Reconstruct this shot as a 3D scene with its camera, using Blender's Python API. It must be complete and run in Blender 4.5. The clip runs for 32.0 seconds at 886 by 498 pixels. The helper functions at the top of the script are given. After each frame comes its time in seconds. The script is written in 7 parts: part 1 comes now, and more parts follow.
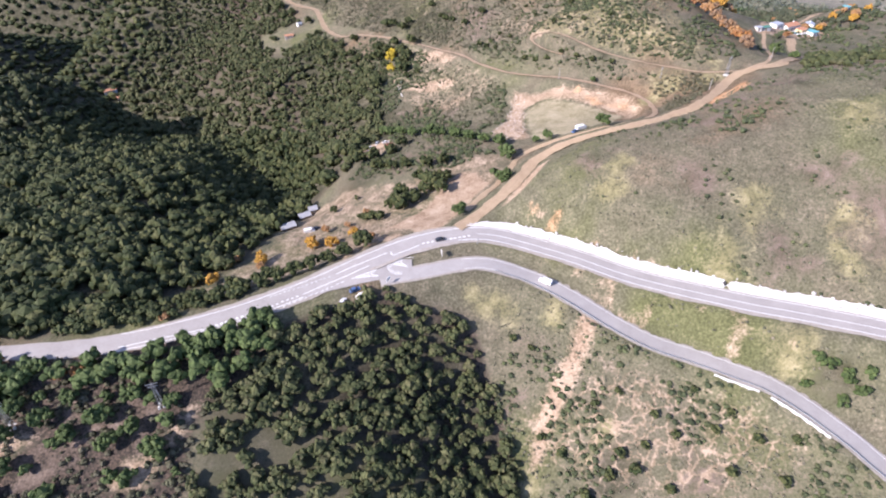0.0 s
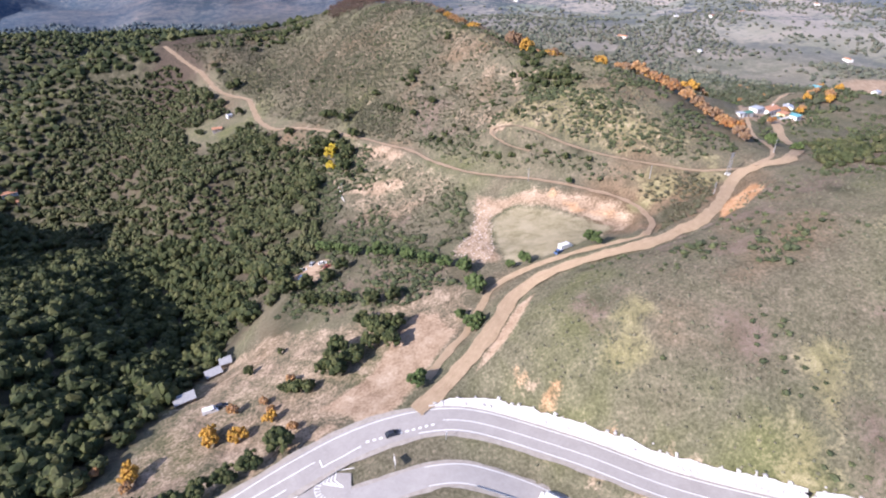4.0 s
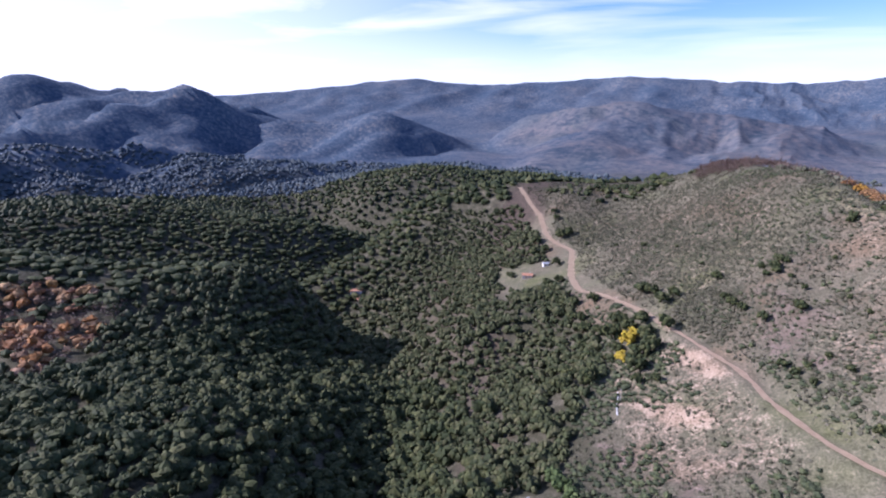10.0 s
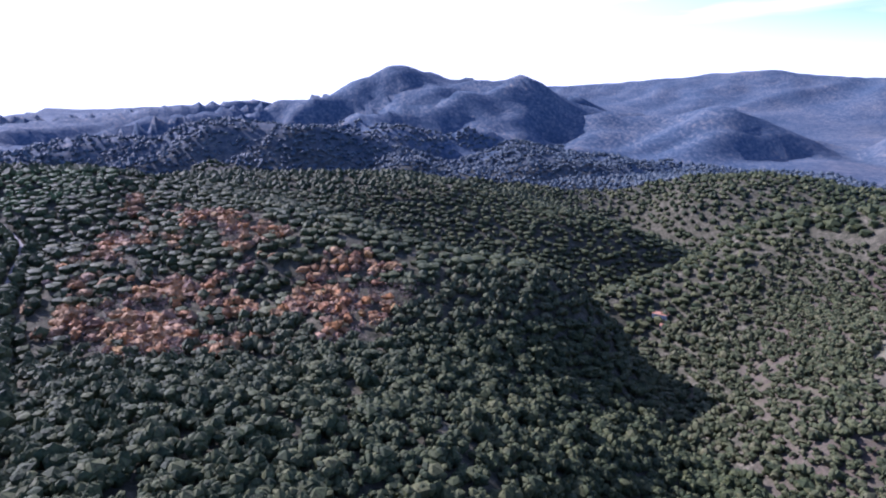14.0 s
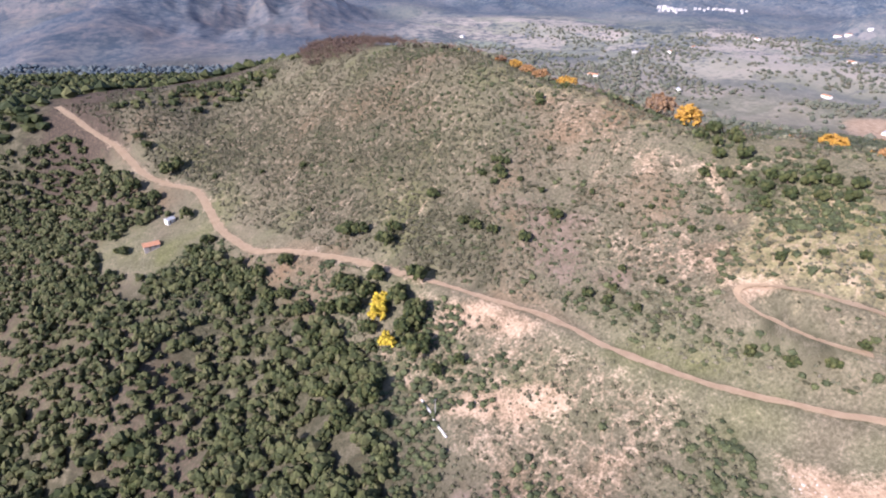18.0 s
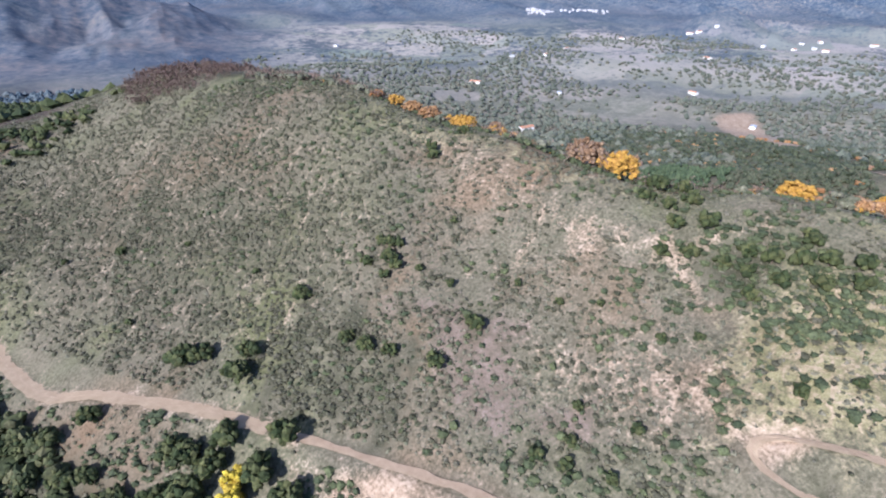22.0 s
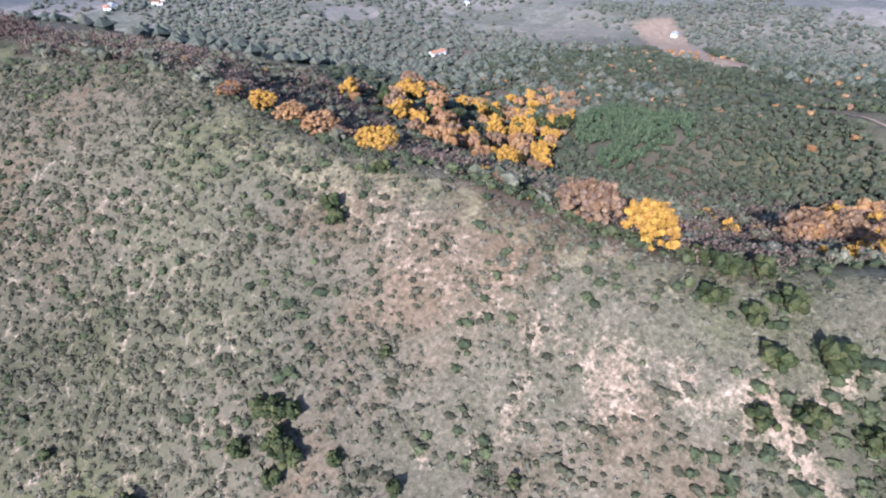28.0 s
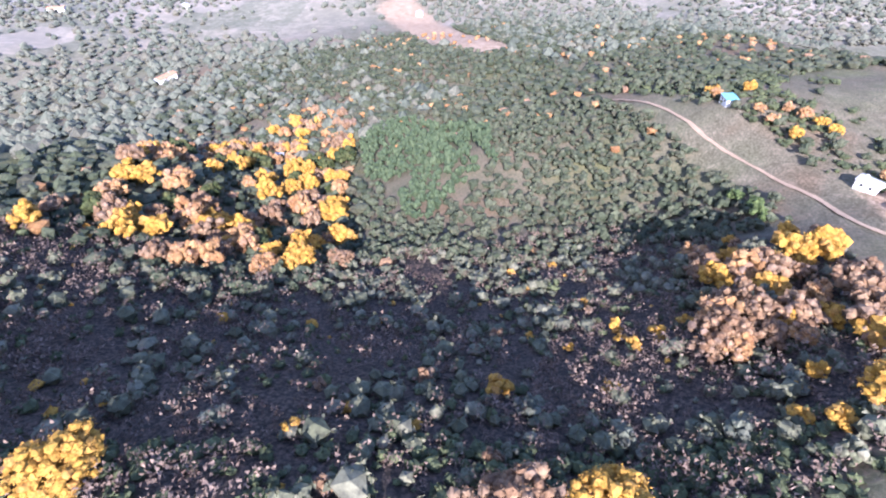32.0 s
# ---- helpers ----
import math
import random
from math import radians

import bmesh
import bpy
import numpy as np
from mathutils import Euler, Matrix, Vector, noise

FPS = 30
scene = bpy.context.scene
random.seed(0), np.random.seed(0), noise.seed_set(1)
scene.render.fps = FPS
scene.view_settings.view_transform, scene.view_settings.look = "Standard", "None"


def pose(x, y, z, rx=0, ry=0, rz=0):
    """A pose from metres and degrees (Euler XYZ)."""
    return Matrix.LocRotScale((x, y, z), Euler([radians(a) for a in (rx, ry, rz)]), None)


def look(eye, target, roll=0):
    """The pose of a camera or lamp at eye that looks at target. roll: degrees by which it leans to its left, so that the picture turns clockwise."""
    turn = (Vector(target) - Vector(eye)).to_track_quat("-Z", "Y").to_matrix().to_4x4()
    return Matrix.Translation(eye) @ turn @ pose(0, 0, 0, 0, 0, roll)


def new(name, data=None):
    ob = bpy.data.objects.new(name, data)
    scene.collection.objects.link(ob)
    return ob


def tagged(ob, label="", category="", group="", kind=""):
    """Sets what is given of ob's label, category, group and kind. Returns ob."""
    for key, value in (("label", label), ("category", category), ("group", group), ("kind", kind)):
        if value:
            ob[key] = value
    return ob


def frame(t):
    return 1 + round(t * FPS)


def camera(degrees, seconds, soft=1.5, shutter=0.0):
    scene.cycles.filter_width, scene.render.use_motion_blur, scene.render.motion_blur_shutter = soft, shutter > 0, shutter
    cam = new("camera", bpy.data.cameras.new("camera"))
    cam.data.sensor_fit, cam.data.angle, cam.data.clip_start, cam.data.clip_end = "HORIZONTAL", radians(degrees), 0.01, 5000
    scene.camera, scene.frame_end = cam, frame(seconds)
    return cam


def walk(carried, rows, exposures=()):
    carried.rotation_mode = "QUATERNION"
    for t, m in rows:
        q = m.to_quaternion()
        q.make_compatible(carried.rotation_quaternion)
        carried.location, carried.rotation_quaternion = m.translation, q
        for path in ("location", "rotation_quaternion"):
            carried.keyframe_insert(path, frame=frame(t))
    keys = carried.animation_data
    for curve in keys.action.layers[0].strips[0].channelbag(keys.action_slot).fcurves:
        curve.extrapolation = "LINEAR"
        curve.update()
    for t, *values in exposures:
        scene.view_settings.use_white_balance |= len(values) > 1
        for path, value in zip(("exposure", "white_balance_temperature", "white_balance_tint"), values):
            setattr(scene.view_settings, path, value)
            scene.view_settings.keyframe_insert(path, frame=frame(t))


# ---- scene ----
cam = camera(77.5, soft=2.1, seconds=32.0)
METRES, EYE, TILT, LEAN, TURN = 540.0, 140.0, -38.2, 0.0, 0.0
ROWS = [
    (0.0, 0.0, 0.0, 0.0, 0.0, 0.0, -0.0),
    (0.5, 0.0004, 0.0148, 0.0086, -0.08, 0.04, 0.06),
    (1.0, 0.001, 0.0294, 0.017, -0.11, 0.15, 0.09),
    (1.5, 0.0015, 0.0441, 0.0253, -0.15, 0.23, 0.14),
    (2.0, 0.0021, 0.0587, 0.0336, -0.38, 0.21, 0.32),
    (2.5, 0.0027, 0.0731, 0.0421, -0.98, 0.15, 0.71),
    (3.0, 0.0035, 0.0875, 0.0502, -1.96, 1.47, 1.46),
    (3.5, 0.0047, 0.1018, 0.0587, -3.22, 4.84, 2.4),
    (5.5, 0.0135, 0.1585, 0.0908, -7.84, 8.27, 5.9),
    (6.0, 0.0168, 0.1724, 0.0987, -9.77, 8.06, 7.35),
    (6.5, 0.0206, 0.1864, 0.1063, -9.83, 8.58, 7.4),
    (7.0, 0.0244, 0.2004, 0.1141, -9.84, 13.29, 7.46),
    (7.5, 0.0282, 0.2142, 0.122, -9.86, 14.03, 7.46),
    (8.0, 0.0318, 0.2281, 0.1302, -9.93, 18.8, 7.4),
    (8.5, 0.0355, 0.2425, 0.139, -9.65, 21.64, 7.44),
    (9.0, 0.0377, 0.2504, 0.1467, -9.13, 21.3, 7.2),
    (9.5, 0.0386, 0.2552, 0.1493, 2.65, 21.33, -2.57),
    (10.0, 0.0366, 0.2646, 0.1515, 26.85, 17.03, -19.74),
    (10.5, 0.0307, 0.2726, 0.1549, 32.75, 14.77, -22.99),
    (11.0, 0.0228, 0.2813, 0.1587, 33.29, 14.56, -23.45),
    (11.5, 0.0143, 0.2905, 0.1637, 33.84, 14.26, -23.79),
    (12.0, 0.005, 0.3, 0.1696, 34.16, 14.04, -24.0),
    (12.5, -0.0052, 0.3099, 0.1759, 40.44, 11.47, -27.53),
    (13.0, -0.0174, 0.3166, 0.1813, 61.53, 0.21, -34.35),
    (13.5, -0.0311, 0.3216, 0.1851, 61.41, 0.16, -34.68),
    (15.5, -0.0896, 0.3452, 0.2036, 40.36, 10.87, -28.17),
    (16.0, -0.1008, 0.3551, 0.2112, 31.64, 14.56, -23.39),
    (16.5, -0.1097, 0.3661, 0.2208, 17.97, 13.64, -14.84),
    (17.0, -0.1142, 0.3789, 0.2312, 5.05, 9.85, -5.38),
    (17.5, -0.1139, 0.3918, 0.2425, -5.23, 9.89, 2.74),
    (18.0, -0.1104, 0.4045, 0.2532, -11.19, 9.34, 7.46),
    (18.5, -0.1058, 0.4172, 0.2635, -12.63, 9.26, 8.58),
    (19.0, -0.1008, 0.4297, 0.274, -13.19, 9.12, 9.1),
    (19.5, -0.0959, 0.4422, 0.2847, -13.13, 9.05, 9.11),
    (20.0, -0.0907, 0.4545, 0.2949, -19.96, 7.66, 14.09),
    (20.5, -0.0837, 0.4666, 0.3045, -20.52, 7.76, 14.43),
    (21.0, -0.0767, 0.4785, 0.3144, -20.59, 7.69, 14.59),
    (21.5, -0.07, 0.4905, 0.3241, -20.74, 7.78, 14.75),
    (22.0, -0.063, 0.5028, 0.3337, -20.9, 7.81, 14.9),
    (22.5, -0.0564, 0.515, 0.3434, -20.98, 7.77, 14.94),
    (23.0, -0.0511, 0.5243, 0.3527, -20.51, 7.85, 14.73),
    (23.5, -0.0486, 0.5297, 0.3581, -20.56, 6.76, 14.25),
    (24.0, -0.0451, 0.5366, 0.3631, -20.52, 7.0, 14.28),
    (24.5, -0.0408, 0.5452, 0.3697, -20.58, 7.03, 14.37),
    (25.0, -0.0357, 0.5549, 0.3776, -20.56, 7.11, 14.48),
    (25.5, -0.03, 0.5652, 0.3862, -24.09, 6.07, 17.03),
    (26.0, -0.0225, 0.5758, 0.3947, -27.29, 5.29, 19.01),
    (26.5, -0.0142, 0.5863, 0.4033, -27.83, 5.04, 19.45),
    (28.5, 0.0215, 0.6291, 0.4399, -30.55, -6.44, 21.35),
    (29.0, 0.0312, 0.64, 0.4491, -31.48, -7.13, 21.96),
    (29.5, 0.0414, 0.6507, 0.4583, -34.83, -8.46, 23.96),
    (30.0, 0.0527, 0.6607, 0.4667, -39.24, -10.13, 26.29),
    (30.5, 0.0652, 0.6698, 0.4746, -45.21, -12.97, 29.08),
    (31.0, 0.0786, 0.6778, 0.4818, -49.17, -14.92, 30.74),
    (31.5, 0.0926, 0.6852, 0.4883, -52.53, -16.72, 32.08),
    (32.0, 0.1071, 0.692, 0.4944, -55.4, -17.97, 33.03),
]
EXPOSURES = [(0.0, 0.82, 6150, 23), (6.2, 0.8, 6100, 20), (7.1, 0.74, 5650, 17), (7.6, 0.74, 5650, 17), (8.0, 0.55, 5750, 20), (8.4, 0.25, 5700, 20), (9.2, 0.18, 5700, 20), (10.0, 0.5, 5550, 31), (13.5, 0.86, 5250, 36), (16.0, 1.04, 5650, 34), (16.6, 1.25, 5900, 30), (17.1, 1.42, 6500, 28), (17.5, 1.2, 6400, 27), (18.0, 0.85, 6200, 26), (19.3, 0.75, 6150, 22), (20.0, 0.72, 5850, 19),
             (21.0, 0.7, 5700, 19), (23.0, 0.72, 5450, 17), (26.5, 0.72, 5500, 20), (29.0, 0.95, 5450, 21), (30.0, 1.0, 5400, 21), (31.0, 1.3, 5400, 24), (32.0, 1.7, 5600, 28)]
walk(cam, [(t, pose(0, 0, EYE, TILT, LEAN, TURN) @ pose(METRES * x, METRES * y, METRES * z, 90 + pitch, roll, yaw)) for t, x, y, z, yaw, pitch, roll in ROWS],
     exposures=EXPOSURES)

# ---- sky and sun ----
SUN_FROM = Vector((-0.87, -0.50, 0.0)).normalized()
SUN_HIGH = radians(30.5)
world = bpy.data.worlds.new("winter_sky")
scene.world = world
world.use_nodes = True
wn = world.node_tree.nodes
wl = world.node_tree.links
wn.clear()
sky = wn.new("ShaderNodeTexSky")
sky.sky_type = "NISHITA"
sky.sun_disc = False
sky.sun_elevation = SUN_HIGH
sky.sun_rotation = math.atan2(SUN_FROM.x, SUN_FROM.y)
sky.altitude, sky.air_density, sky.dust_density, sky.ozone_density = 600, 1.0, 0.15, 1.2
sky_coord = wn.new("ShaderNodeTexCoord")
sky_map = wn.new("ShaderNodeMapping")
sky_map.inputs["Rotation"].default_value = (0, 0, radians(35))
sky_map.inputs["Scale"].default_value = (1.2, 3.2, 14.0)
wl.new(sky_coord.outputs["Generated"], sky_map.inputs["Vector"])
cirrus = wn.new("ShaderNodeTexNoise")
cirrus.inputs["Scale"].default_value = 1.7
cirrus.inputs["Detail"].default_value = 7
cirrus.inputs["Distortion"].default_value = 0.5
wl.new(sky_map.outputs["Vector"], cirrus.inputs["Vector"])
cirrus_ramp = wn.new("ShaderNodeMapRange")
cirrus_ramp.inputs["From Min"].default_value = 0.50
cirrus_ramp.inputs["From Max"].default_value = 0.95
wl.new(cirrus.outputs["Fac"], cirrus_ramp.inputs["Value"])
cloud_mix = wn.new("ShaderNodeMix")
cloud_mix.data_type = "RGBA"
cloud_mix.inputs["B"].default_value = (10.0, 10.2, 10.6, 1)
sky_split = wn.new("ShaderNodeSeparateXYZ")
wl.new(sky_coord.outputs["Generated"], sky_split.inputs["Vector"])
west_bank = wn.new("ShaderNodeMapRange")
west_bank.inputs["From Min"].default_value, west_bank.inputs["From Max"].default_value = -0.42, -0.95
west_bank.inputs["To Max"].default_value = 0.75
wl.new(sky_split.outputs["X"], west_bank.inputs["Value"])
cloud_sum = wn.new("ShaderNodeMath")
cloud_sum.use_clamp = True
wl.new(cirrus_ramp.outputs["Result"], cloud_sum.inputs[0])
wl.new(west_bank.outputs["Result"], cloud_sum.inputs[1])
wl.new(cloud_sum.outputs[0], cloud_mix.inputs["Factor"])
horizon_haze = wn.new("ShaderNodeMapRange")
horizon_haze.interpolation_type = "SMOOTHSTEP"
horizon_haze.inputs["From Min"].default_value, horizon_haze.inputs["From Max"].default_value = 0.12, -0.03
horizon_haze.inputs["To Max"].default_value = 0.85
wl.new(sky_split.outputs["Z"], horizon_haze.inputs["Value"])
haze_mix = wn.new("ShaderNodeMix")
haze_mix.data_type = "RGBA"
haze_mix.inputs["B"].default_value = (9.0, 9.8, 11.0, 1)
wl.new(horizon_haze.outputs["Result"], haze_mix.inputs["Factor"])
wl.new(cloud_mix.outputs["Result"], haze_mix.inputs["A"])
clear_blue = wn.new("ShaderNodeMix")
clear_blue.data_type, clear_blue.blend_type = "RGBA", "MULTIPLY"
clear_blue.inputs["Factor"].default_value = 1.0
clear_blue.inputs["B"].default_value = (0.72, 0.95, 1.22, 1)
wl.new(sky.outputs["Color"], clear_blue.inputs["A"])
wl.new(clear_blue.outputs["Result"], cloud_mix.inputs["A"])
sky_bg = wn.new("ShaderNodeBackground")
sky_bg.inputs["Strength"].default_value = 0.092
wl.new(haze_mix.outputs["Result"], sky_bg.inputs["Color"])
sky_out = wn.new("ShaderNodeOutputWorld")
wl.new(sky_bg.outputs["Background"], sky_out.inputs["Surface"])

sun_data = bpy.data.lights.new("sun", "SUN")
sun_data.energy, sun_data.angle, sun_data.color = 5.0, radians(0.53), (1.0, 0.935, 0.84)
sun = new("sun", sun_data)
sun.matrix_world = look((0, 0, 900), Vector((0, 0, 900)) - Vector((SUN_FROM.x * math.cos(SUN_HIGH), SUN_FROM.y * math.cos(SUN_HIGH), math.sin(SUN_HIGH))))

# ---- materials ----
def material(name, rough=0.9):
    m = bpy.data.materials.new(name)
    m.use_nodes = True
    nodes = m.node_tree.nodes
    bsdf = nodes["Principled BSDF"]
    bsdf.inputs["Roughness"].default_value = rough
    bsdf.inputs["Specular IOR Level"].default_value = 0.2
    return m, nodes, m.node_tree.links, bsdf


def add_noise(nodes, links, coord, size, detail=4, rough=0.6, distort=0.0):
    n = nodes.new("ShaderNodeTexNoise")
    n.inputs["Scale"].default_value = 1.0 / size
    n.inputs["Detail"].default_value = detail
    n.inputs["Roughness"].default_value = rough
    n.inputs["Distortion"].default_value = distort
    links.new(coord, n.inputs["Vector"])
    return n.outputs["Fac"]


def add_ramp(nodes, links, fac, stops):
    r = nodes.new("ShaderNodeValToRGB")
    while len(r.color_ramp.elements) < len(stops):
        r.color_ramp.elements.new(0.5)
    for e, (p, c) in zip(r.color_ramp.elements, stops):
        e.position, e.color = p, (*c, 1)
    links.new(fac, r.inputs["Fac"])
    return r.outputs["Color"]


def add_mix(nodes, links, fac, a, b, blend="MIX"):
    n = nodes.new("ShaderNodeMix")
    n.data_type, n.blend_type = "RGBA", blend
    for key, v in (("Factor", fac), ("A", a), ("B", b)):
        if isinstance(v, (int, float)):
            n.inputs[key].default_value = v
        elif isinstance(v, tuple):
            n.inputs[key].default_value = (*v, 1)
        else:
            links.new(v, n.inputs[key])
    return n.outputs["Result"]


def add_range(nodes, links, v, lo, hi, a=0.0, b=1.0):
    n = nodes.new("ShaderNodeMapRange")
    n.inputs["From Min"].default_value, n.inputs["From Max"].default_value = lo, hi
    n.inputs["To Min"].default_value, n.inputs["To Max"].default_value = a, b
    links.new(v, n.inputs["Value"])
    return n.outputs["Result"]


def add_math(nodes, links, op, a, b):
    n = nodes.new("ShaderNodeMath")
    n.operation = op
    for i, v in enumerate((a, b)):
        if isinstance(v, (int, float)):
            n.inputs[i].default_value = v
        else:
            links.new(v, n.inputs[i])
    return n.outputs[0]


def add_bump(nodes, links, bsdf, height, depth, strength=1.0):
    n = nodes.new("ShaderNodeBump")
    n.inputs["Distance"].default_value, n.inputs["Strength"].default_value = depth, strength
    links.new(height, n.inputs["Height"])
    links.new(n.outputs["Normal"], bsdf.inputs["Normal"])


def grainy(name, dark, light, size, bump=0.0, rough=0.9, metal=0.0):
    """A surface of two tones, mottled at two scales, with fine relief."""
    m, nodes, links, bsdf = material(name, rough)
    coord = nodes.new("ShaderNodeTexCoord").outputs["Object"]
    a, b = add_noise(nodes, links, coord, size, 5), add_noise(nodes, links, coord, size * 0.13, 4, 0.7)
    fac = add_mix(nodes, links, 0.45, a, b)
    links.new(add_ramp(nodes, links, fac, [(0.3, dark), (0.7, light)]), bsdf.inputs["Base Color"])
    bsdf.inputs["Metallic"].default_value = metal
    if bump:
        add_bump(nodes, links, bsdf, b, bump)
    return m


def leafage(name, shades, bump=0.25, size=0.9):
    """Foliage: each crown takes a shade of its own, and is broken up leaf clump by leaf clump."""
    m, nodes, links, bsdf = material(name, 0.75)
    geo = nodes.new("ShaderNodeNewGeometry")
    info = nodes.new("ShaderNodeObjectInfo")
    coord = geo.outputs["Position"]
    pick = add_math(nodes, links, "FRACT", add_math(nodes, links, "ADD", geo.outputs["Random Per Island"], info.outputs["Random"]), 0.0)
    n = len(shades)
    base = add_ramp(nodes, links, pick, [(i / max(1, n - 1), c) for i, c in enumerate(shades)])
    fine = add_mix(nodes, links, 0.4, add_noise(nodes, links, coord, size, 3, 0.7), add_noise(nodes, links, coord, size * 2.6, 2, 0.5))
    tone = add_ramp(nodes, links, fine, [(0.38, (0.60, 0.60, 0.60)), (0.62, (1.36, 1.36, 1.26))])
    links.new(add_mix(nodes, links, 1.0, base, tone, "MULTIPLY"), bsdf.inputs["Base Color"])
    add_bump(nodes, links, bsdf, fine, bump)
    return m


def hazed_distance_colour(nodes, links, coord, rocky, farmed, heathy):
    """Woods, heath, fields and limestone of the country kilometres away, colours tinted with haze."""
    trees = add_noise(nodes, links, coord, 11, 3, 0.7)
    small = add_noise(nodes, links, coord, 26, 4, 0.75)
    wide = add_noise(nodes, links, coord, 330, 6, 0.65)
    # blue aerial haze is part of these ramps, from woods to stone
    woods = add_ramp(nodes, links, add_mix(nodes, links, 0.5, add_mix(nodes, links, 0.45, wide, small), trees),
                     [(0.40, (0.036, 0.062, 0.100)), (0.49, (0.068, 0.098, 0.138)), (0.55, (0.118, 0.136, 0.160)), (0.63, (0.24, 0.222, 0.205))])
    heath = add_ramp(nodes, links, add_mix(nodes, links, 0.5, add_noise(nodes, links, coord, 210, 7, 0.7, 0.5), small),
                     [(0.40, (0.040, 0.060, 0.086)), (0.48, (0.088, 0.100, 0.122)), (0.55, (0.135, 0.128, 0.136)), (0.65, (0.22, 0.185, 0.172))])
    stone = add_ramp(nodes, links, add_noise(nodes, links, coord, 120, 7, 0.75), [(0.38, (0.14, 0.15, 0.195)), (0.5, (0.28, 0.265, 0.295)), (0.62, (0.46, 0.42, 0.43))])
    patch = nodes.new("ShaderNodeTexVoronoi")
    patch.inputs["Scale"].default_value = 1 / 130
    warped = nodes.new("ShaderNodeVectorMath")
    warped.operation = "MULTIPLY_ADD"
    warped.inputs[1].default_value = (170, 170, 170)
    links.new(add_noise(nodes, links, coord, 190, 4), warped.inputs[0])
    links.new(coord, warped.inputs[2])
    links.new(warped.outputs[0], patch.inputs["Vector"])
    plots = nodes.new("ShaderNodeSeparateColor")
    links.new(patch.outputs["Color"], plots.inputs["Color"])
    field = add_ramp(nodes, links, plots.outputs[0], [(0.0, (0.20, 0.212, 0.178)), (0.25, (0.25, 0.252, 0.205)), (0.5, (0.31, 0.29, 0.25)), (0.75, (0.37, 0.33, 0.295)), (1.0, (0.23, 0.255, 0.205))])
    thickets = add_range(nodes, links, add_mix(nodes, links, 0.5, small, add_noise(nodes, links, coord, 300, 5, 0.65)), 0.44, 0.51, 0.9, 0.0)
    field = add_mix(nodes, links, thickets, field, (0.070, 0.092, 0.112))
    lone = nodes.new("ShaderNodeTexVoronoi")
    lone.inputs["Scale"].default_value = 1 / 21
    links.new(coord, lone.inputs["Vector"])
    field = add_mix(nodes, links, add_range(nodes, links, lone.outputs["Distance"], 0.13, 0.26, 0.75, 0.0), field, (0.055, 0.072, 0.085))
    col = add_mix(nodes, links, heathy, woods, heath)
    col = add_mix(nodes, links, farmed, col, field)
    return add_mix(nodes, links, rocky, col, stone)


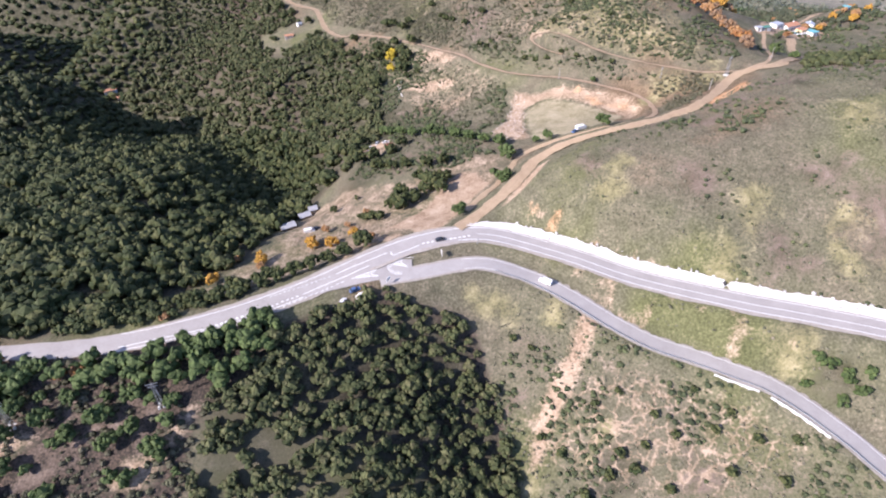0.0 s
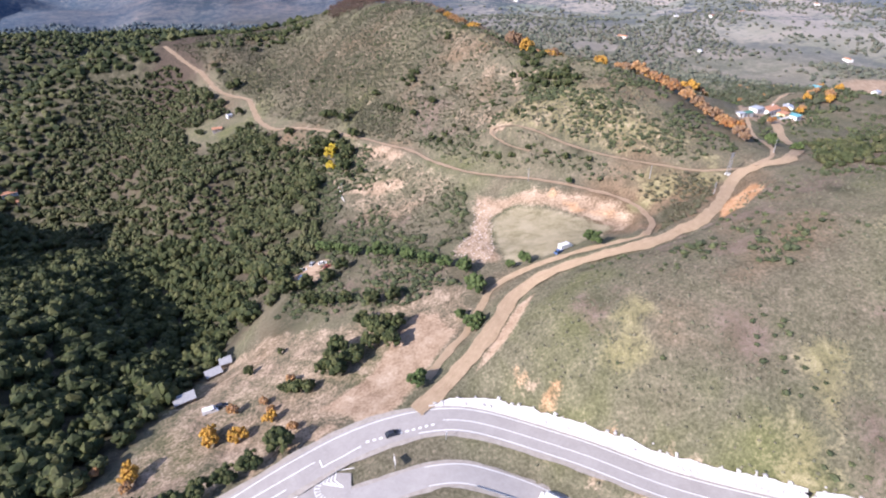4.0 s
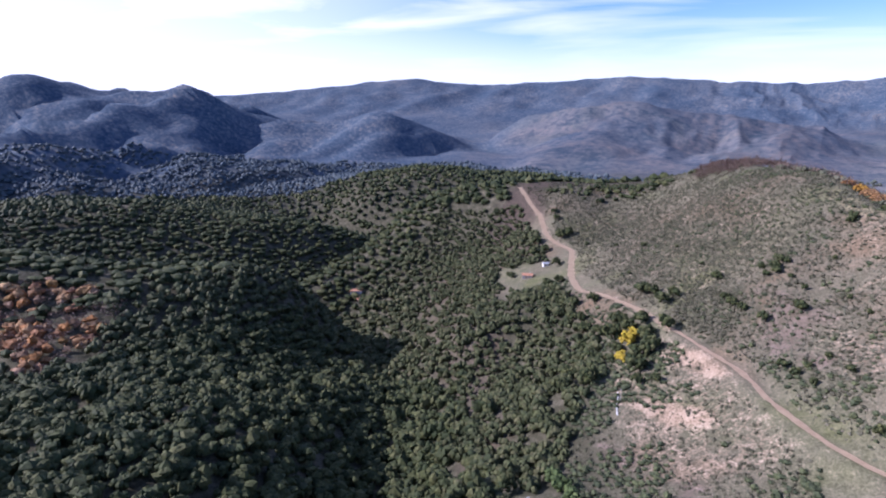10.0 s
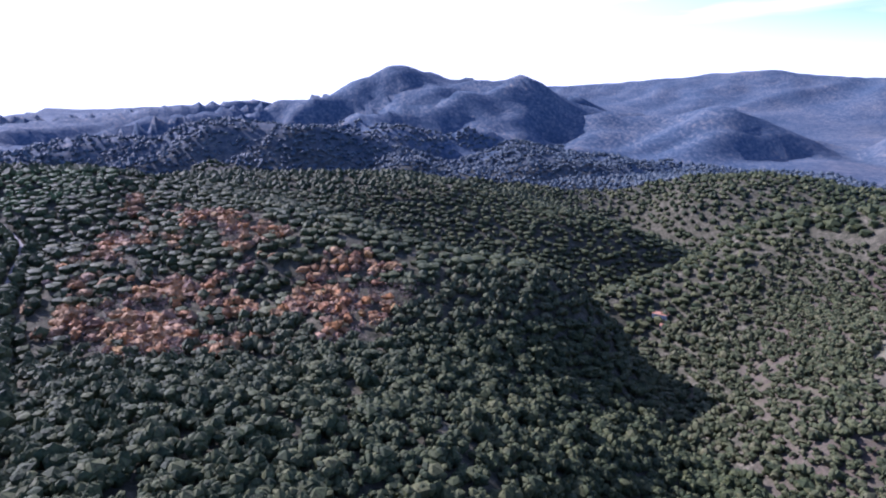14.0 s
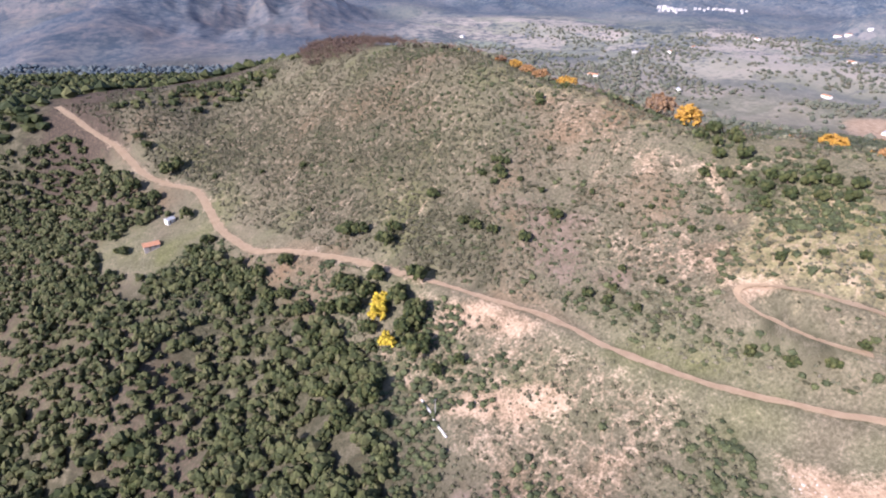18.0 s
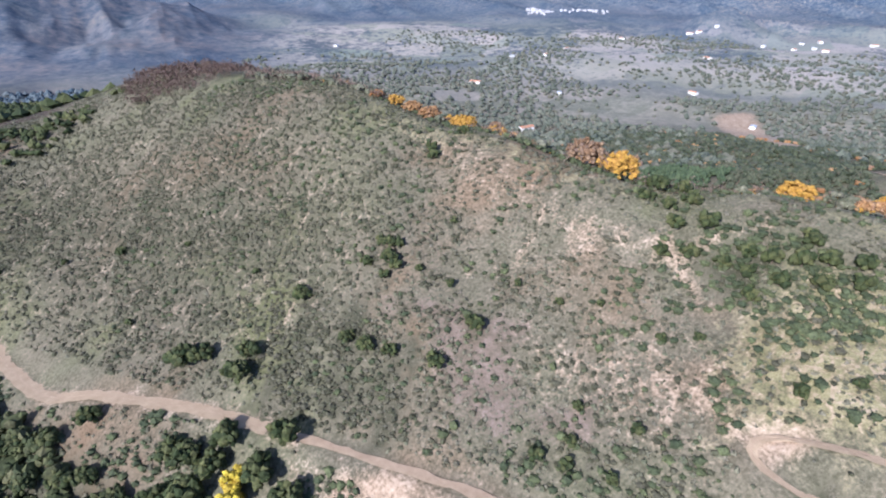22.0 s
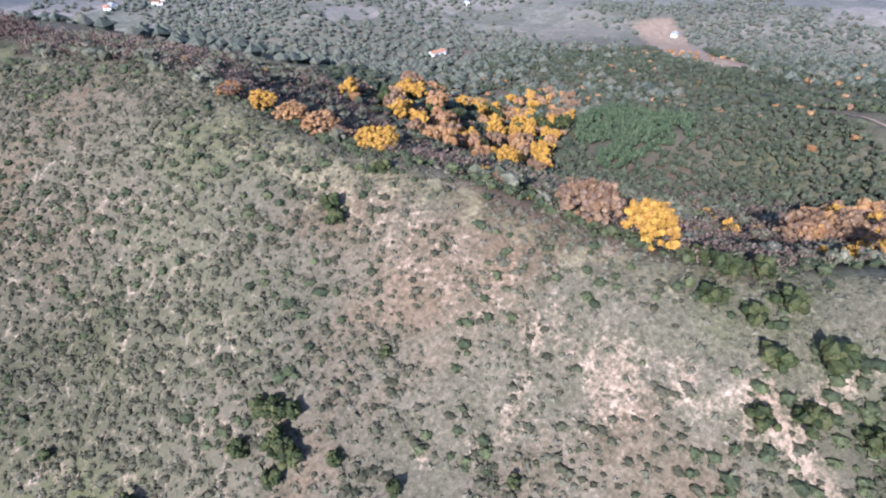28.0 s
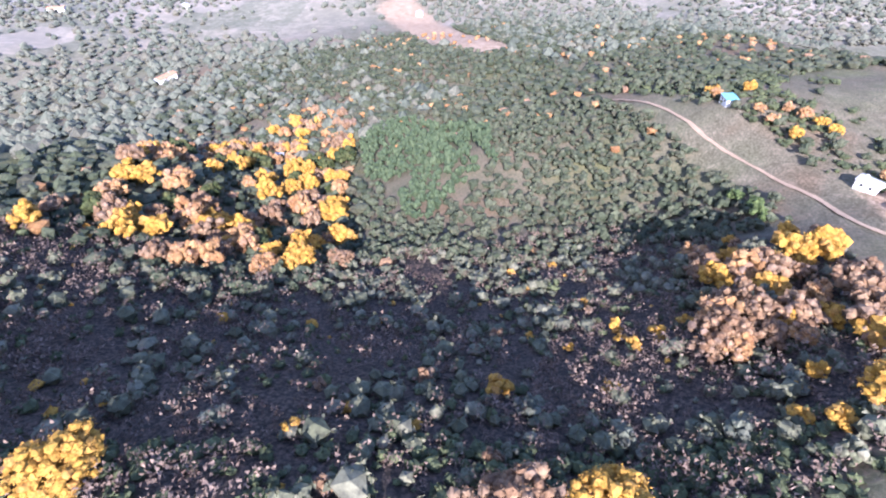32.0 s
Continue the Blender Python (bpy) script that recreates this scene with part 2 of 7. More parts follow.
def ground_material():
    m, nodes, links, bsdf = material("ground_cover", 0.95)
    bsdf.inputs["Specular IOR Level"].default_value = 0.08
    coord = nodes.new("ShaderNodeNewGeometry").outputs["Position"]
    cover = nodes.new("ShaderNodeVertexColor")
    cover.layer_name = "cover"
    split = nodes.new("ShaderNodeSeparateColor")
    links.new(cover.outputs["Color"], split.inputs["Color"])
    bare, lush, wood, far = split.outputs[0], split.outputs[1], split.outputs[2], cover.outputs["Alpha"]
    big = add_noise(nodes, links, coord, 38, 5, 0.6, 0.6)
    mid = add_noise(nodes, links, coord, 6.5, 5, 0.65, 0.4)
    fine = add_noise(nodes, links, coord, 0.9, 4, 0.7)
    tuft = add_noise(nodes, links, coord, 0.35, 3, 0.7)
    scrub = add_ramp(nodes, links, add_mix(nodes, links, 0.68, mid, fine),
                     [(0.34, (0.066, 0.065, 0.044)), (0.46, (0.120, 0.113, 0.080)), (0.57, (0.180, 0.163, 0.120)), (0.70, (0.35, 0.292, 0.230))])
    tint = add_ramp(nodes, links, add_mix(nodes, links, 0.35, add_noise(nodes, links, coord, 90, 3, 0.55, 0.4), big), [(0.36, (0.90, 1.00, 0.66)), (0.46, (0.98, 1.0, 0.90)), (0.54, (1.02, 0.97, 0.94)), (0.64, (1.22, 0.94, 0.84))])
    scrub = add_mix(nodes, links, 1.0, scrub, tint, "MULTIPLY")
    soil = add_ramp(nodes, links, add_mix(nodes, links, 0.5, mid, fine), [(0.36, (0.20, 0.138, 0.092)), (0.5, (0.36, 0.262, 0.182)), (0.66, (0.52, 0.415, 0.315))])
    grass = add_ramp(nodes, links, add_mix(nodes, links, 0.5, mid, tuft), [(0.36, (0.190, 0.168, 0.100)), (0.5, (0.30, 0.262, 0.170)), (0.64, (0.42, 0.36, 0.26))])
    # leaf litter; its dark also paints shade under pines and beyond the ridge
    litter_and_shade = add_ramp(nodes, links, fine, [(0.36, (0.030, 0.028, 0.022)), (0.5, (0.068, 0.055, 0.045)), (0.64, (0.15, 0.108, 0.082))])
    # soft masks with ragged edges
    ragged = add_mix(nodes, links, 0.5, mid, fine)

    def edge(v):
        return add_range(nodes, links, add_math(nodes, links, "ADD", v, add_math(nodes, links, "MULTIPLY", add_math(nodes, links, "SUBTRACT", ragged, 0.5), 1.5)), 0.35, 0.65)
    col = add_mix(nodes, links, edge(lush), scrub, grass)
    col = add_mix(nodes, links, edge(wood), col, litter_and_shade)
    tinge = nodes.new("ShaderNodeVertexColor")
    tinge.layer_name = "tinge"
    hue = nodes.new("ShaderNodeSeparateColor")
    links.new(tinge.outputs["Color"], hue.inputs["Color"])
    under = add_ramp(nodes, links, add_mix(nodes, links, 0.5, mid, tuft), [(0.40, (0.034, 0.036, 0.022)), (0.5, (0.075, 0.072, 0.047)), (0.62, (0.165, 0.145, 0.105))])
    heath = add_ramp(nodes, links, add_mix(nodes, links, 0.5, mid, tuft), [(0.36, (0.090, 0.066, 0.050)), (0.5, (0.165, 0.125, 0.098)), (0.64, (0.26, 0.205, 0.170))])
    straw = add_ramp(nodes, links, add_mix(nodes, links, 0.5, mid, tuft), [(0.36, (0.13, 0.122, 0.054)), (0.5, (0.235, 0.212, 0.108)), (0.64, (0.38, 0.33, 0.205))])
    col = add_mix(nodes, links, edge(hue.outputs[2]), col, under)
    col = add_mix(nodes, links, edge(hue.outputs[0]), col, heath)
    col = add_mix(nodes, links, edge(hue.outputs[1]), col, straw)
    # worn paths of pale soil between the bushes
    cells = nodes.new("ShaderNodeTexVoronoi")
    cells.feature = "DISTANCE_TO_EDGE"
    cells.inputs["Scale"].default_value = 1 / 4.6
    bent = nodes.new("ShaderNodeVectorMath")
    bent.operation = "MULTIPLY_ADD"
    bent.inputs[1].default_value = (7, 7, 7)
    links.new(add_noise(nodes, links, coord, 5, 3), bent.inputs[0])
    links.new(coord, bent.inputs[2])
    links.new(bent.outputs[0], cells.inputs["Vector"])
    path = add_math(nodes, links, "MULTIPLY", add_range(nodes, links, cells.outputs["Distance"], 0.02, 0.11, 0.9, 0.0), edge(tinge.outputs["Alpha"]))
    col = add_mix(nodes, links, path, col, soil)
    col = add_mix(nodes, links, edge(bare), col, soil)
    afar = nodes.new("ShaderNodeVertexColor")
    afar.layer_name = "remote"
    gone = nodes.new("ShaderNodeSeparateColor")
    links.new(afar.outputs["Color"], gone.inputs["Color"])
    ochre = add_ramp(nodes, links, add_mix(nodes, links, 0.5, mid, fine), [(0.36, (0.34, 0.175, 0.085)), (0.5, (0.47, 0.27, 0.145)), (0.64, (0.60, 0.42, 0.27))])
    col = add_mix(nodes, links, edge(gone.outputs[2]), col, ochre)
    # the far country: woods, fields and limestone over kilometres, haze paled into their colours
    patch = nodes.new("ShaderNodeTexVoronoi")
    patch.inputs["Scale"].default_value = 1 / 95
    warp = add_noise(nodes, links, coord, 160, 3)
    warped = nodes.new("ShaderNodeVectorMath")
    warped.operation = "MULTIPLY_ADD"
    warped.inputs[1].default_value = (120, 120, 120)
    links.new(warp, warped.inputs[0])
    links.new(coord, warped.inputs[2])
    links.new(warped.outputs[0], patch.inputs["Vector"])
    fields = nodes.new("ShaderNodeSeparateColor")
    links.new(patch.outputs["Color"], fields.inputs["Color"])
    field = add_ramp(nodes, links, fields.outputs[0], [(0.0, (0.19, 0.19, 0.145)), (0.35, (0.25, 0.24, 0.185)), (0.6, (0.31, 0.28, 0.225)), (0.85, (0.37, 0.325, 0.275)), (1.0, (0.40, 0.35, 0.30))])
    groves = add_ramp(nodes, links, add_mix(nodes, links, 0.5, add_noise(nodes, links, coord, 60, 6, 0.7), add_noise(nodes, links, coord, 9, 3, 0.7)),
                      [(0.42, (0.07, 0.082, 0.062)), (0.50, (0.14, 0.145, 0.11)), (0.57, (0.28, 0.25, 0.21))])
    country = add_mix(nodes, links, 0.5, field, groves)
    col = add_mix(nodes, links, far, col, country)
    col = add_mix(nodes, links, gone.outputs[0], col, hazed_distance_colour(nodes, links, coord, bare, lush, gone.outputs[1]))
    links.new(col, bsdf.inputs["Base Color"])
    add_bump(nodes, links, bsdf, add_mix(nodes, links, 0.5, fine, tuft), 0.3)
    return m


GROUND = ground_material()
ASPHALT = grainy("worn_asphalt", (0.30, 0.278, 0.266), (0.41, 0.385, 0.37), 6.0, 0.02)
LANE_ASPHALT = grainy("pale_worn_asphalt", (0.32, 0.298, 0.285), (0.43, 0.405, 0.39), 5.0, 0.02)
VERGE = grainy("pale_gravel_verge", (0.26, 0.23, 0.20), (0.46, 0.42, 0.38), 1.5, 0.05)
EARTH = grainy("reddish_earth", (0.285, 0.20, 0.13), (0.47, 0.355, 0.245), 2.5, 0.12)
DIRT = grainy("packed_earth", (0.27, 0.195, 0.122), (0.45, 0.345, 0.235), 3.0, 0.12)
PAINT = grainy("road_paint", (0.66, 0.66, 0.65), (0.86, 0.86, 0.85), 0.8, 0.0, 0.7)
CHALK = grainy("white_rockfill", (0.44, 0.415, 0.40), (0.74, 0.72, 0.70), 1.6, 0.15)
CONCRETE = grainy("pale_concrete", (0.50, 0.49, 0.47), (0.72, 0.71, 0.69), 1.5, 0.03)
BARK = grainy("bark", (0.06, 0.045, 0.035), (0.16, 0.12, 0.09), 0.5, 0.03)
GREYWOOD = grainy("bare_twigs", (0.26, 0.22, 0.21), (0.46, 0.41, 0.40), 0.4, 0.03)
OAK = leafage("oak_leaves", [(0.023, 0.034, 0.013), (0.038, 0.050, 0.019), (0.058, 0.068, 0.026), (0.086, 0.090, 0.037)])
# olive leaves, paled and greyed in colour for haze over the far oaks
HAZED_OLIVE = leafage("hazed_olive_oak_leaves", [(0.066, 0.078, 0.062), (0.092, 0.104, 0.082), (0.122, 0.130, 0.102), (0.105, 0.100, 0.078)])
# lightened copy of the oak leaves, sunlight put into the colour
SUN_TINTED_OAK = leafage("sun_tinted_oak_leaves", [(0.033, 0.043, 0.018), (0.050, 0.061, 0.026), (0.073, 0.081, 0.035), (0.095, 0.093, 0.047)])
NORTH_OAK = leafage("greyer_oak_leaves", [(0.034, 0.044, 0.026), (0.054, 0.066, 0.040), (0.080, 0.090, 0.058), (0.068, 0.066, 0.044)])
# oak leaves with the blue of distant haze mixed into the colour
HAZED_OAK = leafage("hazed_oak_leaves", [(0.042, 0.066, 0.090), (0.062, 0.088, 0.112), (0.088, 0.112, 0.130), (0.115, 0.134, 0.140)])
PINE = leafage("pine_needles", [(0.040, 0.062, 0.022), (0.062, 0.090, 0.032), (0.090, 0.120, 0.044)])
SAGE = leafage("grey_sage_leaves", [(0.082, 0.088, 0.056), (0.122, 0.126, 0.084), (0.165, 0.16, 0.118)])
CHESTNUT = leafage("autumn_leaves", [(0.235, 0.118, 0.055), (0.30, 0.165, 0.072), (0.35, 0.21, 0.10), (0.27, 0.165, 0.11)], 0.3, 0.5)
GOLD = leafage("golden_leaves", [(0.33, 0.175, 0.032), (0.41, 0.24, 0.045), (0.37, 0.20, 0.055)], 0.3, 0.5)
RUST = leafage("rust_leaves", [(0.13, 0.075, 0.05), (0.22, 0.10, 0.045), (0.34, 0.15, 0.045), (0.16, 0.10, 0.075), (0.30, 0.17, 0.055)])
BROWNWOOD = leafage("withered_leaves", [(0.150, 0.086, 0.050), (0.195, 0.118, 0.070), (0.235, 0.155, 0.096), (0.165, 0.115, 0.09)])
PALE_TWIG = leafage("pale_withered_twigs", [(0.122, 0.086, 0.070), (0.172, 0.124, 0.102), (0.225, 0.168, 0.14)])
YELLOW = leafage("yellow_poplar_leaves", [(0.36, 0.27, 0.03), (0.44, 0.34, 0.04), (0.40, 0.28, 0.04)], 0.3, 0.5)
MAROON = leafage("bare_maroon_twigs", [(0.085, 0.055, 0.05), (0.13, 0.085, 0.075), (0.11, 0.09, 0.06)])
SCRUB = leafage("scrub_leaves", [(0.085, 0.088, 0.06), (0.125, 0.122, 0.086), (0.165, 0.15, 0.112), (0.10, 0.11, 0.068), (0.19, 0.165, 0.13)], 0.12, 0.5)
CONIFER = leafage("conifer_needles", [(0.040, 0.062, 0.034), (0.056, 0.082, 0.044), (0.074, 0.100, 0.054)], 0.2, 0.6)
DARK_SCRUB = leafage("dark_scrub_leaves", [(0.055, 0.056, 0.034), (0.080, 0.078, 0.050), (0.115, 0.106, 0.075), (0.066, 0.074, 0.040)], 0.12, 0.5)
HEATH = leafage("green_shrub_leaves", [(0.045, 0.058, 0.032), (0.07, 0.085, 0.045), (0.10, 0.115, 0.055)], 0.12, 0.5)

# ---- relief: crest, spur, slope and stream lines of the hills, (x, y, z) ----
RIDGE = [(149, 284, 31), (144, 322, 41), (136, 362, 48.5), (126, 392, 53.5), (115, 416, 54.5), (103, 435, 51.5), (84.2, 450, 52.8), (70.5, 476, 56.6), (58.5, 499, 59.6), (50, 522, 60.5), (47, 545, 61.3), (41, 568, 62.5), (30, 593, 62.3), (17, 608, 61),
         (-10, 630, 55), (-30, 690, 48), (-40, 765, 42), (-80, 850, 18)]
HILL = [(149, 284, 31), (162, 256, 43), (172, 232, 51), (205, 212, 57), (270, 185, 62)]
HILL_FACE = [(52, 206, 23), (75, 200, 32), (107, 193, 38), (134, 185, 38.5), (160, 180, 44)]
HILL_FOOT = [(28, 199, 9), (50, 183, 17), (76, 163, 15), (104, 163, 21.5), (122, 152, 16), (160, 140, 20)]
ROAD_LINE = [(170, 118, 15), (128, 133, 9.5), (99, 144, 8), (67, 160, 5.5), (40, 176, 4.5), (15, 182, 4), (-10, 166, 2), (-48, 152, -1), (-89, 136, -3), (-132, 127, -6), (-190, 124, -9), (-265, 112, -18), (-340, 100, -28), (-430, 75, -33), (-520, 50, -27), (-640, 10, -10)]
LOW_ROAD = [(-10, 158, 1.5), (20, 160, 1), (45, 150, -1), (70, 139, -3), (90, 126, -5.5), (118, 108, -8), (150, 84, -11)]
GULLY = [(12, 148, -9), (15, 130, -24), (22, 112, -32), (24, 90, -42), (20, 50, -62)]
GULLY_EAST = [(38, 148, -4), (46, 128, -14), (60, 108, -21), (85, 95, -22), (118, 90, -16)]
PINE_SPUR = [(-20, 150, -4), (-28, 122, -14), (-45, 102, -16), (-86, 105, -10), (-130, 100, -15), (-60, 70, -28), (-20, 92, -22)]
TRACK_FOOT = [(14, 192, 5), (38, 222, 10), (58, 240, 16), (82, 244, 22), (112, 254, 26.5), (134, 270, 29)]
QUARRY = [(40, 277, 6), (58, 300, 6.5), (84, 288, 11), (105, 282, 14), (70, 262, 13)]
NORTH_TRACK = [(112, 274, 20), (108, 290, 19), (98, 306, 18), (70, 325, 17), (42, 364, 11), (14, 384, 2.5), (-6, 412, -2), (-30, 432, -9), (-62, 463, -13),
               (-80, 492, -14), (-106, 540, -19), (-134, 562, -24), (-150, 618, -16), (-186, 660, -12), (-216, 703, -5)]
SLOPE = [(90, 350, 37), (71, 352, 33), (62, 404, 29.5), (90, 390, 40), (27, 430, 17), (42, 455, 30), (15, 431, 14), (-10, 482, 14.5), (20, 478, 35), (-3, 536, 33), (49.9, 500.5, 53), (57, 458, 41), (88, 428, 49), (86.4, 408, 42), (27, 431.5, 22.5), (52, 415, 25.5), (-9.8, 481.8, 15)]
SLOPE_WEST = [(-30, 578, 36), (-57, 598, 17), (-103, 631, -3), (-67, 564, 4), (-104, 576, -8), (-47, 489, -2), (-110, 690, 8), (-120, 760, 15)]
BENCH = [(-5, 230, -2), (-8, 262, -4), (3, 297, -5), (14, 342, -8), (-10, 371, -12), (-29, 374, -17), (-40, 294, -18), (-52, 282, -21), (-60, 225, -18), (-45, 190, -8), (-100, 160, -10)]
WOOD_SLOPE = [(-57, 341, -33), (-64, 308, -27), (-72, 403, -35), (-67, 397, -28), (-112, 465, -42), (-120, 484, -32), (-148, 457, -47), (-188, 552, -44), (-212, 674, -27), (-240, 600, -60), (-300, 690, -48), (-366, 585, -101), (-330, 640, -72), (-290, 860, -52), (-420, 900, -108), (-230, 920, -45)]
STREAM = [(-70, 250, -32), (-100, 300, -45), (-137, 350, -54), (-160, 410, -62), (-205, 455, -76), (-268, 500, -92), (-335, 522, -102), (-388, 516, -107), (-442, 530, -112), (-472, 575, -117), (-488, 640, -122), (-500, 720, -128), (-506, 800, -134), (-545, 890, -139), (-640, 935, -144), (-760, 930, -150)]
# spurs that come down to the stream one behind the other: crests and the dells between them
NEAR_SPUR = [(-659, 175, -5), (-606, 254, -11), (-504, 352, -28), (-414, 412, -35), (-352, 442, -34), (-322, 458, -47)]
SPUR_DELL = [(-472, 575, -117), (-545, 510, -104), (-630, 445, -88), (-720, 390, -66), (-790, 330, -46)]
SECOND_SPUR = [(-863, 300, -42), (-807, 457, -47), (-720, 605, -61), (-608, 726, -91), (-548, 785, -116)]
TRACK_SPUR = [(-216, 703, -5), (-256, 740, 1), (-333, 770, -6), (-380, 776, -26), (-424, 745, -58), (-424, 697, -80), (-428, 650, -88), (-426, 610, -89), (-422, 571, -92), (-412, 540, -97)]
SCAR_RIDGE = [(-780, 1000, -116), (-673, 1000, -94), (-606, 1058, -76), (-500, 1110, -82), (-380, 1150, -90)]
PINE_HILL = [(-740, 79, 7), (-700, 50, 6), (-800, 40, 2)]
SPUR = [(-148, 168, -8), (-126, 210, -18), (-180, 230, -16), (-165, 283, -26), (-218, 319, -38), (-253, 378, -55), (-259, 411, -69), (-297, 324, -31), (-392, 277, -25), (-403, 290, -14), (-520, 290, -10), (-600, 170, -14)]
NORTH_SIDE = [(118, 523, 24), (116, 460, 39.5), (100, 470, 45.5), (77, 508, 51.5), (66, 540, 48.5), (98, 520, 38), (60, 566, 49), (106, 452, 45), (150, 446, 33), (128, 436, 43), (156, 563, 2), (141, 613, 5), (176, 555, -6), (187, 616, -20), (231, 605, -31), (267, 685, -50), (276, 559, -12), (249, 474, -6), (151, 441, 34), (187, 659, -6), (110, 640, 25), (60, 700, 33)]
NORTH_EAST = [(207, 429, 25), (265, 440, 12), (316, 455, 20), (330, 637, -38), (362, 580, -27), (247, 399, 22), (200, 345, 27), (300, 350, 22), (420, 420, 5), (536, 547, -37), (450, 634, -36)]
RELIEF = [RIDGE, HILL, HILL_FACE, HILL_FOOT, ROAD_LINE, LOW_ROAD, GULLY, TRACK_FOOT, NORTH_TRACK, STREAM, NEAR_SPUR, SPUR_DELL, SECOND_SPUR, TRACK_SPUR, SCAR_RIDGE]
SPOTS = [GULLY_EAST, PINE_SPUR, QUARRY, SLOPE, SLOPE_WEST, BENCH, WOOD_SLOPE, SPUR, NORTH_SIDE, NORTH_EAST, PINE_HILL]


def along(line, step):
    """Points every step metres along a smooth run through line."""
    p = np.array(line, float)
    q = np.vstack([2 * p[0] - p[1], p, 2 * p[-1] - p[-2]])
    out = []
    for i in range(1, len(q) - 2):
        n = max(1, int(np.linalg.norm(q[i + 1, :2] - q[i, :2]) / step + 0.5))
        t = (np.arange(n) / n)[:, None]
        a, b, c, d = q[i - 1], q[i], q[i + 1], q[i + 2]
        out.append(0.5 * (2 * b + (c - a) * t + (2 * a - 5 * b + 4 * c - d) * t ** 2 + (3 * b - a - 3 * c + d) * t ** 3))
    return np.vstack(out + [p[-1:]])


def fbm(x, y, size, octaves=4, seed=0):
    """Smooth value noise on arrays, about -1 to 1."""
    total, amp, norm = np.zeros(np.shape(x)), 1.0, 0.0
    for k in range(octaves):
        u, v = x / size + 17.3 * (seed + k), y / size - 9.1 * (seed + k)
        i, j = np.floor(u).astype(np.int64), np.floor(v).astype(np.int64)
        a, b = u - i, v - j
        a, b = a * a * (3 - 2 * a), b * b * (3 - 2 * b)

        def corner(p, q):
            h = (p * 374761393 + q * 668265263 + (seed * 31 + k) * 974711) & 0x7FFFFFFF
            h = ((h ^ (h >> 13)) * 1274126177) & 0x7FFFFFFF
            return ((h ^ (h >> 16)) & 0xFFFF) / 32767.5 - 1
        n = (corner(i, j) * (1 - a) + corner(i + 1, j) * a) * (1 - b) + (corner(i, j + 1) * (1 - a) + corner(i + 1, j + 1) * a) * b
        total, norm, amp, size = total + amp * n, norm + amp, amp * 0.5, size * 0.5
    return total / norm * 1.6


def smooth(a, b, x):
    t = np.clip((x - a) / (b - a), 0, 1)
    return t * t * (3 - 2 * t)


KNOTS = np.vstack([along(line, 22) for line in RELIEF] + [np.array(s, float) for s in SPOTS])
_, keep = np.unique((KNOTS[:, :2] / 7).round(), axis=0, return_index=True)
KNOTS = KNOTS[np.sort(keep)]


def bend(r2):
    return np.where(r2 > 0, 0.5 * r2 * np.log(np.maximum(r2, 1e-9)), 0)


def solve_sheet(knots, stiff):
    p = knots[:, :2] / 100
    n = len(p)
    a = np.zeros((n + 3, n + 3))
    a[:n, :n] = bend(((p[:, None] - p[None]) ** 2).sum(2)) + stiff * np.eye(n)
    a[:n, n], a[:n, n + 1:], a[n, :n], a[n + 1:, :n] = 1, p, 1, p.T
    return p, np.linalg.solve(a, np.append(knots[:, 2], (0, 0, 0)))


SHEET_P, SHEET_W = solve_sheet(KNOTS, 0.004)


def near_height(x, y):
    x, y = np.ravel(x) / 100, np.ravel(y) / 100
    z = SHEET_W[-3] + SHEET_W[-2] * x + SHEET_W[-1] * y
    for (px, py), w in zip(SHEET_P, SHEET_W):
        z = z + w * bend((x - px) ** 2 + (y - py) ** 2)
    return z


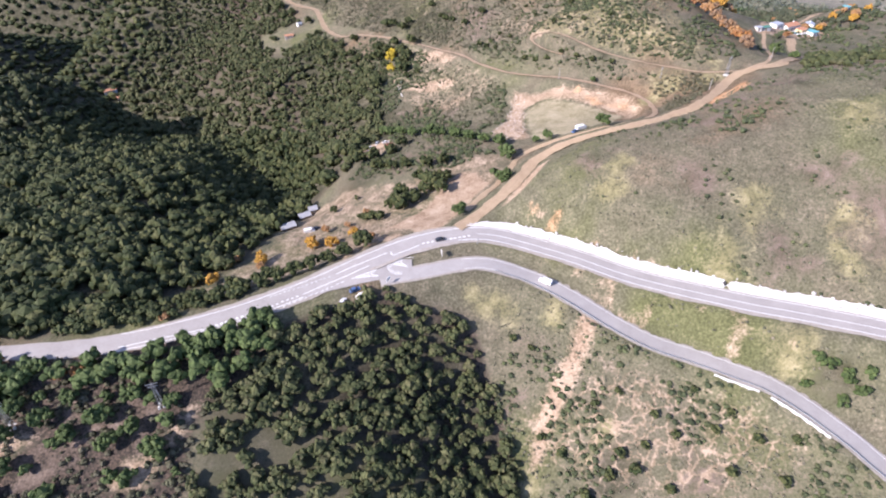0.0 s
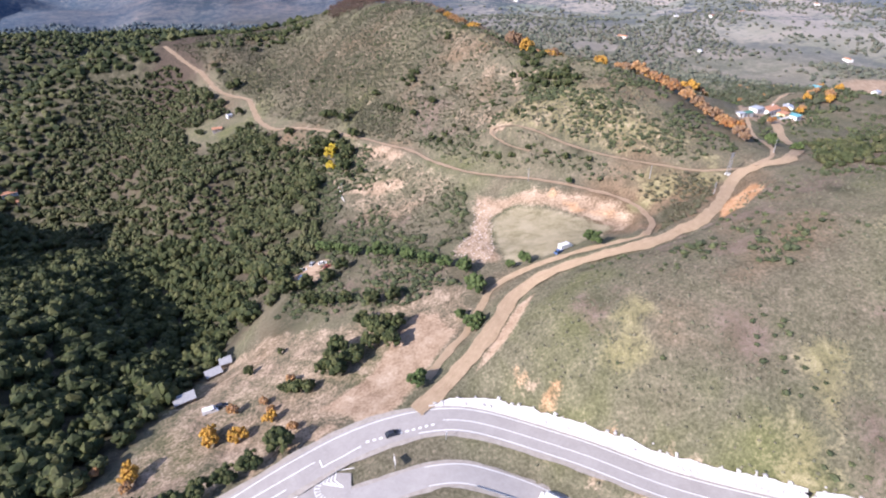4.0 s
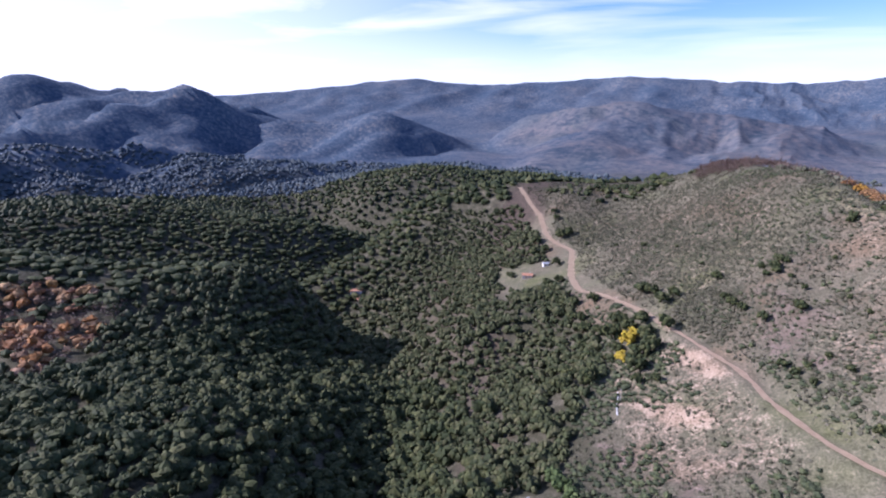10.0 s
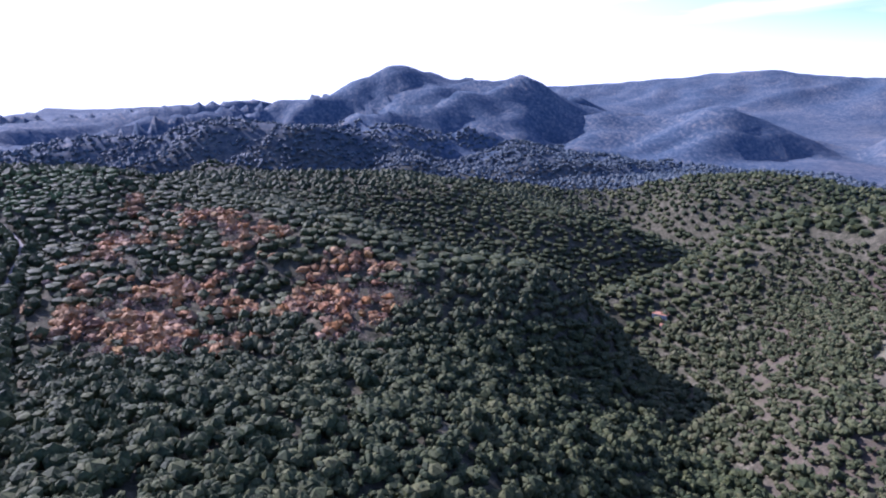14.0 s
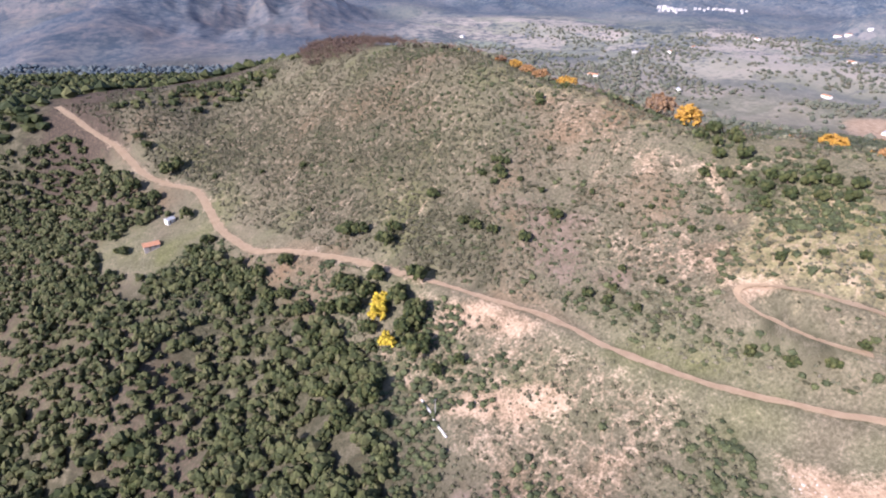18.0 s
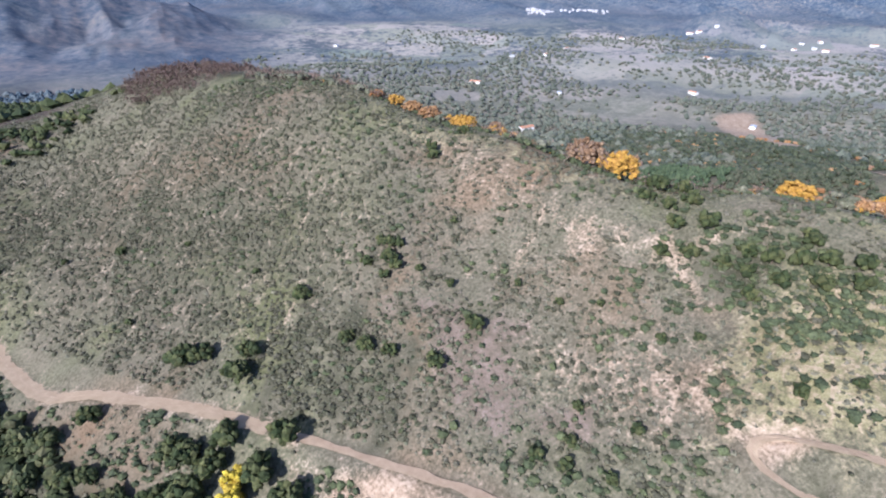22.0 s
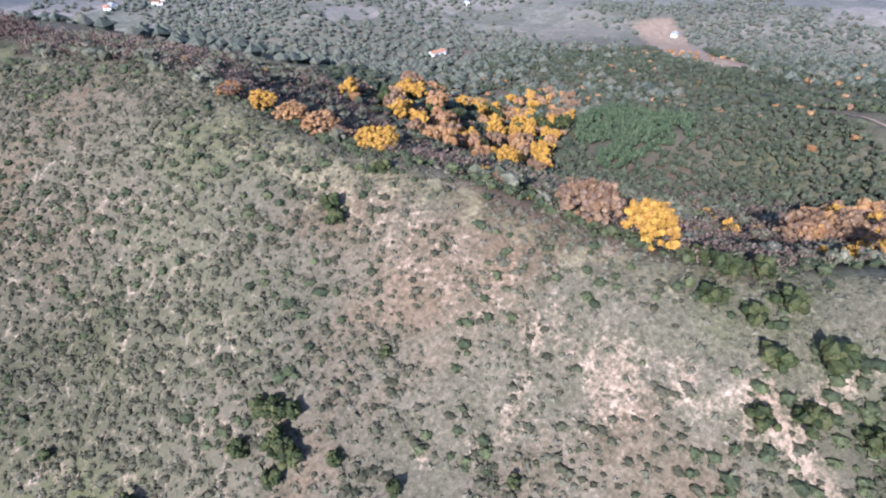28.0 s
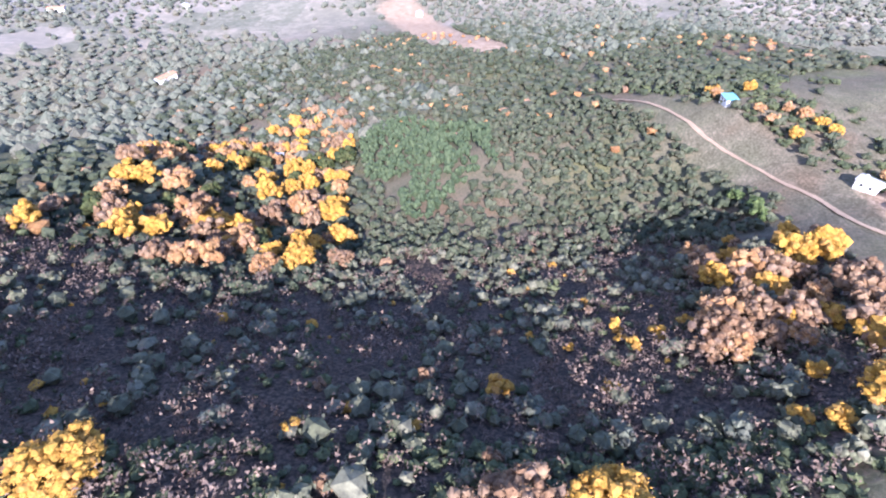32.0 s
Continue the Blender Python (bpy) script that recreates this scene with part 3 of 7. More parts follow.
# the country round the hills. Ranges: distance, half-depth, and the skyline as (bearing from north to the east, z)
RANGES = [
    (4350, 600, 30, [(-66, -150), (-58, 20), (-53.4, 54), (-50, 66), (-44.5, 107), (-40, 142), (-35.6, 168), (-33, 150), (-30, 128), (-26, 137), (-22.3, 144), (-18, 170), (-14.9, 185), (-8.8, 159), (-4, 142), (-0.6, 139), (3.8, 167), (6.0, 180), (6.6, 191), (7.4, 172), (9.4, 146), (12.7, 159), (18, 150), (24, 60)]),
    (4300, 640, 130, [(12, 60), (12.8, 138), (14.4, 190), (16.1, 218), (18.3, 316), (21.5, 345), (24.7, 389), (25.6, 362), (26.8, 340), (28.5, 352), (31.3, 382), (32.4, 354), (33.8, 322), (37.9, 343), (40, 334), (42.7, 322), (46.5, 346), (48.9, 380),
                      (53, 400), (60, 380), (70, 350), (84, 300), (100, 200)]),
    (3500, 420, 60, [(8, -60), (16, 70), (22, 20), (28, 40), (34, 75), (40, 60), (50, 70), (64, 60), (90, 0)]),
    (2300, 640, 95, [(-125, -60), (-97, -75), (-84.7, -27), (-82, -10), (-78.8, 9), (-75.6, 20), (-74.4, 40), (-72.6, 85), (-70, 135), (-69.3, 146), (-68.3, 146), (-67, 123), (-63.9, 87), (-59.5, 87), (-57.6, 104), (-56.3, 104), (-55.2, 84), (-53.6, 35), (-50.2, 2), (-46, -50), (-41, -120), (-36, -190)]),
    (2080, 330, 60, [(-56, -60), (-52, 0), (-49, 12), (-46.8, 1), (-44.5, -7), (-42.2, 6), (-40.7, 24), (-39.5, 25), (-37.1, 1), (-34.2, -33), (-31.3, -82), (-28.4, -138), (-27, -190)]),
    (2250, 480, 38, [(-28.6, -190), (-27.9, -140), (-27.4, -76), (-24.3, -9), (-21.3, 24), (-18.3, 40), (-15.2, 66), (-12.7, 54), (-10, 33), (-7, 18), (-4, 6), (1.6, -25), (7.2, -112), (12, -170)]),
    (1400, 230, 40, [(-120, -60), (-104.4, -42), (-101, -40), (-96.2, -20), (-90.5, -26), (-87.9, 10), (-86.6, 18), (-81.8, -1), (-76.5, -14), (-70.9, -36), (-66.4, -65), (-62.4, -100), (-56.6, -140), (-52, -190)]),
    (2400, 260, 45, [(36, -140), (43, -92), (46, -34), (47.5, -16), (49.5, -40), (54, -60), (70, -50), (95, -40)])]


def far_height(x, y):
    x, y = np.ravel(x), np.ravel(y)
    z = -96 + 20 * fbm(x, y, 640, 3, 5) + 9 * fbm(x, y, 230, 3, 6)
    z = z - 22 * smooth(0, -700, x)
    d, b = np.hypot(x - 5, y - 170), np.degrees(np.arctan2(x - 5, y - 170))
    ridged = 1 - 2.2 * np.abs(fbm(x, y, 430, 5, 9))
    # spurs and gullies that run down the slopes
    across = np.radians(b) * d + 90 * fbm(x, y, 420, 3, 77)
    combs = 1 - 2.4 * np.abs(fbm(across, d * 0.32, 330, 2, 78)) + 0.5 * (1 - 2.4 * np.abs(fbm(across, d * 0.4, 120, 3, 79)))
    top = np.full(z.shape, -1e9)
    for dist, deep, wild, line in RANGES:
        bb, hh = np.array(line, float).T
        crest = np.interp(b, bb, hh, -400, -400)
        v = (d - dist) / deep
        g = np.exp(-0.5 * np.abs(v) ** 1.25 * np.where(v < 0, 1.5, 1.0))
        h = -150 + (crest + 150) * g + wild * (0.5 * ridged + 0.7 * combs - 0.36) * g * (1 - 0.85 * g ** 6)
        top = np.maximum(top, h)
    top = top + 9 * fbm(x, y, 110, 4, 12) * smooth(-100, 0, top)
    blend = np.clip(0.5 + 0.5 * (top - z) / 24, 0, 1)
    return z * (1 - blend) + top * blend + 12 * blend * (1 - blend)


def reach(x, y):
    """1 within the hills that the camera flies over, 0 in the country beyond."""
    x, y = np.ravel(x), np.ravel(y)
    far = np.full(x.shape, 1e9)
    for (px, py) in KNOTS[:, :2]:
        far = np.minimum(far, (x - px) ** 2 + (y - py) ** 2)
    return 1 - smooth(60, 420, np.sqrt(far))


def land(x, y):
    """The height of the open ground, before roads are cut into it."""
    shape = np.shape(x)
    x, y = np.ravel(np.asarray(x, float)), np.ravel(np.asarray(y, float))
    k = reach(x, y)
    z = far_height(x, y)
    m = k > 0
    if m.any():
        z[m] = z[m] * (1 - k[m]) + k[m] * np.clip(near_height(x[m], y[m]), -190, 120)
    # the stream cuts deep between the spurs and the sunny slope, and the western slopes are uneven
    deep = np.full(x.shape, 1e9)
    for px, py in along(STREAM[1:], 14)[:, :2]:
        deep = np.minimum(deep, (x - px) ** 2 + (y - py) ** 2)
    z = z - 14 * np.exp(-deep / 30 ** 2)
    z = z + 4.5 * fbm(x, y, 75, 3, 41) * smooth(-230, -330, x) * (k > 0)
    z = z + 1.1 * fbm(x, y, 34, 4, 2) * smooth(0, 1, k + 0.3)
    return z.reshape(shape)
# ---- roads, cut into the land ----
MAIN = [(-640, 30), (-560, 72), (-490, 80), (-430, 83), (-345, 99), (-265, 119), (-211, 127), (-150, 128), (-113, 131), (-82, 140), (-54, 154), (-28, 170), (-10, 179), (8, 183), (24, 181),
        (47, 169), (70, 155), (100, 141), (127, 131), (160, 116), (240, 76), (330, 40)]
LOW = [(-24, 158), (-6, 162), (6, 165.5), (17, 166), (27, 163), (36, 159), (46, 152), (55, 145), (64, 138), (74, 131.5), (87, 126), (98, 120), (107, 115), (116, 107), (125, 97), (136, 84), (165, 50)]
TRACK = [(6, 187), (16, 196), (26, 206), (35, 218), (43, 230), (52, 237), (63, 239), (77, 238), (92, 238), (108, 244), (122, 251), (135, 264), (149, 281), (162, 287), (178, 288), (205, 320), (232, 378)]
UPPER = [(100, 252), (109, 266), (111, 283), (104, 297), (93, 307), (84, 313), (69, 324), (53, 340), (38, 358), (24, 377), (17, 390), (8, 405), (-10, 427), (-29, 449), (-43, 465), (-58, 479), (-76, 496),
         (-92, 509), (-109, 539), (-120, 566), (-132, 597), (-150, 613), (-170, 635), (-190, 668), (-214, 700), (-250, 745)]
LOOP = [(162, 287), (142, 293), (127, 303), (110, 318), (94, 331), (81, 344), (71.5, 354), (67, 363), (62.5, 370), (58.5, 370), (58, 364), (61.5, 354), (66, 345), (73, 338)]


SIDE = [(10, 200), (17, 210), (26, 221), (31, 231), (37, 241), (46, 247), (60, 250), (76, 250.5), (90, 250), (98, 252), (102, 256)]
EAST = [(360, 540), (330, 494), (293, 462), (272, 441), (252, 423), (228, 408), (205, 360), (178, 300), (162, 287)]
MOUTH = [(-54, 151.2), (-41, 157.5), (-27, 163.0), (-18, 164.2), (-12, 164.6)]


def smooth_line(line, step):
    p = along([(x, y, 0) for x, y in line], step)
    return p[:, :2]


def make_route(line, width, bed, blend, step=2.0, settle=9):
    p = smooth_line(line, step)
    z = land(p[:, 0], p[:, 1])
    k = np.hanning(settle * 2 + 1)
    z = np.convolve(np.pad(z, settle, "edge"), k / k.sum(), "valid")
    return dict(p=p, z=z, half=width / 2, bed=bed, blend=blend)


ROUTES = {"main": make_route(MAIN, 10.0, 2.2, 9, settle=14), "low": make_route(LOW, 6.8, 1.6, 5, settle=9), "track": make_route(TRACK, 5.0, 1.2, 5), "upper": make_route(UPPER, 3.6, 1.0, 4), "loop": make_route(LOOP, 3.2, 0.8, 3), "side": make_route(SIDE, 3.0, 0.8, 3), "east": make_route(EAST, 3.4, 0.8, 4), "mouth": make_route(MOUTH, 9.5, 1.0, 3, 1.5)}
for i, q in enumerate(ROUTES["mouth"]["p"]):
    gap = [np.hypot(*(ROUTES[k]["p"] - q).T) for k in ("main", "low")]
    near = [ROUTES[k]["z"][g.argmin()] for k, g in zip(("main", "low"), gap)]
    a, b = gap[0].min() ** 4, gap[1].min() ** 4
    ROUTES["mouth"]["z"][i] = (near[0] * b + near[1] * a) / (a + b) - 0.02


def ground(x, y):
    """The height of the ground as it lies, with the beds of the roads."""
    shape = np.shape(x)
    x, y = np.ravel(np.asarray(x, float)), np.ravel(np.asarray(y, float))
    z = land(x, y)
    for r in ROUTES.values():
        lim = r["half"] + r["bed"] + r["blend"]
        lo, hi = r["p"].min(0) - lim, r["p"].max(0) + lim
        idx = np.nonzero((x > lo[0]) & (x < hi[0]) & (y > lo[1]) & (y < hi[1]))[0]
        if not len(idx):
            continue
        best, which = np.full(len(idx), 1e9), np.zeros(len(idx), int)
        for k, (px, py) in enumerate(r["p"]):
            d = (x[idx] - px) ** 2 + (y[idx] - py) ** 2
            m = d < best
            best[m], which[m] = d[m], k
        run = np.gradient(r["p"], axis=0)
        gap = np.stack([x[idx], y[idx]], 1) - r["p"][which]
        ahead = np.clip((gap * run[which]).sum(1) / (run[which] ** 2).sum(1), -0.7, 0.7)
        bz = r["z"][which] + ahead * np.gradient(r["z"])[which]
        d = np.sqrt(best)
        w = 1 - smooth(r["half"] + r["bed"], lim, d)
        z[idx] = z[idx] * (1 - w) + (bz - 0.14) * w
    # nothing stands above the surface of a road or track
    for r in ROUTES.values():
        lim = r["half"] + 0.9
        lo, hi = r["p"].min(0) - lim, r["p"].max(0) + lim
        idx = np.nonzero((x > lo[0]) & (x < hi[0]) & (y > lo[1]) & (y < hi[1]))[0]
        for k, (px, py) in enumerate(r["p"]):
            near = idx[(x[idx] - px) ** 2 + (y[idx] - py) ** 2 < lim ** 2] if len(idx) < 4000 else idx[(np.abs(x[idx] - px) < lim) & (np.abs(y[idx] - py) < lim)]
            z[near] = np.minimum(z[near], r["z"][k] - 0.10)
    return z.reshape(shape)


# ---- what grows where: outlines of the woods and bare places on the plan ----
def inside(poly, x, y, soft=0.0):
    """1 inside the outline; with soft, falling off over that many metres."""
    p = np.array(poly, float)
    x, y = np.ravel(x), np.ravel(y)
    odd, dist = np.zeros(x.shape, bool), np.full(x.shape, 1e9)
    for (ax, ay), (bx, by) in zip(p, np.roll(p, -1, 0)):
        cross = ((ay > y) != (by > y)) & (x < (bx - ax) * (y - ay) / (by - ay + 1e-12) + ax)
        odd ^= cross
        if soft:
            t = np.clip(((x - ax) * (bx - ax) + (y - ay) * (by - ay)) / ((bx - ax) ** 2 + (by - ay) ** 2), 0, 1)
            dist = np.minimum(dist, np.hypot(x - ax - t * (bx - ax), y - ay - t * (by - ay)))
    if not soft:
        return odd.astype(float)
    return np.clip(0.5 + np.where(odd, dist, -dist) / soft, 0, 1)


WOOD_WEST = [(-130, 138), (-98, 167), (-86, 192), (-83, 238), (-74, 262), (-45, 290), (-30, 330), (-45, 370), (-45, 420), (-85, 480), (-128, 545), (-165, 615), (-222, 695), (-262, 742), (-335, 790),
             (-430, 960), (-700, 900), (-800, 300), (-650, 60), (-430, 90), (-265, 125), (-200, 134)]
WOOD_LOW = [(-78, 104), (-74, 112), (-66, 119), (-55, 139), (-23, 153), (-7, 149), (12, 144), (18, 126), (24, 106), (30, 84), (20, 45), (-69, 50), (-76, 84)]
PINES_LOW = [(-170, 122), (-150, 125), (-121, 127), (-93, 129), (-61, 142), (-55, 137), (-65, 119), (-77, 112), (-91, 115), (-104, 113), (-125, 116), (-142, 112), (-170, 106)]
PINE_FLOOR = [(-200, 120), (-60, 138), (-66, 118), (-78, 100), (-76, 50), (-200, 50)]
WOOD_NORTH = [(120, 560), (190, 520), (215, 470), (222, 446), (262, 448), (330, 505), (370, 470), (450, 380), (640, 450), (760, 760), (420, 900), (200, 760), (110, 660)]
WOOD_DENSE = [(-130, 138), (-98, 167), (-86, 192), (-84, 238), (-78, 264), (-60, 290), (-75, 330), (-120, 400), (-190, 470), (-260, 560), (-340, 680), (-500, 900), (-700, 900), (-800, 300), (-650, 60), (-430, 90), (-265, 125), (-200, 134)]
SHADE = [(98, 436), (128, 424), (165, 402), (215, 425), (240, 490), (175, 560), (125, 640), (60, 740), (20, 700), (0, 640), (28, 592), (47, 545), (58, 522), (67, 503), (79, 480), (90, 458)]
GROVE = [(222, 446), (236, 428), (252, 434), (266, 448), (300, 480), (335, 510), (360, 550), (300, 575), (270, 540), (240, 500)]
YARD = [(-50, 312), (-34, 312), (-26, 300), (-36, 288), (-48, 292)]
ORANGE_WOOD = [(-395, 95), (-469, 109), (-660, 150), (-580, 222), (-450, 286), (-398, 322), (-330, 335), (-280, 266), (-296, 214), (-312, 160)]
PLANTATION = [(307, 652), (340, 647), (309, 568), (268, 544), (216, 556), (234, 582), (256, 611)]
SCAR = [(50, 146), (58, 142), (51, 129), (43, 118), (33, 100), (28, 101), (34, 121), (43, 132)]
TRACK_CUT = [(24, 198), (44, 226), (52, 230), (38, 208)]
ORANGE_CUT = [(125, 246), (132, 259), (140, 265), (152, 271), (151, 262), (140, 252), (131, 245)]
OCHRE_SPOTS = [(86, 300, 5), (96, 293, 5), (78, 308, 4), (90, 296, 5), (36, 187, 5), (46, 181, 4), (60, 172, 4), (-28, 176, 6), (-20, 184, 5)]
EAST_GRASS = [(205, 345), (250, 330), (330, 380), (340, 450), (270, 430), (235, 400)]
VILLA_YARD = [(200, 370), (225, 405), (262, 412), (272, 392), (245, 372)]
CLEARING = [(690, 880), (770, 965), (855, 950), (755, 850), (650, 755), (505, 632), (480, 648), (520, 715), (610, 800)]
CREST_LINE = [(149, 286), (140, 330), (132, 370), (124, 396), (114, 418), (101, 436), (84, 450), (70.5, 476), (58.5, 499), (49, 523), (44, 548), (34, 580), (16, 606), (-14, 630)]
CREST_SOIL = [(30, 560), (48, 520), (66, 470), (80, 428), (96, 415), (84, 408), (62, 440), (45, 490), (34, 530)]
PINK_SOIL = [(70, 405), (40, 435), (30, 420), (40, 385), (70, 360), (86, 372)]
ORCHARD = [(-125, 140), (-60, 160), (-15, 184), (10, 200), (32, 228), (30, 250), (12, 255), (-20, 245), (-55, 262), (-78, 258), (-81, 236), (-84, 192), (-98, 163)]
PALE_SLOPE = [(52, 378), (75, 345), (110, 318), (150, 296), (141, 330), (120, 372), (104, 398), (72, 398)]
QUARRY_SOIL = [(36, 262), (25, 276), (36, 295), (44, 332), (56, 318), (68, 317), (90, 304), (104, 293), (108, 280), (98, 268), (84, 262), (66, 257), (46, 257)]
QUARRY_FLOOR = [(46, 257), (45, 281), (48, 304), (60, 309), (74, 301), (88, 288), (98, 276), (88, 265), (72, 258), (57, 254)]
SOIL_NORTH = [(24, 375), (0, 412), (-25, 440), (-45, 425), (-35, 385), (-20, 340), (10, 330), (40, 350)]


MEADOW = [(-187, 571), (-149, 577), (-114, 541), (-121, 527), (-146, 520), (-178, 546)]
FLANK = [(-140, 575), (-112, 545), (-80, 500), (-40, 470), (6, 455), (30, 470), (42, 515), (18, 585), (-20, 615), (-60, 700), (-150, 710), (-200, 690)]
HIGH_SLOPE = [(-16, 645), (-20, 690), (-60, 790), (-130, 790), (-215, 728), (-150, 632), (-115, 575), (-70, 510)]
CREST_GRASS = [(19, 605), (44, 590), (52, 523), (60, 500), (44, 490), (36, 518), (28, 560), (8, 592)]
LEFT_SLOPE = [(-60, 240), (-30, 250), (-5, 300), (-20, 350), (-40, 400), (-70, 470), (-130, 545), (-170, 520), (-90, 380), (-60, 290)]
LOW_SLOPE = [(20, 152), (60, 134), (112, 100), (150, 70), (120, 50), (60, 70), (30, 92)]
NET_LOW = [(24, 120), (60, 128), (100, 112), (118, 96), (90, 84), (50, 92), (28, 104)]
DEAD_HEATH = [(9, 463), (24, 454), (40, 432), (34, 410), (22, 403), (15, 415), (20, 440)]
HEATH_LOW = [(12, 463), (34, 445), (29, 436), (12, 450), (3, 461)]
LOT = [(-24, 196), (-8, 209), (2, 231), (8, 238), (16, 234), (22, 221), (11, 205), (2, 190), (-7, 182)]
ROAD_CUTS = [(62, 147, 5), (72, 143, 5), (80, 138, 4), (88, 136, 4), (101, 131, 4), (101, 126, 4), (56, 152, 4), (58, 172, 4), (69, 165, 3.5), (76, 161, 3), (80, 158, 3), (34, 186, 4), (40, 184, 3), (48, 156, 4), (52, 148, 4), (69, 141, 4), (48, 137, 4), (54, 135, 4), (-31, 151, 4), (-36, 149, 4), (90, 134, 3), (110, 124, 3)]
BARE_SPOTS = [[(-16, 426), (-2, 418), (14, 392), (-1, 396), (-14, 408), (-26, 417)], [(-4, 382), (9, 376), (8, 365), (-9, 367), (-32, 384), (-20, 388)], [(-44, 419), (-40, 420), (-31, 391), (-28, 378), (-34, 379)],
              [(57, 380), (72, 366), (67, 361), (57, 366)], [(98, 138), (103.5, 137), (102, 124), (97, 124)], [(66, 144), (73, 140), (70, 132), (62, 135)], [(80, 428), (85, 424), (82, 408), (78, 399), (75, 402)],
              [(-104, 84), (-98, 93), (-90, 96), (-82, 108), (-76, 110), (-82, 97), (-88, 84)], [(-150, 96), (-138, 103), (-126, 100), (-138, 90)], [(-44, 166), (-30, 176), (-14, 183), (-16, 190), (-40, 180)]]
PALE_SPOTS = [(58, 456, 5), (57, 447, 6), (50, 450, 5), (36, 457, 4), (92, 416, 6), (99, 408, 6), (67, 438, 7), (20, 485, 3), (-1, 535, 3), (0, 510, 3), (-14, 478, 4), (50, 396, 5), (45, 404, 4), (65, 384, 6), (60, 515, 5), (64, 488, 5), (84, 456, 5), (75, 432, 6), (83, 418, 5)]
YELLOW_SPOTS = [(52, 108, 5), (31, 98, 6), (103, 154, 9), (112, 123, 8), (141, 148, 7), (118, 168, 9), (142, 160, 6), (20, 152, 8), (40, 150, 6), (123, 291, 12), (110, 288, 8), (144, 290, 9), (70, 190, 8), (160, 200, 12), (200, 190, 12)]
BROWN_SPOTS = [(162, 250, 10), (176, 258, 10), (152, 240, 7), (112, 212, 8), (98, 226, 7), (108, 238, 6), (26, 436, 9), (24, 424, 7), (34, 430, 7), (-118, 108, 8), (-132, 110, 7), (-104, 104, 8), (-94, 108, 6), (-142, 106, 7), (-112, 98, 7), (-124, 94, 7), (-90, 92, 6), (-45, 225, 7), (-58, 215, 6), (-30, 232, 6), (-66, 200, 6), (-40, 205, 5), (-24, 270, 9), (-5, 268, 9), (12, 262, 8), (190, 255, 12), (210, 280, 10), (230, 250, 14), (180, 270, 8), (150, 160, 14), (165, 140, 12), (-64, 172, 7), (-78, 176, 7), (-52, 184, 6), (-19, 258, 6), (-5, 236, 5), (80, 95, 8), (124, 151, 9), (96, 182, 10), (140, 178, 9), (60, 160, 6), (84, 146, 7), (60, 200, 8), (150, 250, 9), (128, 236, 9), (28, 118, 5), (36, 400, 8), (-20, 350, 9), (10, 335, 8)]
DARK_SPOTS = [(-10, 468, 9), (0, 455, 9), (-18, 462, 9), (-4, 442, 8), (-24, 452, 8), (120, 268, 8), (130, 276, 8), (112, 256, 6), (125, 114, 8), (58, 99, 7), (-10, 445, 10), (8, 436, 10), (0, 425, 8), (90, 404, 12), (62, 350, 8), (96, 330, 9), (30, 392, 5), (14, 474, 5), (-55, 120, 12), (20, 240, 8), (70, 228, 8), (160, 240, 10)]


def spots(places, x, y):
    out = np.zeros(x.shape)
    x, y = x + 7 * fbm(x, y, 13, 3, 51), y + 7 * fbm(x, y, 13, 3, 52)
    for px, py, r in places:
        near = (np.abs(x - px) < 2.2 * r) & (np.abs(y - py) < 2.2 * r)
        out[near] = np.maximum(out[near], np.exp(-((x[near] - px) ** 2 + (y[near] - py) ** 2) / r ** 2))
    return out


def grid_axis(lo, hi, step, end_lo, end_hi, widest):
    mid = np.arange(lo, hi + step / 2, step)

    def outward(start, end):
        out, p, s = [], start, step
        while p < end:
            s = min(s * 1.07, widest)
            p += s
            out.append(p)
        return np.array(out)
    return np.concatenate([-outward(-lo, -end_lo)[::-1], mid, outward(hi, end_hi)])


gx = grid_axis(-330, 340, 2.8, -4600, 4700, 36)
gy = grid_axis(70, 720, 2.8, -600, 4900, 32)
GX, GY = np.meshgrid(gx, gy)
GZ = ground(GX, GY)
fx, fy = GX.ravel(), GY.ravel()
nx, ny = len(gx), len(gy)
cells = (np.arange(ny - 1)[:, None] * nx + np.arange(nx - 1)[None]).ravel()
quads = np.stack([cells, cells + 1, cells + nx + 1, cells + nx], 1)


def mesh_from(name, verts, faces, materials, smooth_faces=True):
    me = bpy.data.meshes.new(name)
    faces = np.asarray(faces, np.int32)
    me.vertices.add(len(verts))
    me.vertices.foreach_set("co", np.asarray(verts, np.float32).ravel())
    me.loops.add(faces.size)
    me.loops.foreach_set("vertex_index", faces.ravel())
    me.polygons.add(len(faces))
    me.polygons.foreach_set("loop_start", np.arange(len(faces), dtype=np.int32) * faces.shape[1])
    me.polygons.foreach_set("use_smooth", np.full(len(faces), smooth_faces))
    for m in materials:
        me.materials.append(m)
    me.update(calc_edges=True)
    me.validate()
    return me


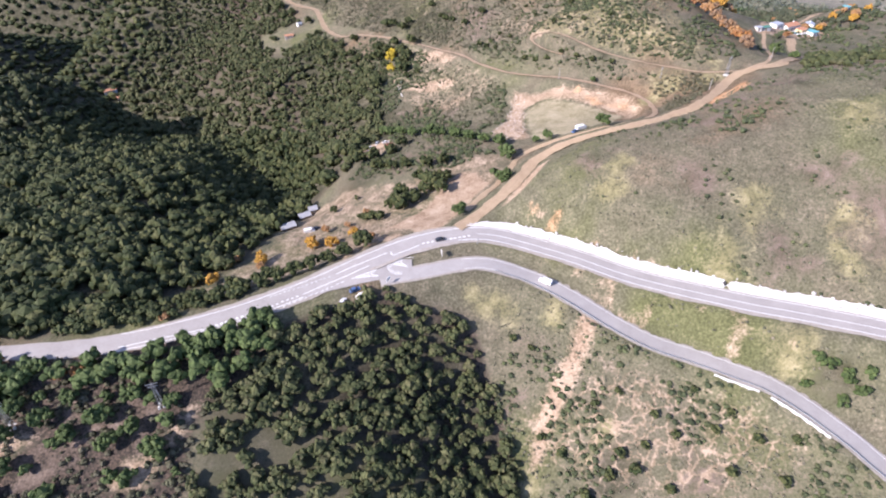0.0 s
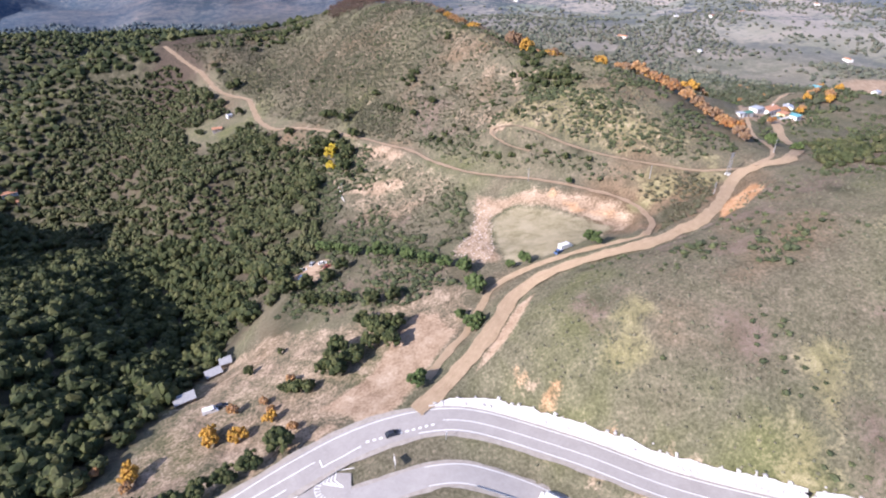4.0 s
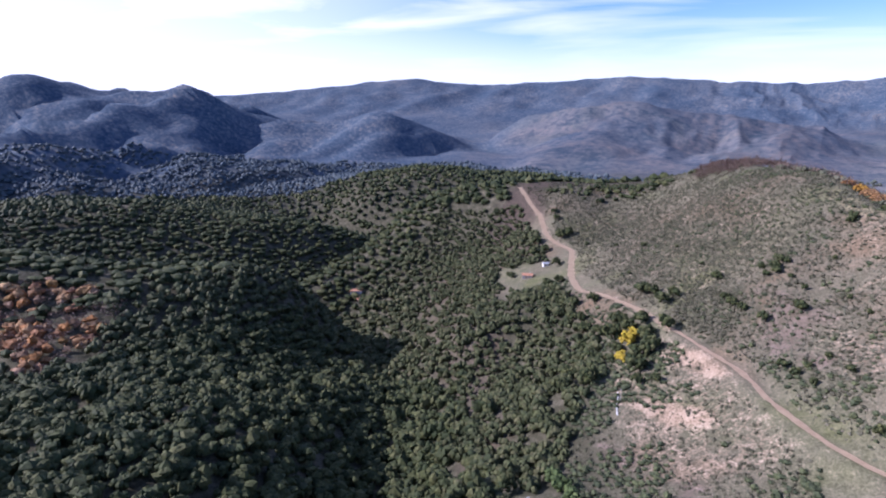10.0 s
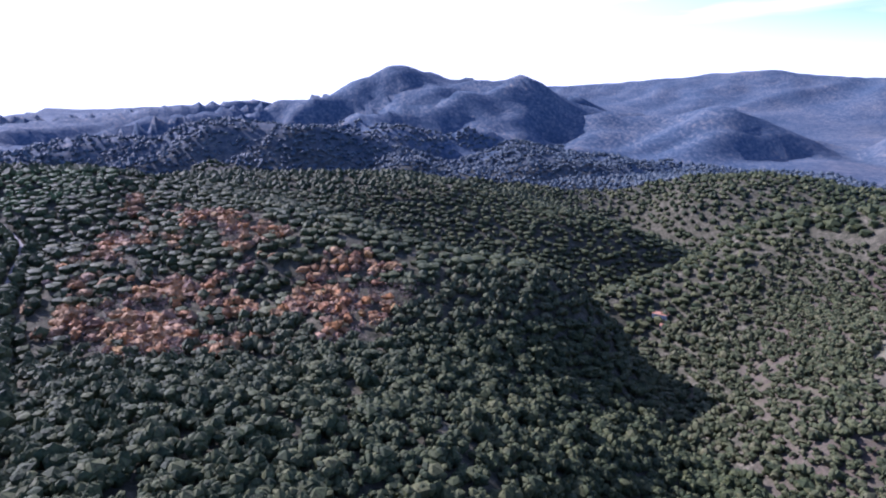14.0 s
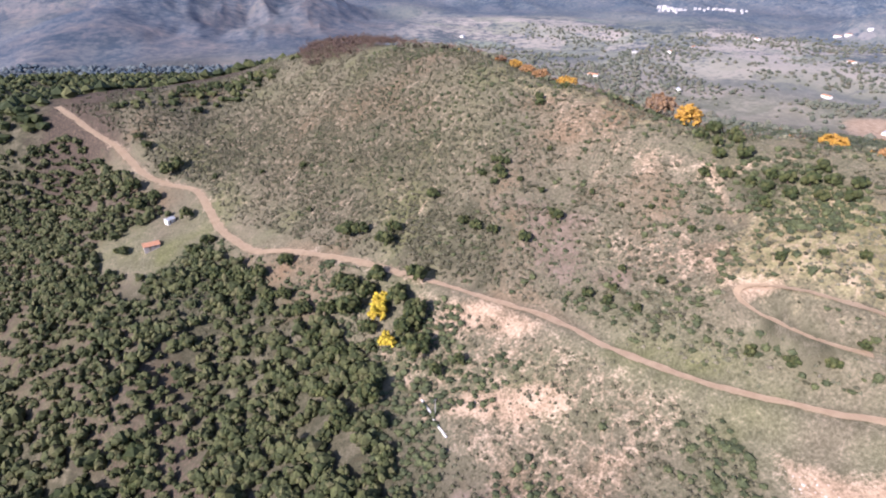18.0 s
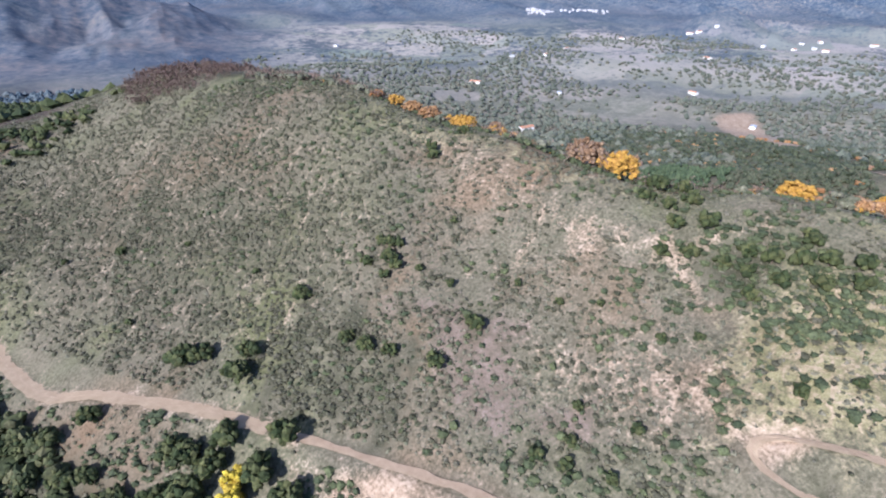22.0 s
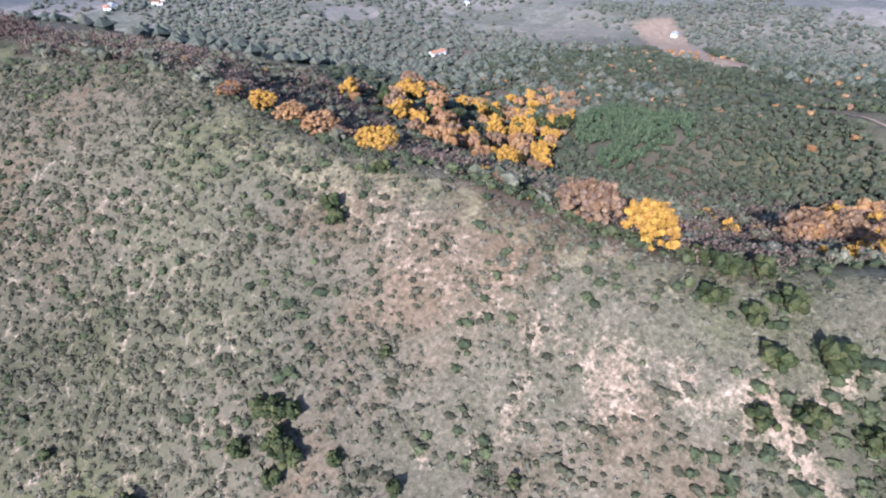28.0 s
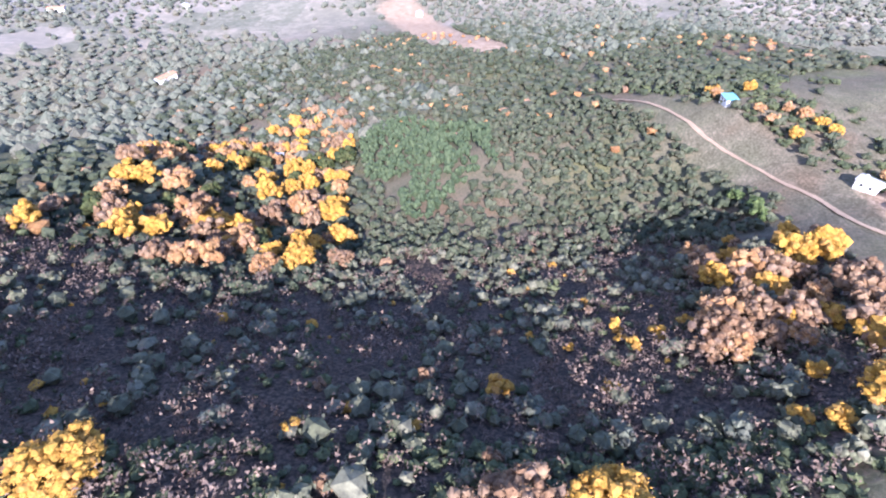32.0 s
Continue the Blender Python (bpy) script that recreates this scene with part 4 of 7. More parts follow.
ground_mesh = mesh_from("ground", np.stack([fx, fy, GZ.ravel()], 1), quads, [GROUND])
away = np.hypot(fx, fy - 300)
# SHADE and PINE_FLOOR get the dark tone partly as painted shade
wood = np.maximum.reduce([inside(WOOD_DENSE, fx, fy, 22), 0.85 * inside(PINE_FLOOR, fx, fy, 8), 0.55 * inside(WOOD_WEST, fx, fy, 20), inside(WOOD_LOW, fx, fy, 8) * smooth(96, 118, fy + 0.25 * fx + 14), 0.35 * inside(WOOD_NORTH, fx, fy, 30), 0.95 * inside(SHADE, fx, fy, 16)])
bare = np.maximum.reduce([0.9 * inside(YARD, fx, fy, 5), 0.46 * inside(ORCHARD, fx, fy, 10), 0.9 * inside(LOT, fx, fy, 5), 0.72 * inside(QUARRY_SOIL, fx, fy, 8) * (1 - inside(QUARRY_FLOOR, fx, fy, 6)), 0.34 * inside(SOIL_NORTH, fx, fy, 16), 0.72 * inside(SCAR, fx, fy, 6),
                          0.95 * inside(TRACK_CUT, fx, fy, 4), 0.5 * inside(ORANGE_CUT, fx, fy, 5), 0.85 * inside(VILLA_YARD, fx, fy, 10), inside(CLEARING, fx, fy, 30), 0.26 * inside(CREST_SOIL, fx, fy, 14), 0.24 * inside(PINK_SOIL, fx, fy, 20), 0.52 * spots(PALE_SPOTS + ROAD_CUTS, fx, fy)] + [0.62 * inside(p, fx, fy, 6) for p in BARE_SPOTS])
worn = np.full(fx.shape, 1e9)
for px, py in ROUTES["upper"]["p"][::2][ROUTES["upper"]["p"][::2, 0] < -20]:
    worn = np.minimum(worn, (fx - px) ** 2 + (fy - py) ** 2)
bare = np.maximum(bare, 0.56 * np.exp(-worn / 5.0 ** 2))
lush = np.maximum.reduce([0.75 * inside(QUARRY_FLOOR, fx, fy, 6), 0.2 * inside(EAST_GRASS, fx, fy, 20), 0.28 * inside(MEADOW, fx, fy, 26) * smooth(-0.7, 0.3, fbm(fx, fy, 18, 3, 66))])
wood = wood * (1 - bare) * (1 - 0.75 * inside(MEADOW, fx, fy, 20))
far = smooth(600, 950, np.hypot(fx, (fy - 330) * 0.9))
bear = np.degrees(np.arctan2(fx, fy - 250))
eastern = smooth(-16, -4, bear)
far = far * eastern * (1 - inside(CLEARING, fx, fy, 14))
wood = np.maximum(wood, smooth(350, 480, away) * (1 - eastern)) * (1 - 0.8 * inside(HIGH_SLOPE, fx, fy, 18))
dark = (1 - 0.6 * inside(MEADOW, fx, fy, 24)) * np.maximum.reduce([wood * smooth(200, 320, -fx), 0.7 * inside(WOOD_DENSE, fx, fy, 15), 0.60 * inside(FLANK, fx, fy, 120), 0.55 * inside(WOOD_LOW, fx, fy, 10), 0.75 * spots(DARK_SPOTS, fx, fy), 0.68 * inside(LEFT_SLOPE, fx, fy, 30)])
red = np.maximum.reduce([0.36 * inside(LOW_SLOPE, fx, fy, 10), 0.55 * inside(DEAD_HEATH, fx, fy, 10), 0.5 * inside(HEATH_LOW, fx, fy, 8), 0.6 * spots([(a, b, 1.35 * c) for a, b, c in BROWN_SPOTS], fx, fy)])
net = np.maximum.reduce([0.5 * inside(PALE_SLOPE, fx, fy, 20), 0.55 * inside(PINK_SOIL, fx, fy, 24), 0.6 * inside(CREST_SOIL, fx, fy, 18), 0.4 * inside(FLANK, fx, fy, 40), 0.5 * inside(SOIL_NORTH, fx, fy, 16), 0.6 * inside(NET_LOW, fx, fy, 12)])
crest = np.full(fx.shape, 1e9)
for px, py in smooth_line(CREST_LINE, 4):
    crest = np.minimum(crest, (fx - px) ** 2 + (fy - py) ** 2)
yellow = np.maximum.reduce([0.62 * inside(PALE_SLOPE, fx, fy, 26), 0.46 * np.exp(-crest / 8.5 ** 2), 0.44 * inside(CREST_GRASS, fx, fy, 12), 0.6 * spots([(a, b, 1.35 * c) for a, b, c in YELLOW_SPOTS], fx, fy)])
stone = smooth(80, 300, GZ.ravel() + 60 * fbm(fx, fy, 300, 4, 33)) * smooth(15, 30, np.degrees(np.arctan2(fx, fy - 250)))
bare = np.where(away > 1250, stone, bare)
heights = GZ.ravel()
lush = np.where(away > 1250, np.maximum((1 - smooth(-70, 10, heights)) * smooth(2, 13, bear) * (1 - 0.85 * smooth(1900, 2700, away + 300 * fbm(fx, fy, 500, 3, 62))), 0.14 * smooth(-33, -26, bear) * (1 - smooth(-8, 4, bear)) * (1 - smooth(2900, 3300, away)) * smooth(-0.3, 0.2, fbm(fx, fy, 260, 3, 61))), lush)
hue = ground_mesh.color_attributes.new("tinge", "FLOAT_COLOR", "POINT")
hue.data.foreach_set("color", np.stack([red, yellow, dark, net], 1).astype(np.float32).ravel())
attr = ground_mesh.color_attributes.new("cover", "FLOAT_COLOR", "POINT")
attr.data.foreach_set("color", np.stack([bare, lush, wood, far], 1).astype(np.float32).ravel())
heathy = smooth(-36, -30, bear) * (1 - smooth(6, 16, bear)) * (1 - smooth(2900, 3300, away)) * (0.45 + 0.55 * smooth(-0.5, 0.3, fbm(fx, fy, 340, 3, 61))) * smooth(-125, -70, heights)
# how far each point takes on the haze-tinted distant colours
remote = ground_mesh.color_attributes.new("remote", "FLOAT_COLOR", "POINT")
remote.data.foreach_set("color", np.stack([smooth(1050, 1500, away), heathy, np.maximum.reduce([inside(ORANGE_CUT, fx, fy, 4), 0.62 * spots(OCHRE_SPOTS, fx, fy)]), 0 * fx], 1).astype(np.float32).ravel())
tagged(new("ground", ground_mesh), "dry scrubby hills with stony soil and oak woods", "ground", kind="structure")


def main_half(x):
    return np.interp(x, [-200, -120, -70, -10, 40], [2.3, 4.0, 5.0, 5.0, 4.4])


def ribbon(name, route, half, mat, lift=0.0, label="", category="road", ragged=0.0, offset=0.0, first=0, last=None, crown=0.0):
    p, z = route["p"][first:last], route["z"][first:last]
    d = np.gradient(p, axis=0)
    d /= np.linalg.norm(d, axis=1)[:, None]
    side = np.stack([d[:, 1], -d[:, 0]], 1)
    cols = (-1, -0.5, 0, 0.5, 1)
    verts = []
    for c in cols:
        w = (half(p[:, 0]) if callable(half) else half) * c + (ragged * fbm(p[:, 0] + 9 * c, p[:, 1], 5, 3, 3) if abs(c) == 1 else 0)
        q = p + side * (offset + w)[:, None] if np.ndim(w) else p + side * (offset + w)
        verts.append(np.column_stack([q, z + lift + crown * (1 - abs(c))]))
    n = len(p)
    v = np.stack(verts, 1).reshape(-1, 3)
    i = (np.arange(n - 1)[:, None] * 5 + np.arange(4)[None]).ravel()
    ob = new(name, mesh_from(name, v, np.stack([i, i + 1, i + 6, i + 5], 1), [mat]))
    return tagged(ob, label, category, kind="structure")


ribbon("verge_main", ROUTES["main"], lambda x: main_half(x) + np.interp(x, [-160, -60], [0.15, 1.4]), VERGE, -0.05, "pale gravel verge of the main road", "verge", 0.5)
ribbon("verge_low", ROUTES["low"], 4.3, VERGE, -0.05, "pale gravel verge of the side road", "verge", 0.4)
ROAD = ribbon("road_main", ROUTES["main"], main_half, ASPHALT, 0.0, "grey asphalt main road with white lane markings")
LOW_ROAD_OB = ribbon("road_low", ROUTES["low"], 3.3, LANE_ASPHALT, 0.015, "grey asphalt side road winding down the slope")
JUNCTION = ribbon("road_junction", ROUTES["mouth"], lambda x: np.interp(x, [-54, -42, -30, -20, -12], [1.6, 3.6, 5.6, 6.2, 4.4]), ASPHALT, 0.03, "grey asphalt junction with painted islands")
ribbon("dirt_track", ROUTES["track"], 2.6, DIRT, -0.02, "wide pale dirt track along the hill foot", "track", 0.8)
ribbon("dirt_track_upper", ROUTES["upper"], 1.45, EARTH, -0.02, "narrow rutted dirt track along the slope", "track", 0.7, last=int(np.argmin(np.abs(ROUTES["upper"]["p"][:, 0] + 28))))
ribbon("dirt_track_ridge", ROUTES["upper"], 2.5, DIRT, -0.02, "wide eroded dirt track below the ridge", "track", 0.8, first=int(np.argmin(np.abs(ROUTES["upper"]["p"][:, 0] + 28))))
ribbon("dirt_track_loop", ROUTES["loop"], 1.0, DIRT, -0.02, "narrow earth track below the ridge", "track", 0.7)
ribbon("dirt_track_side", ROUTES["side"], 1.4, DIRT, -0.02, "narrow dirt track beside the wide one", "track", 0.5)
ribbon("dirt_track_east", ROUTES["east"], 1.15, EARTH, -0.02, "earth track past the villa", "track", 0.6)


for name, route, off, half, mat in (("grass_strip", "upper", 0.0, 0.28, EARTH), ("wheel_rut", "track", -1.0, 0.34, EARTH), ("wheel_rut", "track", 0.9, 0.34, EARTH), ("wheel_rut", "side", 0.5, 0.2, EARTH), ("wheel_rut", "loop", 0.5, 0.2, EARTH)):
    ribbon(name, ROUTES[route], half, mat, 0.012, "worn strip along the dirt track", "track", 0.22, off)


def ground_at(x, y):
    """The height of the ground sheet at one place."""
    i, j = min(max(int(np.searchsorted(gx, x)) - 1, 0), nx - 2), min(max(int(np.searchsorted(gy, y)) - 1, 0), ny - 2)
    a, b = (x - gx[i]) / (gx[i + 1] - gx[i]), (y - gy[j]) / (gy[j + 1] - gy[j])
    return float((GZ[j, i] * (1 - a) + GZ[j, i + 1] * a) * (1 - b) + (GZ[j + 1, i] * (1 - a) + GZ[j + 1, i + 1] * a) * b)


# ---- woods and scrub ----
def ico(level):
    bm = bmesh.new()
    bmesh.ops.create_icosphere(bm, subdivisions=level, radius=1.0)
    v = np.array([q.co[:] for q in bm.verts])
    f = np.array([[q.index for q in face.verts] for face in bm.faces])
    bm.free()
    return v, f


ICO = {k: ico(k) for k in (1, 2, 3)}


def leaf_cards(rng, count, size, centres, radii):
    """Small loose leaf sprays on the skin of lumps."""
    k = rng.integers(0, len(centres), count)
    d = rng.normal(size=(count, 3))
    d[:, 2] = np.abs(d[:, 2]) * 1.1 - 0.35
    d /= np.linalg.norm(d, axis=1)[:, None]
    p = centres[k] + d * (radii[k] * rng.uniform(0.9, 1.12, count))[:, None]
    a, b = rng.normal(size=(count, 3)), rng.normal(size=(count, 3))
    a, b = a / np.linalg.norm(a, axis=1)[:, None] * size, b / np.linalg.norm(b, axis=1)[:, None] * size
    v = np.stack([p - a * 0.6, p + a * 0.6, p + b], 1).reshape(-1, 3)
    return v, np.arange(3 * count).reshape(-1, 3)


def crown_shape(seed, level=2, bumps=16, depth=0.52, cut=-0.35, tall=1.0, cards=32, card=0.22):
    """A lumpy crown of radius about 1, open at its foot, with loose sprays on its skin."""
    rng = np.random.default_rng(seed)
    v, f = ICO[level]
    v = v.copy()
    dirs = rng.normal(size=(bumps, 3))
    dirs[:, 2] = np.abs(dirs[:, 2]) * 0.9 - 0.15
    dirs /= np.linalg.norm(dirs, axis=1)[:, None]
    lump = np.max(np.clip((v @ dirs.T - 0.70) / 0.30, 0, 1) ** 0.7 * rng.uniform(0.45, 1.0, bumps), 1)
    v = v * (1 - depth + depth * 1.35 * lump + (0.15 if level == 2 else 0.11) * rng.normal(size=len(v)) * (level > 1))[:, None]
    v = v * rng.uniform(0.85, 1.15, 3)
    v[:, 2] *= 0.85 * tall
    f = f[v[f].mean(1)[:, 2] > cut]
    used, inv = np.unique(f, return_inverse=True)
    v, f = v[used], inv.reshape(f.shape)
    if cards:
        cv, cf = leaf_cards(rng, cards, card, v[rng.integers(0, len(v), 60)], np.full(60, 0.06))
        v, f = np.vstack([v, cv]), np.vstack([f, cf + len(v)])
    return v, f


def heaped_shape(seed, lumps=16, cards=38):
    """A broad oak crown heaped up from leaf clumps."""
    r = np.random.default_rng(seed)
    d = r.normal(size=(lumps, 3))
    d[:, 2] = np.abs(d[:, 2]) - 0.2
    d /= np.linalg.norm(d, axis=1)[:, None]
    turn = np.arctan2(d[:, 1], d[:, 0])
    sway = 1 + 0.2 * np.sin(2 * turn + r.uniform(0, 6)) + 0.15 * np.sin(3 * turn + r.uniform(0, 6))
    centres = d * (r.uniform(0.5, 0.85, lumps) * sway)[:, None] * np.array([1, 1, 0.78])
    centres[0] = (0, 0, 0.2)
    radii = r.uniform(0.26, 0.42, lumps)
    radii[0] = 0.62
    v0, f0 = ICO[1]
    vs = (v0[None] * (1 + 0.2 * r.normal(size=(lumps, len(v0), 1))) * radii[:, None, None] + centres[:, None]).reshape(-1, 3)
    fs = (f0[None] + (np.arange(lumps) * len(v0))[:, None, None]).reshape(-1, 3)
    cv, cf = leaf_cards(r, cards, 0.13, centres, radii * 1.1)
    return np.vstack([vs, cv]), np.vstack([fs, cf + len(vs)])


def tuft_shape(seed, sprays=12):
    """A low open bush: a small heap with loose sprays."""
    rng = np.random.default_rng(seed)
    a = np.arange(5) / 5 * 2 * np.pi + rng.uniform(-0.4, 0.4, 5)
    ring = np.column_stack([np.cos(a), np.sin(a), np.full(5, -0.3)]) * rng.uniform(0.55, 0.95, 5)[:, None]
    v = np.vstack([ring, [[rng.uniform(-0.2, 0.2), rng.uniform(-0.2, 0.2), 0.5]]])
    i = np.arange(5)
    f = np.column_stack([i, (i + 1) % 5, np.full(5, 5)])
    spots = rng.normal(size=(9, 3)) * np.array([0.45, 0.45, 0.12]) + np.array([0, 0, 0.35])
    cv, cf = leaf_cards(rng, sprays, 0.36, spots, np.full(9, 0.18))
    return np.vstack([v, cv]), np.vstack([f, cf + len(v)])


def twig_shape(seed, sprays=40):
    """A leafless bush: a cloud of thin upright sprays."""
    rng = np.random.default_rng(seed)
    spots = rng.normal(size=(16, 3)) * np.array([0.42, 0.42, 0.3]) + np.array([0, 0, 0.25])
    return leaf_cards(rng, sprays, 0.22, spots, np.full(16, 0.26))


def dot_shape(seed):
    rng = np.random.default_rng(seed)
    a = np.arange(5) / 5 * 2 * np.pi + rng.uniform(-0.3, 0.3, 5)
    ring = np.column_stack([np.cos(a), np.sin(a), rng.uniform(-0.2, 0.2, 5)])
    low = np.column_stack([0.7 * np.cos(a + 0.6), 0.7 * np.sin(a + 0.6), np.full(5, -0.6)])
    v = np.vstack([low, ring, [[rng.uniform(-0.2, 0.2), rng.uniform(-0.2, 0.2), 0.75]]])
    i = np.arange(5)
    j = (i + 1) % 5
    return v, np.vstack([np.column_stack([i, j, i + 5]), np.column_stack([j, j + 5, i + 5]), np.column_stack([i + 5, j + 5, np.full(5, 10)])])


def scatter(outline, spacing, seed, chance=None):
    """Loosely even places within an outline, clear of the roads."""
    rng = np.random.default_rng(seed)
    p = np.array(outline, float)
    lo, hi = p.min(0), p.max(0)
    xs, ys = np.meshgrid(np.arange(lo[0], hi[0], spacing), np.arange(lo[1], hi[1], spacing * 0.87))
    xs = xs + (np.arange(xs.shape[0])[:, None] % 2) * spacing / 2
    loose = 0.45 if spacing > 3 else 0.85
    x, y = xs.ravel() + rng.uniform(-loose, loose, xs.size) * spacing, ys.ravel() + rng.uniform(-loose, loose, xs.size) * spacing
    keep = inside(outline, x, y) > 0
    if chance is not None:
        keep &= rng.uniform(size=x.size) < chance(x, y)
    x, y = x[keep], y[keep]
    keep = np.ones(len(x), bool)
    for r in ROUTES.values():
        for q in r["p"][::2]:
            half = min(r["half"], main_half(q[0])) if r is ROUTES["main"] else r["half"]
            keep &= (x - q[0]) ** 2 + (y - q[1]) ** 2 > (half + 1.6 + min(spacing, 6) * 0.3) ** 2
    return x[keep], y[keep]


def many(name, shapes, x, y, size, mat, seed, label, category, lift=0.55, squash=(0.8, 1.15)):
    """One mesh of many alike growing things."""
    rng = np.random.default_rng(seed)
    z = ground(x, y)
    turn, high = rng.uniform(0, 2 * np.pi, len(x)), rng.uniform(*squash, len(x))
    which = rng.integers(0, len(shapes), len(x))
    vs, fs, base = [], [], 0
    for k, (v, f) in enumerate(shapes):
        i = np.nonzero(which == k)[0]
        if not len(i):
            continue
        c, s = np.cos(turn[i])[:, None], np.sin(turn[i])[:, None]
        r = size[i][:, None]
        px = x[i][:, None] + r * (c * v[:, 0] - s * v[:, 1])
        py = y[i][:, None] + r * (s * v[:, 0] + c * v[:, 1])
        pz = z[i][:, None] + r * high[i][:, None] * (v[:, 2] + lift)
        vs.append(np.stack([px, py, pz], 2).reshape(-1, 3))
        fs.append((f[None] + (np.arange(len(i)) * len(v))[:, None, None] + base).reshape(-1, 3))
        base += len(i) * len(v)
    ob = new(name, mesh_from(name, np.vstack(vs), np.vstack(fs), [mat], False))
    return tagged(ob, label, category, kind="stuff")


FINE = [heaped_shape(100 + s) for s in range(9)]
LIGHT = [heaped_shape(120 + s, 8, 22) for s in range(8)]
MEDIUM = [crown_shape(140 + s, 2, 12, 0.40, -0.3, 1.0, 30, 0.24) for s in range(6)]
TWIGS = [twig_shape(160 + s) for s in range(5)]
SHRUBS = [crown_shape(180 + s, 1, 8, 0.34, -0.3, 1.0, 26, 0.34) for s in range(6)]
SMALL = [crown_shape(40 + s, 1, 8, 0.34, -0.3, 1.0, 10, 0.24) for s in range(6)]
TUFTS = [tuft_shape(70 + s) for s in range(7)]
DOTS = [dot_shape(90 + s) for s in range(5)]
rng = np.random.default_rng(3)


def dense(x, y):
    return inside(WOOD_DENSE, x, y, 30)


def open_wood(x, y):
    """The sunny, thinner part of the wood under the upper track."""
    return (1 - inside(MEADOW, x, y, 4)) * (1 - dense(x, y)) * np.clip(0.85 + 0.8 * fbm(x, y, 26, 3, 8) + 0.35 * smooth(50, 130, -x), 0.08, 1)


def rusty(x, y):
    return inside(ORANGE_WOOD, x, y, 40) * smooth(-0.75, 0.0, fbm(x, y, 55, 3, 14)) * (0.10 + 0.90 * smooth(-0.3, 0.15, fbm(x, y, 24, 2, 15)))


NEAR_WEST = [(-345, 101), (-265, 121), (-211, 129), (-150, 131), (-95, 137), (-60, 240), (-40, 330), (-45, 430), (-130, 560), (-225, 705), (-345, 720)]
x, y = scatter(NEAR_WEST, 7.6, 1, lambda x, y: inside(WOOD_WEST, x, y) * dense(x, y) * (1 - rusty(x, y)))
near = (x > -290) & (y < 430)
many("oak_wood", FINE, x[near], y[near], rng.uniform(3.2, 6.2, near.sum()), OAK, 1, "dense dark-green evergreen oak wood filling the valley", "wood")
many("oak_wood_valley", LIGHT, x[~near], y[~near], rng.uniform(3.2, 6.0, (~near).sum()), SUN_TINTED_OAK, 9, "dense dark-green oak wood down the valley", "wood")
x, y = scatter(NEAR_WEST, 5.3, 11, lambda x, y: inside(WOOD_WEST, x, y) * open_wood(x, y) * (np.abs(y - 300 - 0.2 * x) > 0))
near = (y < 430) & (x > -110)
many("open_oak_wood", FINE, x[near], y[near], rng.uniform(1.9, 4.4, near.sum()) * 1.08, SUN_TINTED_OAK, 12, "scattered oaks on the sunny slope, sunlight put into their green", "wood")
many("open_oak_wood_far", LIGHT, x[~near], y[~near], rng.uniform(1.9, 4.4, (~near).sum()), SUN_TINTED_OAK, 13, "scattered green oaks below the ridge track", "wood")
x, y = scatter(WOOD_WEST, 9.2, 2, lambda x, y: ((x <= -345) | (y >= 720)) * (1 - rusty(x, y)) * (y < 980))
many("oak_wood_west", SMALL, x, y, rng.uniform(3.6, 6.2, len(x)), OAK, 2, "dark oak wood on the western hills", "wood")
x, y = scatter(ORANGE_WOOD, 5.2, 21, lambda x, y: rusty(x, y))
pick = rng.uniform(size=len(x)) + 0.5 * fbm(x, y, 22, 2, 16)
for k, (lo, hi, shapes, mat, name, label) in enumerate(((-9, 0.40, TWIGS, PALE_TWIG, "bare_chestnut_wood", "half-bare pinkish-brown chestnuts on the western hill"), (0.40, 0.72, MEDIUM, RUST, "chestnut_wood", "rust and orange chestnut wood in autumn leaf"), (0.72, 9, MEDIUM, CHESTNUT, "bright_chestnut_wood", "bright orange chestnuts among the bare ones"))):
    now = (pick >= lo) & (pick < hi)
    many(name, shapes, x[now], y[now], rng.uniform(2.4, 4.6, now.sum()), mat, 22 + 300 * k, label, "wood", 0.7, (0.8, 1.2))
x, y = scatter(WOOD_LOW, 4.1, 3, lambda x, y: np.where((y < 100) & (x < -30), np.clip(0.85 + fbm(x, y, 16, 3, 4), 0.3, 1), 1.0))
many("mixed_wood", FINE, x, y, rng.uniform(1.5, 3.2, len(x)), SUN_TINTED_OAK, 3, "dense oak scrub wood in the gully below the road", "wood", 0.7)
x, y = scatter([(-200, 132), (-150, 134), (-113, 138), (-84, 147), (-62, 158), (-66, 164), (-92, 158), (-122, 152), (-200, 146)], 4.4, 37)
many("roadside_hedge", FINE, x, y, rng.uniform(1.8, 3.2, len(x)), OAK, 38, "dark oaks and pines in the hedge above the road", "wood", 0.7)
x, y = scatter(PINE_FLOOR, 6.4, 321, lambda x, y: np.clip(0.40 + 0.9 * fbm(x, y, 16, 3, 322), 0.05, 0.8))
many("open_pines", FINE, x, y, rng.uniform(1.6, 3.2, len(x)), PINE, 323, "pines and oaks spread over the bare floor", "wood", 0.8, (0.9, 1.1))
x, y = scatter(PINES_LOW, 5.6, 31)
many("pine_stand", FINE, x, y, rng.uniform(2.9, 4.0, len(x)), PINE, 32, "round green pines in a stand below the road", "wood", 0.9, (0.9, 1.1))
x, y = scatter(PINE_FLOOR, 2.1, 33, lambda x, y: np.clip(0.62 + 0.9 * fbm(x, y, 18, 3, 34), 0, 0.92))
